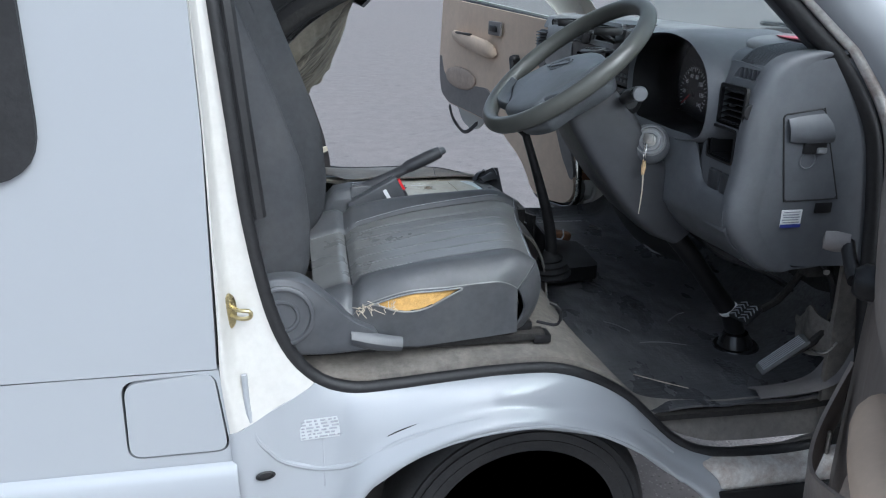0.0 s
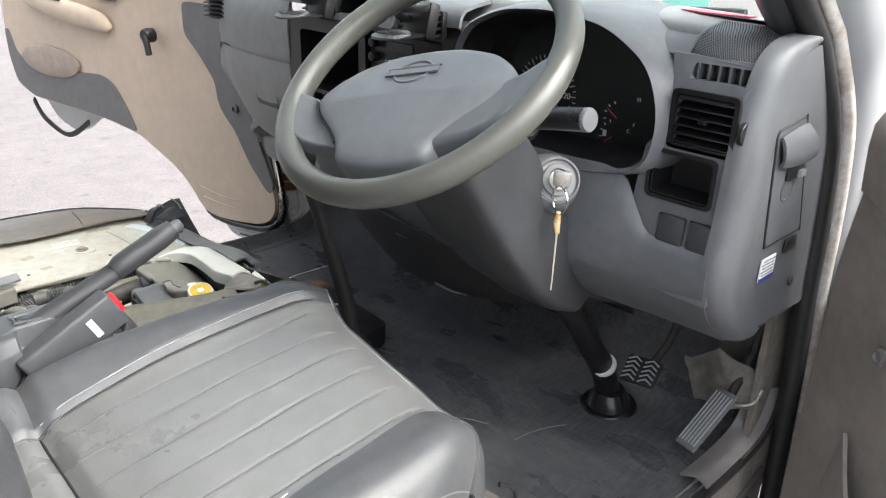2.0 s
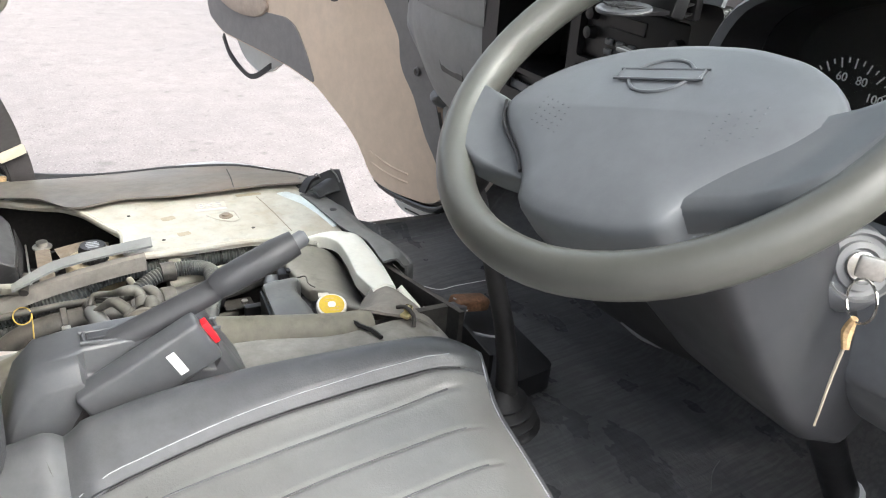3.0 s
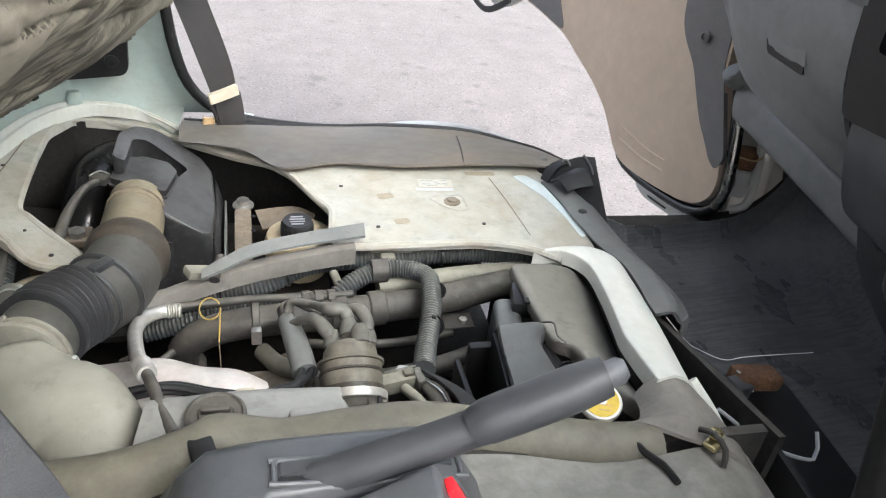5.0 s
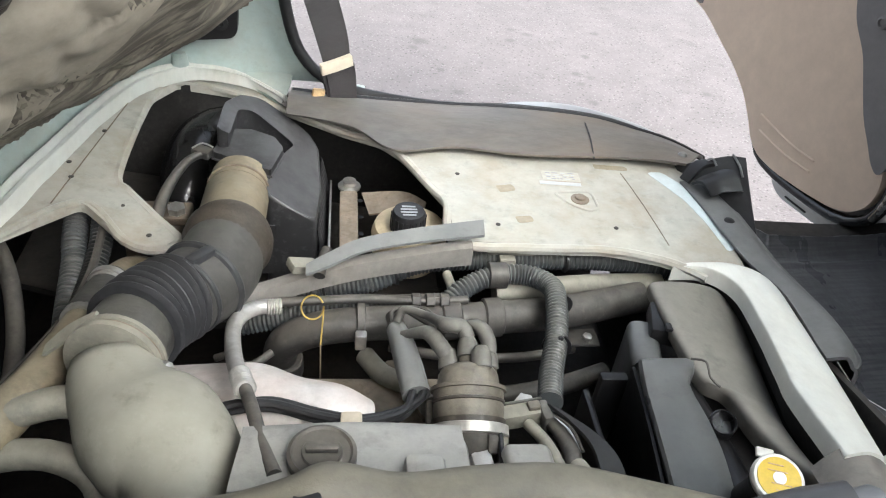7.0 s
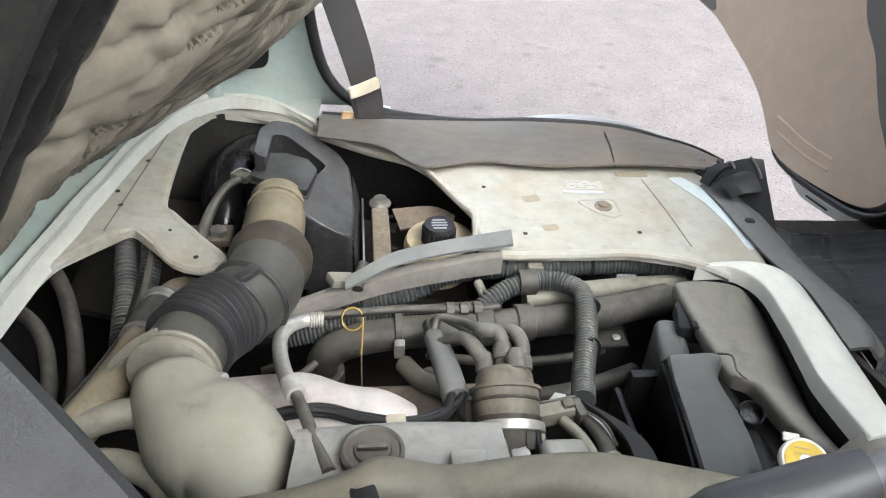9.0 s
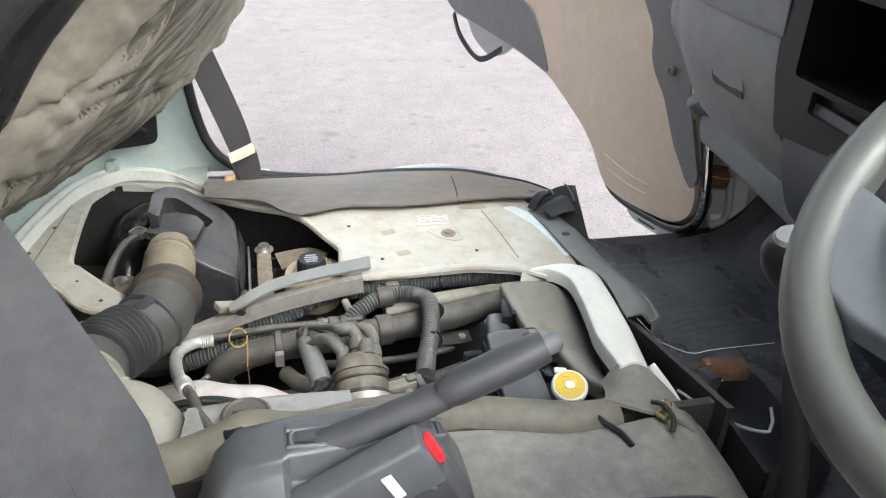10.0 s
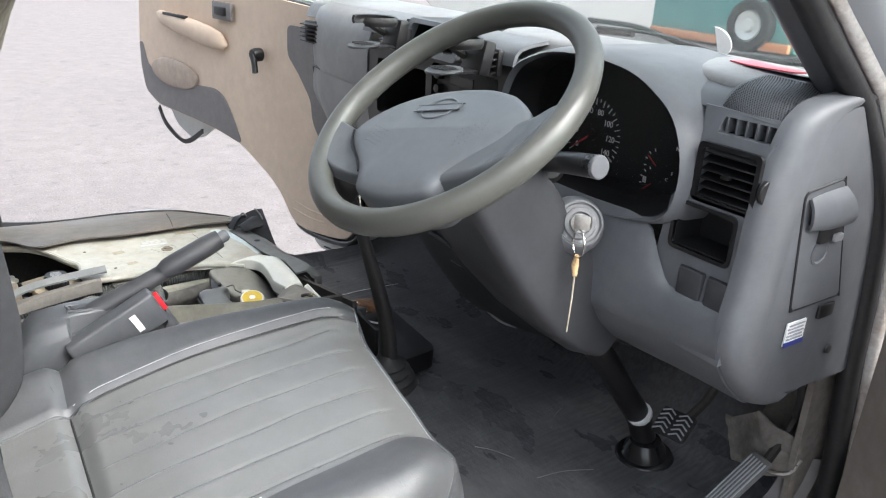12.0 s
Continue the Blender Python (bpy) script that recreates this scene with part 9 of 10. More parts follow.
part("plug", block(None, (-0.046, 2.498, 0.764), (0.026, 0.018, 0.012), 0.003, 2, euler(0, 0, -25)), M_HOSE, wl)
part("plug_clip", tube(None, [(-0.058, 2.492, 0.773), (-0.046, 2.504, 0.774), (-0.032, 2.498, 0.772)], 0.0012, 6, 0.004), M_STEEL, wl)
mb = thing("engine_mount", (-0.11, 2.42, 0.64), "dusty steel mount beside the air cleaner", "bracket")
part("mount_body", block(None, (-0.105, 2.432, 0.665), (0.07, 0.05, 0.05), 0.01, 3), M_BROWN, mb)
part("mount_top", block(None, (-0.10, 2.445, 0.70), (0.085, 0.04, 0.012), 0.003), M_BROWN, mb)
part("mount_bolt", lathe(None, (-0.075, 2.44, 0.705), (0, 0, 1), [(0.012, 0), (0.012, 0.010), (0.006, 0.013), (0.001, 0.013)], 6), M_STEEL, mb)

hose("wiring_sleeve", "long grey corrugated wiring sleeve along the rim", [(0.0, 2.30, 0.66), (0.06, 2.315, 0.672), (0.12, 2.315, 0.685), (0.18, 2.320, 0.695), (0.235, 2.340, 0.708), (0.304, 2.348, 0.71), (0.40, 2.352, 0.71), (0.498, 2.355, 0.708), (0.60, 2.345, 0.70)], 0.0115, M_CORR, rib=0.0022, pitch=0.0054)
hose("wiring_sleeve", "second corrugated wiring sleeve under the rim", [(0.02, 2.285, 0.65), (0.10, 2.29, 0.665), (0.20, 2.295, 0.675), (0.30, 2.31, 0.675)], 0.011, M_CORR, rib=0.0022, pitch=0.0054)
cl = thing("cable_clip", (0.352, 2.348, 0.70), "dusty steel clip holding the wiring sleeve", "clip")
part("clip_plate", block(None, (0.355, 2.352, 0.724), (0.062, 0.016, 0.005), 0.002), M_DUSTPL, cl)
part("clip_band", block(None, (0.348, 2.335, 0.712), (0.022, 0.014, 0.03), 0.004), M_DUSTPL, cl)
fh = thing("radiator_hose", (0.30, 2.26, 0.66), "fat dusty radiator hose across the engine", "hose")
part("hose_body", tube(None, [(0.075, 2.262, 0.58), (0.068, 2.262, 0.62), (0.078, 2.254, 0.655), (0.112, 2.250, 0.678), (0.164, 2.250, 0.688), (0.231, 2.252, 0.69), (0.329, 2.262, 0.69), (0.418, 2.275, 0.69), (0.525, 2.305, 0.69)], 0.0205, 18, 0.008), M_HOSE, fh)
part("end_cuff", lathe(None, (0.0735, 2.263, 0.595), (0, 0, 1), [(0.0215, 0), (0.0235, 0.002), (0.0235, 0.02), (0.0215, 0.022)], 20), M_HOSE, fh)
for x, y in ((0.270, 2.256), (0.322, 2.262)):
    part("rubber_band", lathe(None, (x, y, 0.690), (1, 0.08, 0), [(0.0215, -0.012), (0.0240, -0.010), (0.0240, 0.010), (0.0215, 0.012)], 22), M_HOSE, fh)
hose("water_pipe", "dusty pipe above the radiator hose", [(0.33, 2.302, 0.695), (0.40, 2.312, 0.697), (0.47, 2.322, 0.696), (0.56, 2.335, 0.69)], 0.0135, M_DUSTPL)
hose("fuel_pipe", "thin dusty metal fuel pipe", [(0.066, 2.256, 0.714), (0.12, 2.262, 0.713), (0.17, 2.266, 0.713), (0.24, 2.264, 0.712), (0.29, 2.268, 0.712)], 0.0055, M_HOSE, seg=10)
hose("fuel_pipe", "thin dusty metal pipe beside the hose", [(0.13, 2.274, 0.706), (0.20, 2.274, 0.708), (0.26, 2.276, 0.710)], 0.004, M_HOSE, seg=10)
pc = thing("pipe_clip", (0.163, 2.25, 0.68), "black clip hanging from the fuel pipe", "clip")
part("clip_band", lathe(None, (0.158, 2.252, 0.69), (1, 0, 0), [(0.0215, 0), (0.0235, 0.001), (0.0235, 0.009), (0.0215, 0.010)], 20), M_HOSE, pc)
part("clip_foot", block(None, (0.163, 2.222, 0.688), (0.013, 0.012, 0.022), 0.002), M_STEEL, pc)
al = thing("vacuum_pipe", (0.05, 2.1, 0.72), "bent aluminium pipe with a black hose end", "pipe")
part("alloy_bend", tube(None, [(0.073, 2.247, 0.716), (0.050, 2.243, 0.718), (0.034, 2.225, 0.724), (0.027, 2.197, 0.732), (0.031, 2.155, 0.745), (0.040, 2.11, 0.762), (0.050, 2.075, 0.778)], 0.0084, 16, 0.006), M_ALU, al, "dull aluminium bend")
part("alloy_ferrule", tube(None, [(0.046, 2.090, 0.7715), (0.055, 2.059, 0.785)], 0.0086, 16, 0.003, rib=0.0018, pitch=0.005), M_ALU, al)
part("pipe_tail", tube(None, [(0.055, 2.060, 0.785), (0.066, 2.022, 0.797), (0.076, 1.985, 0.806), (0.089, 1.948, 0.813)], 0.0060, 14, 0.008), M_HOSE, al, "dusty black hose end")
part("alloy_thread", tube(None, [(0.056, 2.2445, 0.717), (0.072, 2.247, 0.716)], 0.0085, 14, 0.002, rib=0.0014, pitch=0.003), M_ALU, al)
ld = thing("ignition_leads", (0.14, 2.07, 0.72), "black ignition leads bundled across the engine", "wiring")
for k, (dx, dz) in enumerate(((0, 0), (0.006, 0.006), (-0.004, 0.008))):
    part("lead", tube(None, [(0.215 + dx, 2.105, 0.735 + dz), (0.212 + dx, 2.088, 0.735 + dz), (0.197, 2.068 + dx * 0.5, 0.737 + dz), (0.16, 2.054 + dx * 0.5, 0.742 + dz), (0.117, 2.058 + dx * 0.5, 0.747 + dz), (0.076, 2.067 + dx * 0.5, 0.752 + dz), (0.037, 2.058, 0.757 + dz), (0.01, 2.04, 0.758)], 0.0042, 8, 0.008), M_BLACKRUB, ld)
part("boot", tube(None, [(0.199, 2.192, 0.735), (0.204, 2.165, 0.738), (0.210, 2.125, 0.738), (0.214, 2.096, 0.736)], [0.011, 0.0135, 0.0145, 0.0145], 16, 0.006), M_SHROUD, ld, "grey rubber sleeve")
part("boot_tip", tube(None, [(0.196, 2.215, 0.733), (0.199, 2.19, 0.735)], 0.008, 10, 0.006), M_HOSE, ld)
for dx in (-0.005, 0.005):
    part("lead", tube(None, [(0.201 + dx, 2.195, 0.737), (0.199 + dx, 2.210, 0.742), (0.210 + dx, 2.214, 0.746), (0.226 + dx, 2.198 + dx, 0.752), (0.240, 2.176 + dx, 0.756)], 0.0034, 8, 0.006), M_HOSE, ld)
ck = part("lead_clip", block(None, (0.149, 2.047, 0.752), (0.020, 0.018, 0.018), 0.003), M_CREAM, ld, "cream lead clip")
part("clip_screw", lathe(None, (0.149, 2.036, 0.756), (0, -0.8, 0.6), [(0.006, 0), (0.006, 0.004), (0.001, 0.005)], 10), M_BROWN, ck)
hose("wiring_sleeve", "curved corrugated sleeve over the engine", [(0.262, 2.27, 0.695), (0.284, 2.287, 0.71), (0.324, 2.302, 0.722), (0.367, 2.303, 0.724), (0.392, 2.278, 0.728), (0.390, 2.240, 0.732), (0.378, 2.185, 0.730), (0.360, 2.130, 0.732), (0.348, 2.085, 0.738)], 0.0112, M_CORR, rib=0.0022, pitch=0.0052)
single("sleeve_clip", lathe(None, (0.330, 2.303, 0.7225), (1, 0.05, 0), [(0.0145, -0.012), (0.0165, -0.011), (0.0165, 0.011), (0.0145, 0.012)], 20), M_HOSE, "dusty black sleeve clip", "clip")
hose("hose_branch", "dusty rubber hose joining the sleeve", [(0.262, 2.275, 0.70), (0.275, 2.29, 0.705), (0.270, 2.32, 0.71)], 0.006, M_DUSTPL)
dp = thing("dipstick", (0.10, 2.25, 0.60), "oil dipstick with a yellow ring handle", "dipstick")
dc = V((0.1075, 2.244, 0.718))
part("handle_ring", tube(None, [dc + V((0.0125 * math.cos(a), 0.013 * math.sin(a) * 0.8, 0.009 * math.sin(a))) for a in [0.4 + 2 * math.pi * k / 20 for k in range(20)]] + [dc + V((0.012, -0.012, -0.008)), dc + V((0.010, -0.030, -0.030))], 0.0010, 8, 0.003), M_DIP, dp, "yellow wire ring")
part("tube_body", tube(None, [(0.1175, 2.214, 0.688), (0.118, 2.212, 0.62), (0.118, 2.21, 0.52)], 0.0010, 6, 0.02), M_BROWN, dp)

# ---- distributor and engine block ----
ds = thing("distributor", (0.265, 2.06, 0.65), "grimy distributor with rubber lead boots", "distributor")
DA = V((0.03, 0.86, 0.51)).normalized()
d0 = V((0.262, 2.062, 0.738))
u_ = V((1, 0, 0))
u_ = (u_ - DA * u_.dot(DA)).normalized()
w_ = DA.cross(u_)
u_0 = lambda deg: u_ * math.cos(radians(deg)) + w_ * math.sin(radians(deg))
part("body", lathe(None, d0 - DA * 0.075, DA, [(0.024, 0), (0.026, 0.03), (0.0335, 0.040), (0.0345, 0.066), (0.036, 0.075)], 30), M_GRIME, ds, "oily black body")
part("cap", lathe(None, d0, DA, [(0.033, -0.002), (0.0345, 0.006), (0.0345, 0.014), (0.0335, 0.016), (0.0345, 0.018), (0.0345, 0.028), (0.031, 0.031), (0.0295, 0.044), (0.025, 0.051), (0.014, 0.055), (0.001, 0.056)], 36), M_CAPBROWN, ds, "dusty brown cap")
part("cap_seam", lathe(None, d0 + DA * 0.0155, DA, [(0.0342, 0), (0.0356, 0.0006), (0.0356, 0.0030), (0.0342, 0.0036)], 36), M_GRIME, ds)
part("cap_flange", lathe(None, d0 + DA * 0.027, DA, [(0.033, 0), (0.0372, 0.0006), (0.0372, 0.0040), (0.031, 0.0050)], 36), M_CAPBROWN, ds, "dusty cap flange")
part("body_gap", lathe(None, d0 - DA * 0.0045, DA, [(0.0335, 0), (0.0352, 0.0006), (0.0352, 0.0040), (0.0335, 0.0046)], 36), M_DIAL, ds)
for a in (-150, -120, -60, -30):
    o_ = u_0(a)
    part("body_lug", block(None, d0 - DA * 0.026 + o_ * 0.034, (0.010, 0.010, 0.018), 0.002, 2, DA.to_track_quat("Z", "Y").to_matrix()), M_CAPBROWN if a == -30 else M_GRIME, ds)
for a, r_, ln in ((0, 0.0, 0.026), (150, 0.020, 0.016), (60, 0.020, 0.014), (10, 0.021, 0.018), (-60, 0.020, 0.010)):
    out_ = u_ * math.cos(radians(a)) + w_ * math.sin(radians(a))
    q = d0 + DA * (0.042 if r_ else 0.048) + out_ * r_
    tw = part("tower", lathe(None, q, DA, [(0.0100, 0), (0.0088, ln * 0.6), (0.0088, ln)], 16), M_CAPBROWN, ds, "brown plastic tower")
    part("tower_boot", lathe(None, q + DA * (ln * 0.55), DA, [(0.0092, 0), (0.0108, 0.001), (0.0108, 0.010), (0.0095, 0.016), (0.0062, 0.022), (0.001, 0.0225)], 16), M_BOOT, tw, "dusty rubber boot")
centre = d0 + DA * 0.086
part("coil_lead", tube(None, [centre - DA * 0.004, centre + DA * 0.006 + V((-0.006, 0, 0.002)), centre + V((-0.022, 0.008, 0.006)), (0.228, 2.178, 0.768), (0.206, 2.196, 0.760), (0.199, 2.190, 0.748)], [0.0080, 0.0082, 0.0060, 0.0048, 0.0044, 0.0042], 12, 0.004), M_BOOT, ds, "dusty grey coil lead")
left_t = d0 + DA * 0.062 - u_ * 0.018 + w_ * 0.010
part("plug_lead", tube(None, [left_t, left_t + DA * 0.012 + V((-0.008, 0, 0.002)), left_t + V((-0.020, 0.030, 0.008)), (0.204, 2.170, 0.748)], [0.0085, 0.0085, 0.0060, 0.0045], 12, 0.004), M_BOOT, ds)
right_t = d0 + DA * 0.068 + u_ * 0.021
part("plug_lead", tube(None, [right_t, right_t + DA * 0.012, right_t + DA * 0.026 + V((-0.010, 0.006, -0.004)), right_t + V((-0.040, 0.045, -0.01))], [0.0080, 0.0080, 0.0055, 0.0045], 12, 0.004), M_BOOT, ds)
part("clamp_band", lathe(None, d0 - DA * 0.016, DA, [(0.0355, 0), (0.0385, 0.001), (0.0385, 0.010), (0.0355, 0.011)], 36), M_ALU, ds, "bright steel band")
for sx in (-1, 1):
    cb_ = d0 + DA * 0.010 + u_ * (sx * 0.0295) + w_ * 0.019
    sc2 = part("spring_clip", block(None, cb_, (0.020, 0.024, 0.010), 0.003, 2, DA.to_track_quat("Y", "Z").to_matrix()), M_CAPBROWN, ds, "dusty clip block")
    part("clip_wire", tube(None, [cb_ + DA * 0.010 + w_ * 0.004, cb_ - DA * 0.004 + w_ * 0.009, cb_ - DA * 0.018 + w_ * 0.004], 0.0014, 6, 0.004), M_STEEL, sc2)
part("shaft_arm", block(None, (0.266, 2.020, 0.742), (0.020, 0.050, 0.014), 0.004, 2, euler(-8, 0, 4)), M_ALU, ds, "bright steel timing arm")
part("shaft_knob", lathe(None, (0.270, 1.992, 0.742), (0.1, -0.6, 0.9), [(0.011, -0.02), (0.011, 0.006), (0.008, 0.010), (0.001, 0.011)], 18), M_ALU, ds)
part("pillar_clamp", block(None, (0.262, 2.030, 0.722), (0.024, 0.020, 0.050), 0.004, 2, euler(-20, 0, 0)), M_GRIME, ds, "oily clamp pillar")
part("timing_plate", block(None, (0.284, 2.012, 0.745), (0.006, 0.055, 0.024), 0.002, 1, euler(-6, 0, -6)), M_BLACKPL, ds)
part("plug_rib", block(None, (0.316, 2.0765, 0.7495), (0.040, 0.003, 0.003), 0.001, 1, euler(0, -4, 8)), M_BOOT, ds)
part("plug_latch", block(None, (0.326, 2.070, 0.7505), (0.012, 0.010, 0.005), 0.001, 1, euler(0, -4, 8)), M_CAPBROWN, ds)
for k_ in range(3):
    part("plug_wire", tube(None, [(0.342, 2.062 + 0.005 * k_, 0.740), (0.352 + 0.004 * k_, 2.046, 0.744), (0.360 + 0.003 * k_, 2.022, 0.740)], 0.0016, 6, 0.006), M_LABELGREY if k_ == 1 else M_HOSE, ds)
part("side_plug", block(None, (0.312, 2.070, 0.738), (0.044, 0.022, 0.020), 0.004, 2, euler(0, -4, 8)), M_DUSTPL, ds, "dusty plug")
part("plug_collar", block(None, (0.338, 2.066, 0.740), (0.010, 0.025, 0.022), 0.003, 2, euler(0, -4, 8)), M_BOOT, ds)
part("plug_lead", tube(None, [(0.340, 2.064, 0.738), (0.348, 2.040, 0.744), (0.350, 2.012, 0.752), (0.345, 1.985, 0.760)], [0.006, 0.0075, 0.0085, 0.0075], 12, 0.006), M_HOSE, ds)
part("plug_lead", tube(None, [(0.320, 2.058, 0.738), (0.330, 2.030, 0.746), (0.334, 2.000, 0.754), (0.334, 1.975, 0.762)], 0.006, 10, 0.006), M_DUSTPL, ds)
en = thing("engine", (0.17, 2.05, 0.45), "dusty grey engine with valve cover, oil cap and heat shield", "engine")
part("valve_cover", loft(None, [[(0.055, 1.93, 0.79), (0.15, 1.93, 0.79), (0.245, 1.93, 0.785)], [(0.055, 1.935, 0.812), (0.15, 1.935, 0.812), (0.242, 1.935, 0.806)], [(0.06, 1.98, 0.812), (0.15, 1.985, 0.810), (0.240, 1.985, 0.804)], [(0.06, 2.005, 0.800), (0.15, 2.012, 0.797), (0.240, 2.012, 0.792)], [(0.06, 2.012, 0.74), (0.15, 2.02, 0.735), (0.240, 2.02, 0.73)]], 24, 0.006), M_ENGINE, en, "grey valve cover")
part("cover_block", block(None, (0.15, 1.97, 0.70), (0.20, 0.09, 0.16), 0.01), M_ENGINE, en)
oc = part("oil_cap", lathe(None, (0.124, 1.962, 0.812), (0, 0, 1), [(0.027, 0), (0.027, 0.010), (0.024, 0.012), (0.022, 0.010), (0.016, 0.010), (0.015, 0.012), (0.001, 0.012)], 32), M_HOSE, en, "dusty black oil cap")
part("cap_grip", block(None, (0.124, 1.962, 0.826), (0.026, 0.006, 0.006), 0.002), M_HOSE, oc)
part("breather_block", block(None, (0.203, 1.946, 0.815), (0.032, 0.026, 0.02), 0.005), M_ENGINE, en)
part("side_block", block(None, (0.305, 1.985, 0.742), (0.046, 0.060, 0.050), 0.008, 3, euler(0, 6, 4)), M_ENGINE, en, "dusty pump casting")
part("heat_shield", loft(None, [[(-0.04, 2.165, 0.700), (0.02, 2.158, 0.712), (0.06, 2.148, 0.722), (0.10, 2.122, 0.730), (0.14, 2.112, 0.730), (0.168, 2.10, 0.722)], [(-0.04, 2.12, 0.722), (0.02, 2.115, 0.734), (0.06, 2.108, 0.742), (0.10, 2.095, 0.744), (0.14, 2.09, 0.742), (0.172, 2.085, 0.728)], [(-0.04, 2.07, 0.715), (0.02, 2.065, 0.728), (0.06, 2.065, 0.734), (0.10, 2.065, 0.738), (0.14, 2.066, 0.734), (0.168, 2.066, 0.715)], [(-0.04, 2.04, 0.67), (0.02, 2.04, 0.69), (0.06, 2.04, 0.70), (0.10, 2.045, 0.70), (0.14, 2.05, 0.70), (0.16, 2.055, 0.69)]], 30, 0.003), M_SHIELD, en, "pale embossed heat shield")
part("block_body", block(None, (0.13, 2.10, 0.52), (0.34, 0.22, 0.26), 0.02, 3), M_BROWN, en)
part("manifold", tube(None, [(-0.03, 2.15, 0.62), (0.05, 2.17, 0.63), (0.15, 2.17, 0.62), (0.25, 2.16, 0.60)], 0.03, 14, 0.02), M_BROWN, en)
part("intake_runner", tube(None, [(0.20, 2.22, 0.64), (0.22, 2.18, 0.66), (0.24, 2.13, 0.67)], 0.014, 12, 0.01), M_BROWN, en)
part("intake_runner", tube(None, [(0.17, 2.235, 0.65), (0.19, 2.20, 0.655), (0.225, 2.17, 0.665), (0.235, 2.12, 0.69)], 0.012, 12, 0.01), M_DUSTPL, en)
part("fan_belt_guard", lathe(None, (0.335, 2.03, 0.64), (1, 0, 0), [(0.055, 0), (0.055, 0.012), (0.04, 0.02), (0.001, 0.02)], 28), M_BLACKPL, en)
part("bolt_head", lathe(None, (0.325, 2.095, 0.72), (0, -0.3, 1), [(0.011, 0), (0.011, 0.010), (0.006, 0.012), (0.001, 0.012)], 6), M_STEEL, en)

# ---- reservoir, rubber strip, radiator ----
ps = thing("steering_fluid_reservoir", (0.232, 2.43, 0.65), "yellowed fluid reservoir with a ribbed black cap", "reservoir")
part("tank", lathe(None, (0.232, 2.432, 0.64), (0, 0, 1), [(0.040, 0), (0.050, 0.02), (0.052, 0.05), (0.048, 0.062), (0.034, 0.068), (0.022, 0.07)], 30), M_TANK, ps, "yellowed plastic tank")
cap = part("cap", lathe(None, (0.227, 2.415, 0.708), (0, 0, 1), [(0.021, 0), (0.0225, 0.002), (0.0225, 0.026), (0.0205, 0.030), (0.018, 0.0295), (0.001, 0.0295)], 28), M_BLACKRUB, ps, "black screw cap with moulded print")
for k in range(22):
    a = 2 * math.pi * k / 22
    part("cap_ridge", block(None, (0.227 + 0.0228 * math.cos(a), 2.415 + 0.0228 * math.sin(a), 0.721), (0.0022, 0.0022, 0.022), 0, 1, Matrix.Rotation(a, 3, "Z")), M_BLACKRUB, cap)
for k in range(4):
    part("print_bar", block(None, (0.227, 2.405 + 0.0065 * k, 0.738), (0.024 - 0.006 * abs(k - 1.5) * 0.7, 0.0022, 0.0012), 0, 1), M_PRINT, cap)
single("rubber_strip", loft(None, [[(0.10, 2.272, 0.755), (0.123, 2.285, 0.762), (0.162, 2.310, 0.766), (0.231, 2.337, 0.764), (0.316, 2.366, 0.758)], [(0.10, 2.258, 0.752), (0.125, 2.266, 0.758), (0.165, 2.290, 0.762), (0.231, 2.314, 0.760), (0.314, 2.336, 0.756)]], 20, 0.004), M_SHROUD, "dusty grey rubber strip lying on the bay rim", "rubber strip")
single("rim_brace", loft(None, [[(0.02, 2.262, 0.722), (0.136, 2.306, 0.735), (0.239, 2.330, 0.742), (0.30, 2.340, 0.744)], [(0.02, 2.250, 0.722), (0.136, 2.294, 0.735), (0.239, 2.318, 0.742), (0.30, 2.330, 0.744)], [(0.02, 2.248, 0.705), (0.136, 2.292, 0.715), (0.239, 2.316, 0.72), (0.30, 2.328, 0.72)]], 20, 0.003), M_TRIMGREY, "dusty steel brace along the bay rim", "brace")
cb = thing("coil_bracket", (0.09, 2.29, 0.70), "dusty plastic connector beside the bellows", "connector")
part("plate", block(None, (0.095, 2.285, 0.745), (0.035, 0.022, 0.012), 0.003, 2, euler(0, 20, 25)), M_DUSTPL, cb)
part("stem", tube(None, [(0.122, 2.31, 0.75), (0.116, 2.285, 0.745), (0.114, 2.272, 0.741)], 0.0070, 10, 0.008), M_HOSE, cb)
rad = thing("radiator", (0.50, 2.08, 0.45), "radiator with grey fan shroud, cover sheet and yellow cap", "radiator")
sl = [(0.503, 2.250, 0.760), (0.502, 2.205, 0.762), (0.502, 2.160, 0.765), (0.502, 2.118, 0.768), (0.505, 2.085, 0.770), (0.521, 2.066, 0.773), (0.523, 2.020, 0.781), (0.525, 1.975, 0.794), (0.536, 1.925, 0.812)]
sr = [(0.606, 2.262, 0.742), (0.620, 2.225, 0.728), (0.610, 2.17, 0.730), (0.598, 2.12, 0.738), (0.586, 2.07, 0.748), (0.572, 2.02, 0.764), (0.560, 1.97, 0.785), (0.552, 1.935, 0.803), (0.545, 1.905, 0.820)]
part("cover_sheet", loft(None, [[(x - 0.001, y + 0.002, z - 0.02) for x, y, z in sl], sl] + [[(a[0] + (b[0] - a[0]) * k, a[1] + (b[1] - a[1]) * k, a[2] + (b[2] - a[2]) * k + h) for a, b in zip(sl, sr)] for k, h in ((0.35, 0.005), (0.65, 0.004), (0.88, -0.002), (1.08, -0.016))], 40, 0.003), M_SHEET, rad, "bent grey rubber cover sheet", angle=70)
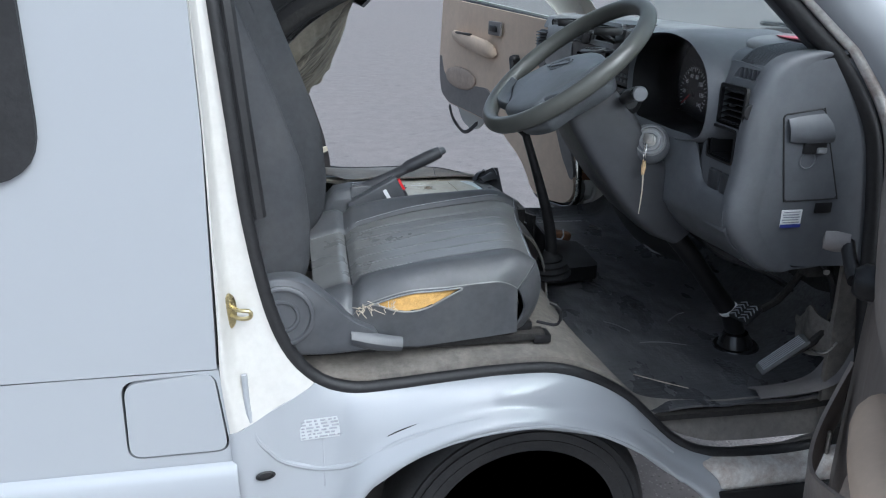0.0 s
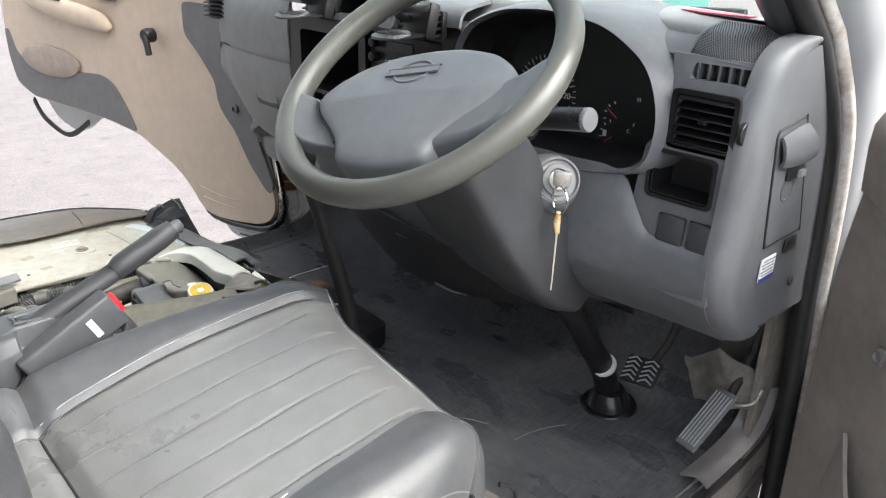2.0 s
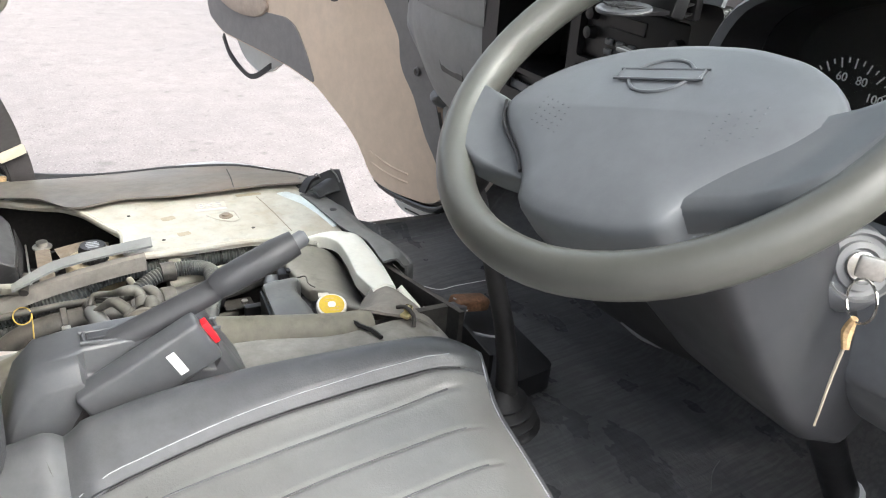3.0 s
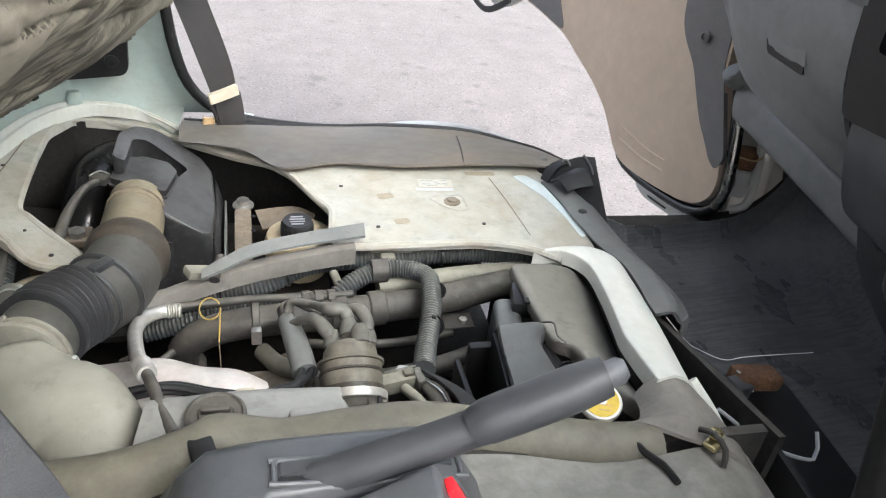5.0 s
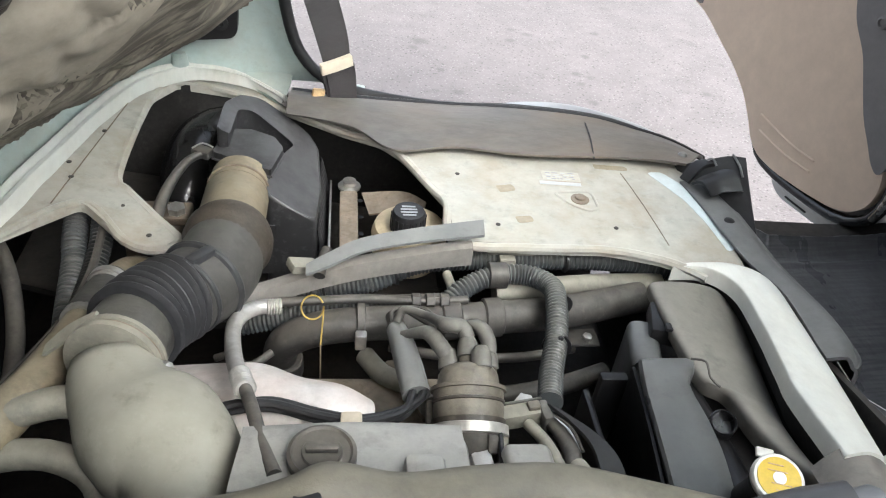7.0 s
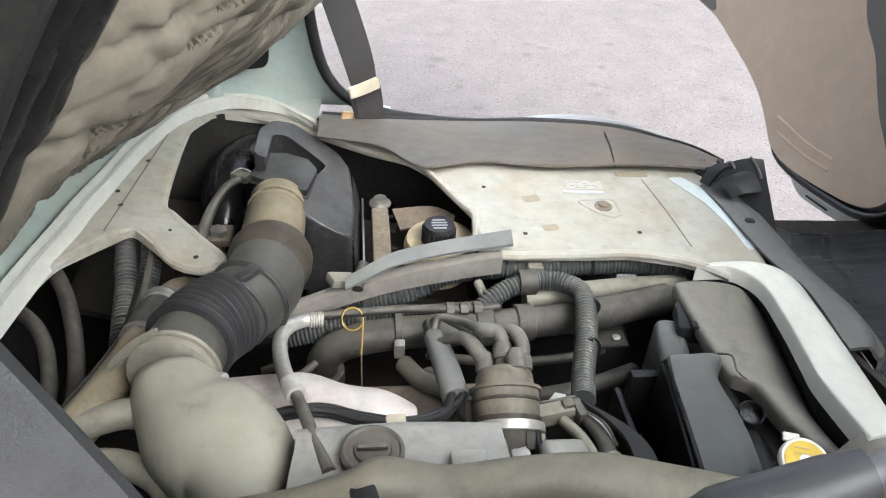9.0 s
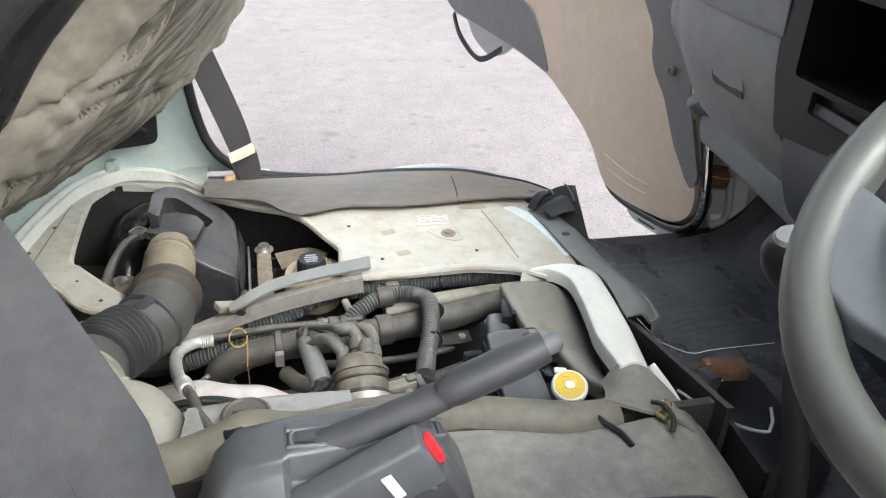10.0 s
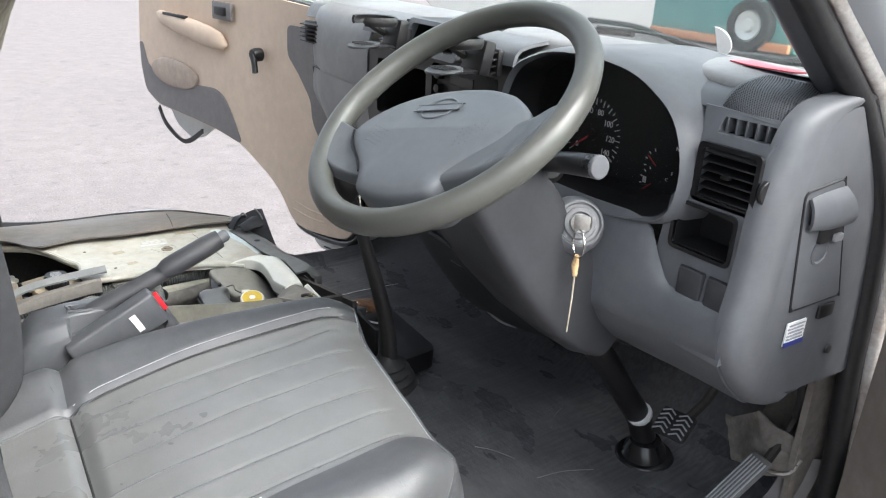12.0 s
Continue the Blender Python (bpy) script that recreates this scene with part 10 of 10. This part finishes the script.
arch_l = [(0.434, 2.106, 0.770), (0.435, 2.099, 0.785), (0.432, 2.086, 0.788), (0.429, 2.060, 0.785), (0.425, 2.012, 0.784), (0.420, 1.950, 0.780), (0.415, 1.89, 0.770)]
arch_r = [(0.488, 2.106, 0.770), (0.489, 2.098, 0.785), (0.486, 2.088, 0.788), (0.475, 2.067, 0.784), (0.478, 2.018, 0.783), (0.476, 1.972, 0.782), (0.468, 1.89, 0.770)]
part("shroud_arch", loft(None, [[(x, y, z - 0.012) for x, y, z in arch_l], arch_l, [((p[0] + q[0]) / 2, (p[1] + q[1]) / 2, (p[2] + q[2]) / 2 + 0.003) for p, q in zip(arch_l, arch_r)], arch_r, [(x + 0.004, y, z - 0.03) for x, y, z in arch_r]], 40, 0.004), M_ARCH, rad, "grey plastic fan shroud")
part("shroud_stay", tube(None, [(0.488, 2.100, 0.786), (0.498, 2.090, 0.792), (0.496, 2.070, 0.790), (0.504, 2.062, 0.786)], 0.0012, 6, 0.004), M_HOSE, rad, "thin wire stay")
part("shroud_side", loft(None, [[(0.432, 2.100, 0.774), (0.428, 2.055, 0.774), (0.423, 2.01, 0.774), (0.417, 1.945, 0.768)], [(0.438, 2.10, 0.62), (0.44, 2.055, 0.62), (0.44, 2.01, 0.62), (0.435, 1.955, 0.62)]], 14, 0.003), M_BLACKPL, rad)
part("top_hose_bump", tube(None, [(0.495, 2.10, 0.735), (0.500, 2.05, 0.737), (0.500, 2.0, 0.742), (0.495, 1.95, 0.75)], 0.016, 12, 0.01), M_BLACKPL, rad, "black plastic tank rib")
part("inner_shroud", block(None, (0.398, 2.06, 0.62), (0.008, 0.12, 0.20), 0.003), M_BLACKPL, rad)
part("inner_baffle", block(None, (0.425, 2.12, 0.66), (0.03, 0.012, 0.16), 0.003), M_BLACKPL, rad)
part("core", block(None, (0.56, 2.07, 0.555), (0.04, 0.34, 0.25), 0.004), M_DARK, rad)
part("top_tank", tube(None, [(0.545, 2.23, 0.690), (0.545, 2.10, 0.700), (0.53, 1.98, 0.722), (0.52, 1.90, 0.738)], 0.03, 14, 0.03), M_DARK, rad, "black top tank")
part("side_box", block(None, (0.478, 2.175, 0.690), (0.036, 0.075, 0.10), 0.012, 3, euler(0, 0, -12)), M_ARCH, rad)
part("sheet_frame", block(None, (0.503, 2.198, 0.742), (0.03, 0.05, 0.022), 0.003, 2, euler(0, 0, -15)), M_BLACKPL, rad)
part("frame_window", block(None, (0.503, 2.172, 0.760), (0.018, 0.012, 0.004), 0.001, 1, euler(0, 0, -15)), M_BLACKPL, rad)
part("filler_tube", lathe(None, (0.503, 2.036, 0.757), (-0.2, -0.35, 1), [(0.013, 0), (0.013, 0.015), (0.0118, 0.016), (0.0108, 0.015), (0.010, 0.004), (0.001, 0.004)], 24), M_STALK, rad, "black filler opening")
ca = V((-0.10, -0.32, 0.94)).normalized()
cc = V((0.4735, 1.919, 0.833))
part("filler_neck", lathe(None, cc - ca * 0.05, ca, [(0.016, 0), (0.015, 0.04), (0.018, 0.046)], 24), M_DARK, rad)
rcp = part("cap", lathe(None, cc, ca, [(0.0145, -0.004), (0.0185, 0.002), (0.0205, 0.006), (0.0205, 0.010), (0.0190, 0.012), (0.001, 0.012)], 32), M_CAPWHITE, rad, "pale pressed metal radiator cap")
part("cap_decal", lathe(None, cc + ca * 0.0118, ca, [(0.0168, 0), (0.0168, 0.0009), (0.001, 0.0012)], 32), M_YELLOW, rcp, "yellow warning decal")
cu, cv = V((1, 0, 0)), ca.cross(V((1, 0, 0))).normalized()
for sg in (-1, 1):
    part("cap_tab", block(None, cc + ca * 0.008 + cv * (sg * 0.0215) - cu * 0.004, (0.014, 0.008, 0.004), 0.0015, 2, ca.to_track_quat("Z", "Y").to_matrix()), M_CAPWHITE, rcp)
part("print_ring", lathe(None, cc + ca * 0.0128, ca, [(0.0036, 0), (0.0052, 0.0002), (0.0052, 0.0006), (0.0036, 0.0008)], 20), M_LABEL, rcp)
for k in (-2, -1, 1, 2):
    part("print_bar", block(None, cc + ca * 0.0134 + cv * (0.0052 * k), (0.019 - 0.0035 * abs(k), 0.0008, 0.0004), 0, 1, ca.to_track_quat("Z", "Y").to_matrix()), M_CORD, rcp)
# ---- small fittings in the bay ----
def zip_tie(at_, axis, r):
    t = thing("cable_tie", at_, "black cable tie round a sleeve", "cable tie", group="cable ties in the engine bay")
    part("strap", lathe(None, V(at_) - V(axis).normalized() * 0.002, axis, [(r, 0), (r + 0.0015, 0.0005), (r + 0.0015, 0.0035), (r, 0.004)], 20), M_BLACKPL, t)
    part("tie_head", block(None, V(at_) + V((0, -0.3, 1)).normalized() * (r + 0.002), (0.006, 0.005, 0.005), 0.001, 1), M_BLACKPL, t)


for at_, axis, r in (((0.12, 2.315, 0.685), (1, 0.0, 0.2), 0.0145), ((0.205, 2.330, 0.701), (1, 0.3, 0.2), 0.0145), ((0.43, 2.353, 0.710), (1, 0.02, 0), 0.0145), ((0.397, 2.250, 0.7225), (0, -1, 0), 0.0150), ((0.378, 2.178, 0.7255), (-0.3, -1, 0.1), 0.0150)):
    zip_tie(at_, axis, r)
hose("vacuum_hose", "thin black rubber hose beside the bellows", [(0.065, 2.20, 0.69), (0.045, 2.185, 0.685), (0.03, 2.195, 0.68), (0.02, 2.215, 0.672), (0.0, 2.22, 0.66)], 0.0045, M_HOSE, seg=10)
hose("vacuum_hose", "thin black rubber hose under the fuel pipe", [(0.20, 2.245, 0.655), (0.24, 2.225, 0.665), (0.29, 2.215, 0.668), (0.36, 2.225, 0.66), (0.43, 2.25, 0.65)], 0.006, M_HOSE, seg=10)
hose("heater_pipe", "dark heater pipe low in the bay", [(0.25, 2.20, 0.62), (0.33, 2.19, 0.63), (0.40, 2.20, 0.635), (0.47, 2.23, 0.63)], 0.012, M_HOSE)
hose("heater_pipe", "dark heater pipe beside the engine block", [(0.08, 2.20, 0.60), (0.14, 2.19, 0.61), (0.20, 2.19, 0.60), (0.27, 2.15, 0.59)], 0.014, M_HOSE)
un = thing("pipe_union", (0.235, 2.262, 0.70), "dusty pipe union with hexagon nuts", "pipe fitting")
for k in range(3):
    part("union_nut", lathe(None, (0.222 + 0.017 * k, 2.2645, 0.712), (1, 0, 0), [(0.008, 0), (0.0095, 0.001), (0.0095, 0.010), (0.008, 0.011)], 6), M_HOSE, un)
bk2 = thing("hose_bracket", (0.44, 2.27, 0.66), "small dark steel bracket under the radiator hose", "bracket")
part("bracket_plate", block(None, (0.435, 2.255, 0.664), (0.05, 0.03, 0.004), 0.001, 1), M_DARK, bk2)
part("bracket_bolt", lathe(None, (0.445, 2.252, 0.666), (0, 0, 1), [(0.006, 0), (0.006, 0.005), (0.001, 0.006)], 6), M_STEEL, bk2)
lp = thing("lead_sleeve", (0.335, 2.02, 0.755), "black plastic wrap on the engine leads", "wiring")
part("wrap", loft(None, [[(0.340, 2.072, 0.752), (0.352, 2.035, 0.768), (0.362, 2.000, 0.776), (0.362, 1.965, 0.772), (0.350, 1.945, 0.768)], [(0.348, 2.062, 0.756), (0.370, 2.022, 0.770), (0.384, 1.992, 0.772), (0.386, 1.962, 0.764), (0.370, 1.942, 0.758)]], 18, 0.003), M_BLACKRUB, lp)
part("wrap_end", tube(None, [(0.345, 1.985, 0.770), (0.346, 1.965, 0.774), (0.342, 1.945, 0.772)], [0.008, 0.011, 0.008], 12, 0.005), M_DUSTPL, lp)
for x_, y_, rr in ((0.66, 2.57, 0.0), (0.42, 2.63, 0.0), (0.22, 2.63, 0.0)):
    single("strip_rivet", lathe(None, (x_, y_, 0.757 if x_ < 0.6 else 0.748), (0, 0, 1), [(0.008, 0), (0.007, 0.006), (0.004, 0.009), (0.001, 0.009)], 14), M_SHROUD if x_ > 0.3 else M_PAPER, "small plastic rivet on the sill strip", "rivet")
bb = thing("bracket_plate", (0.19, 2.50, 0.67), "rusty brown bracket plates beside the reservoir", "bracket")
part("slanted_plate", loft(None, [[(0.17, 2.55, 0.672), (0.23, 2.53, 0.69), (0.26, 2.49, 0.70)], [(0.18, 2.50, 0.668), (0.22, 2.49, 0.68), (0.25, 2.46, 0.69)]], 10, 0.003), M_BROWN, bb)
for y_ in (2.42, 2.46, 2.50):
    part("plate_hole", lathe(None, (0.1655, y_, 0.6935), (0, 0, 1), [(0.004, 0), (0.004, 0.0006), (0.001, 0.0008)], 10), M_DIAL, bb)

# ---- parked truck ahead, seen through the windscreen ----
tr = thing("parked_truck", (14.0, 10.7, 0.0), "teal and grey truck parked ahead of the van", "truck")
part("body", block(None, (14.4, 10.72, 1.60), (2.2, 3.45, 3.1), 0.08), M_TEAL, tr)
# Orange bar added in place of a windscreen reflection; no truck part.
part("reflection_bar", block(None, (13.25, 10.72, 0.14), (0.10, 3.3, 0.16), 0.03), M_ORANGE, tr)
tw_ = part("wheel", lathe(None, (13.2, 9.94, 0.48), (-1, 0, 0), [(0.48, -0.2), (0.48, 0.06), (0.44, 0.10), (0.30, 0.10), (0.27, 0.04), (0.12, 0.05), (0.10, 0.10), (0.001, 0.11)], 36), M_TYRE, tr)
part("rim", lathe(None, (13.13, 9.94, 0.48), (-1, 0, 0), [(0.28, 0), (0.26, 0.03), (0.13, 0.0), (0.11, 0.06), (0.001, 0.07)], 30), M_ALU, tw_)

# ---- wiper resting under the windscreen ----
wi = thing("wiper", (1.37, 1.95, 1.27), "black wiper arm and blade resting below the windscreen", "wiper")
part("wiper_arm", tube(None, [(1.375, 2.10, 1.300), (1.37, 1.94, 1.300), (1.36, 1.78, 1.276)], [0.007, 0.006, 0.005], 8, 0.02), M_BLACKPL, wi)
part("wiper_blade", tube(None, [(1.365, 2.06, 1.288), (1.36, 1.86, 1.292), (1.355, 1.70, 1.272)], 0.004, 6, 0.02), M_BLACKRUB, wi)
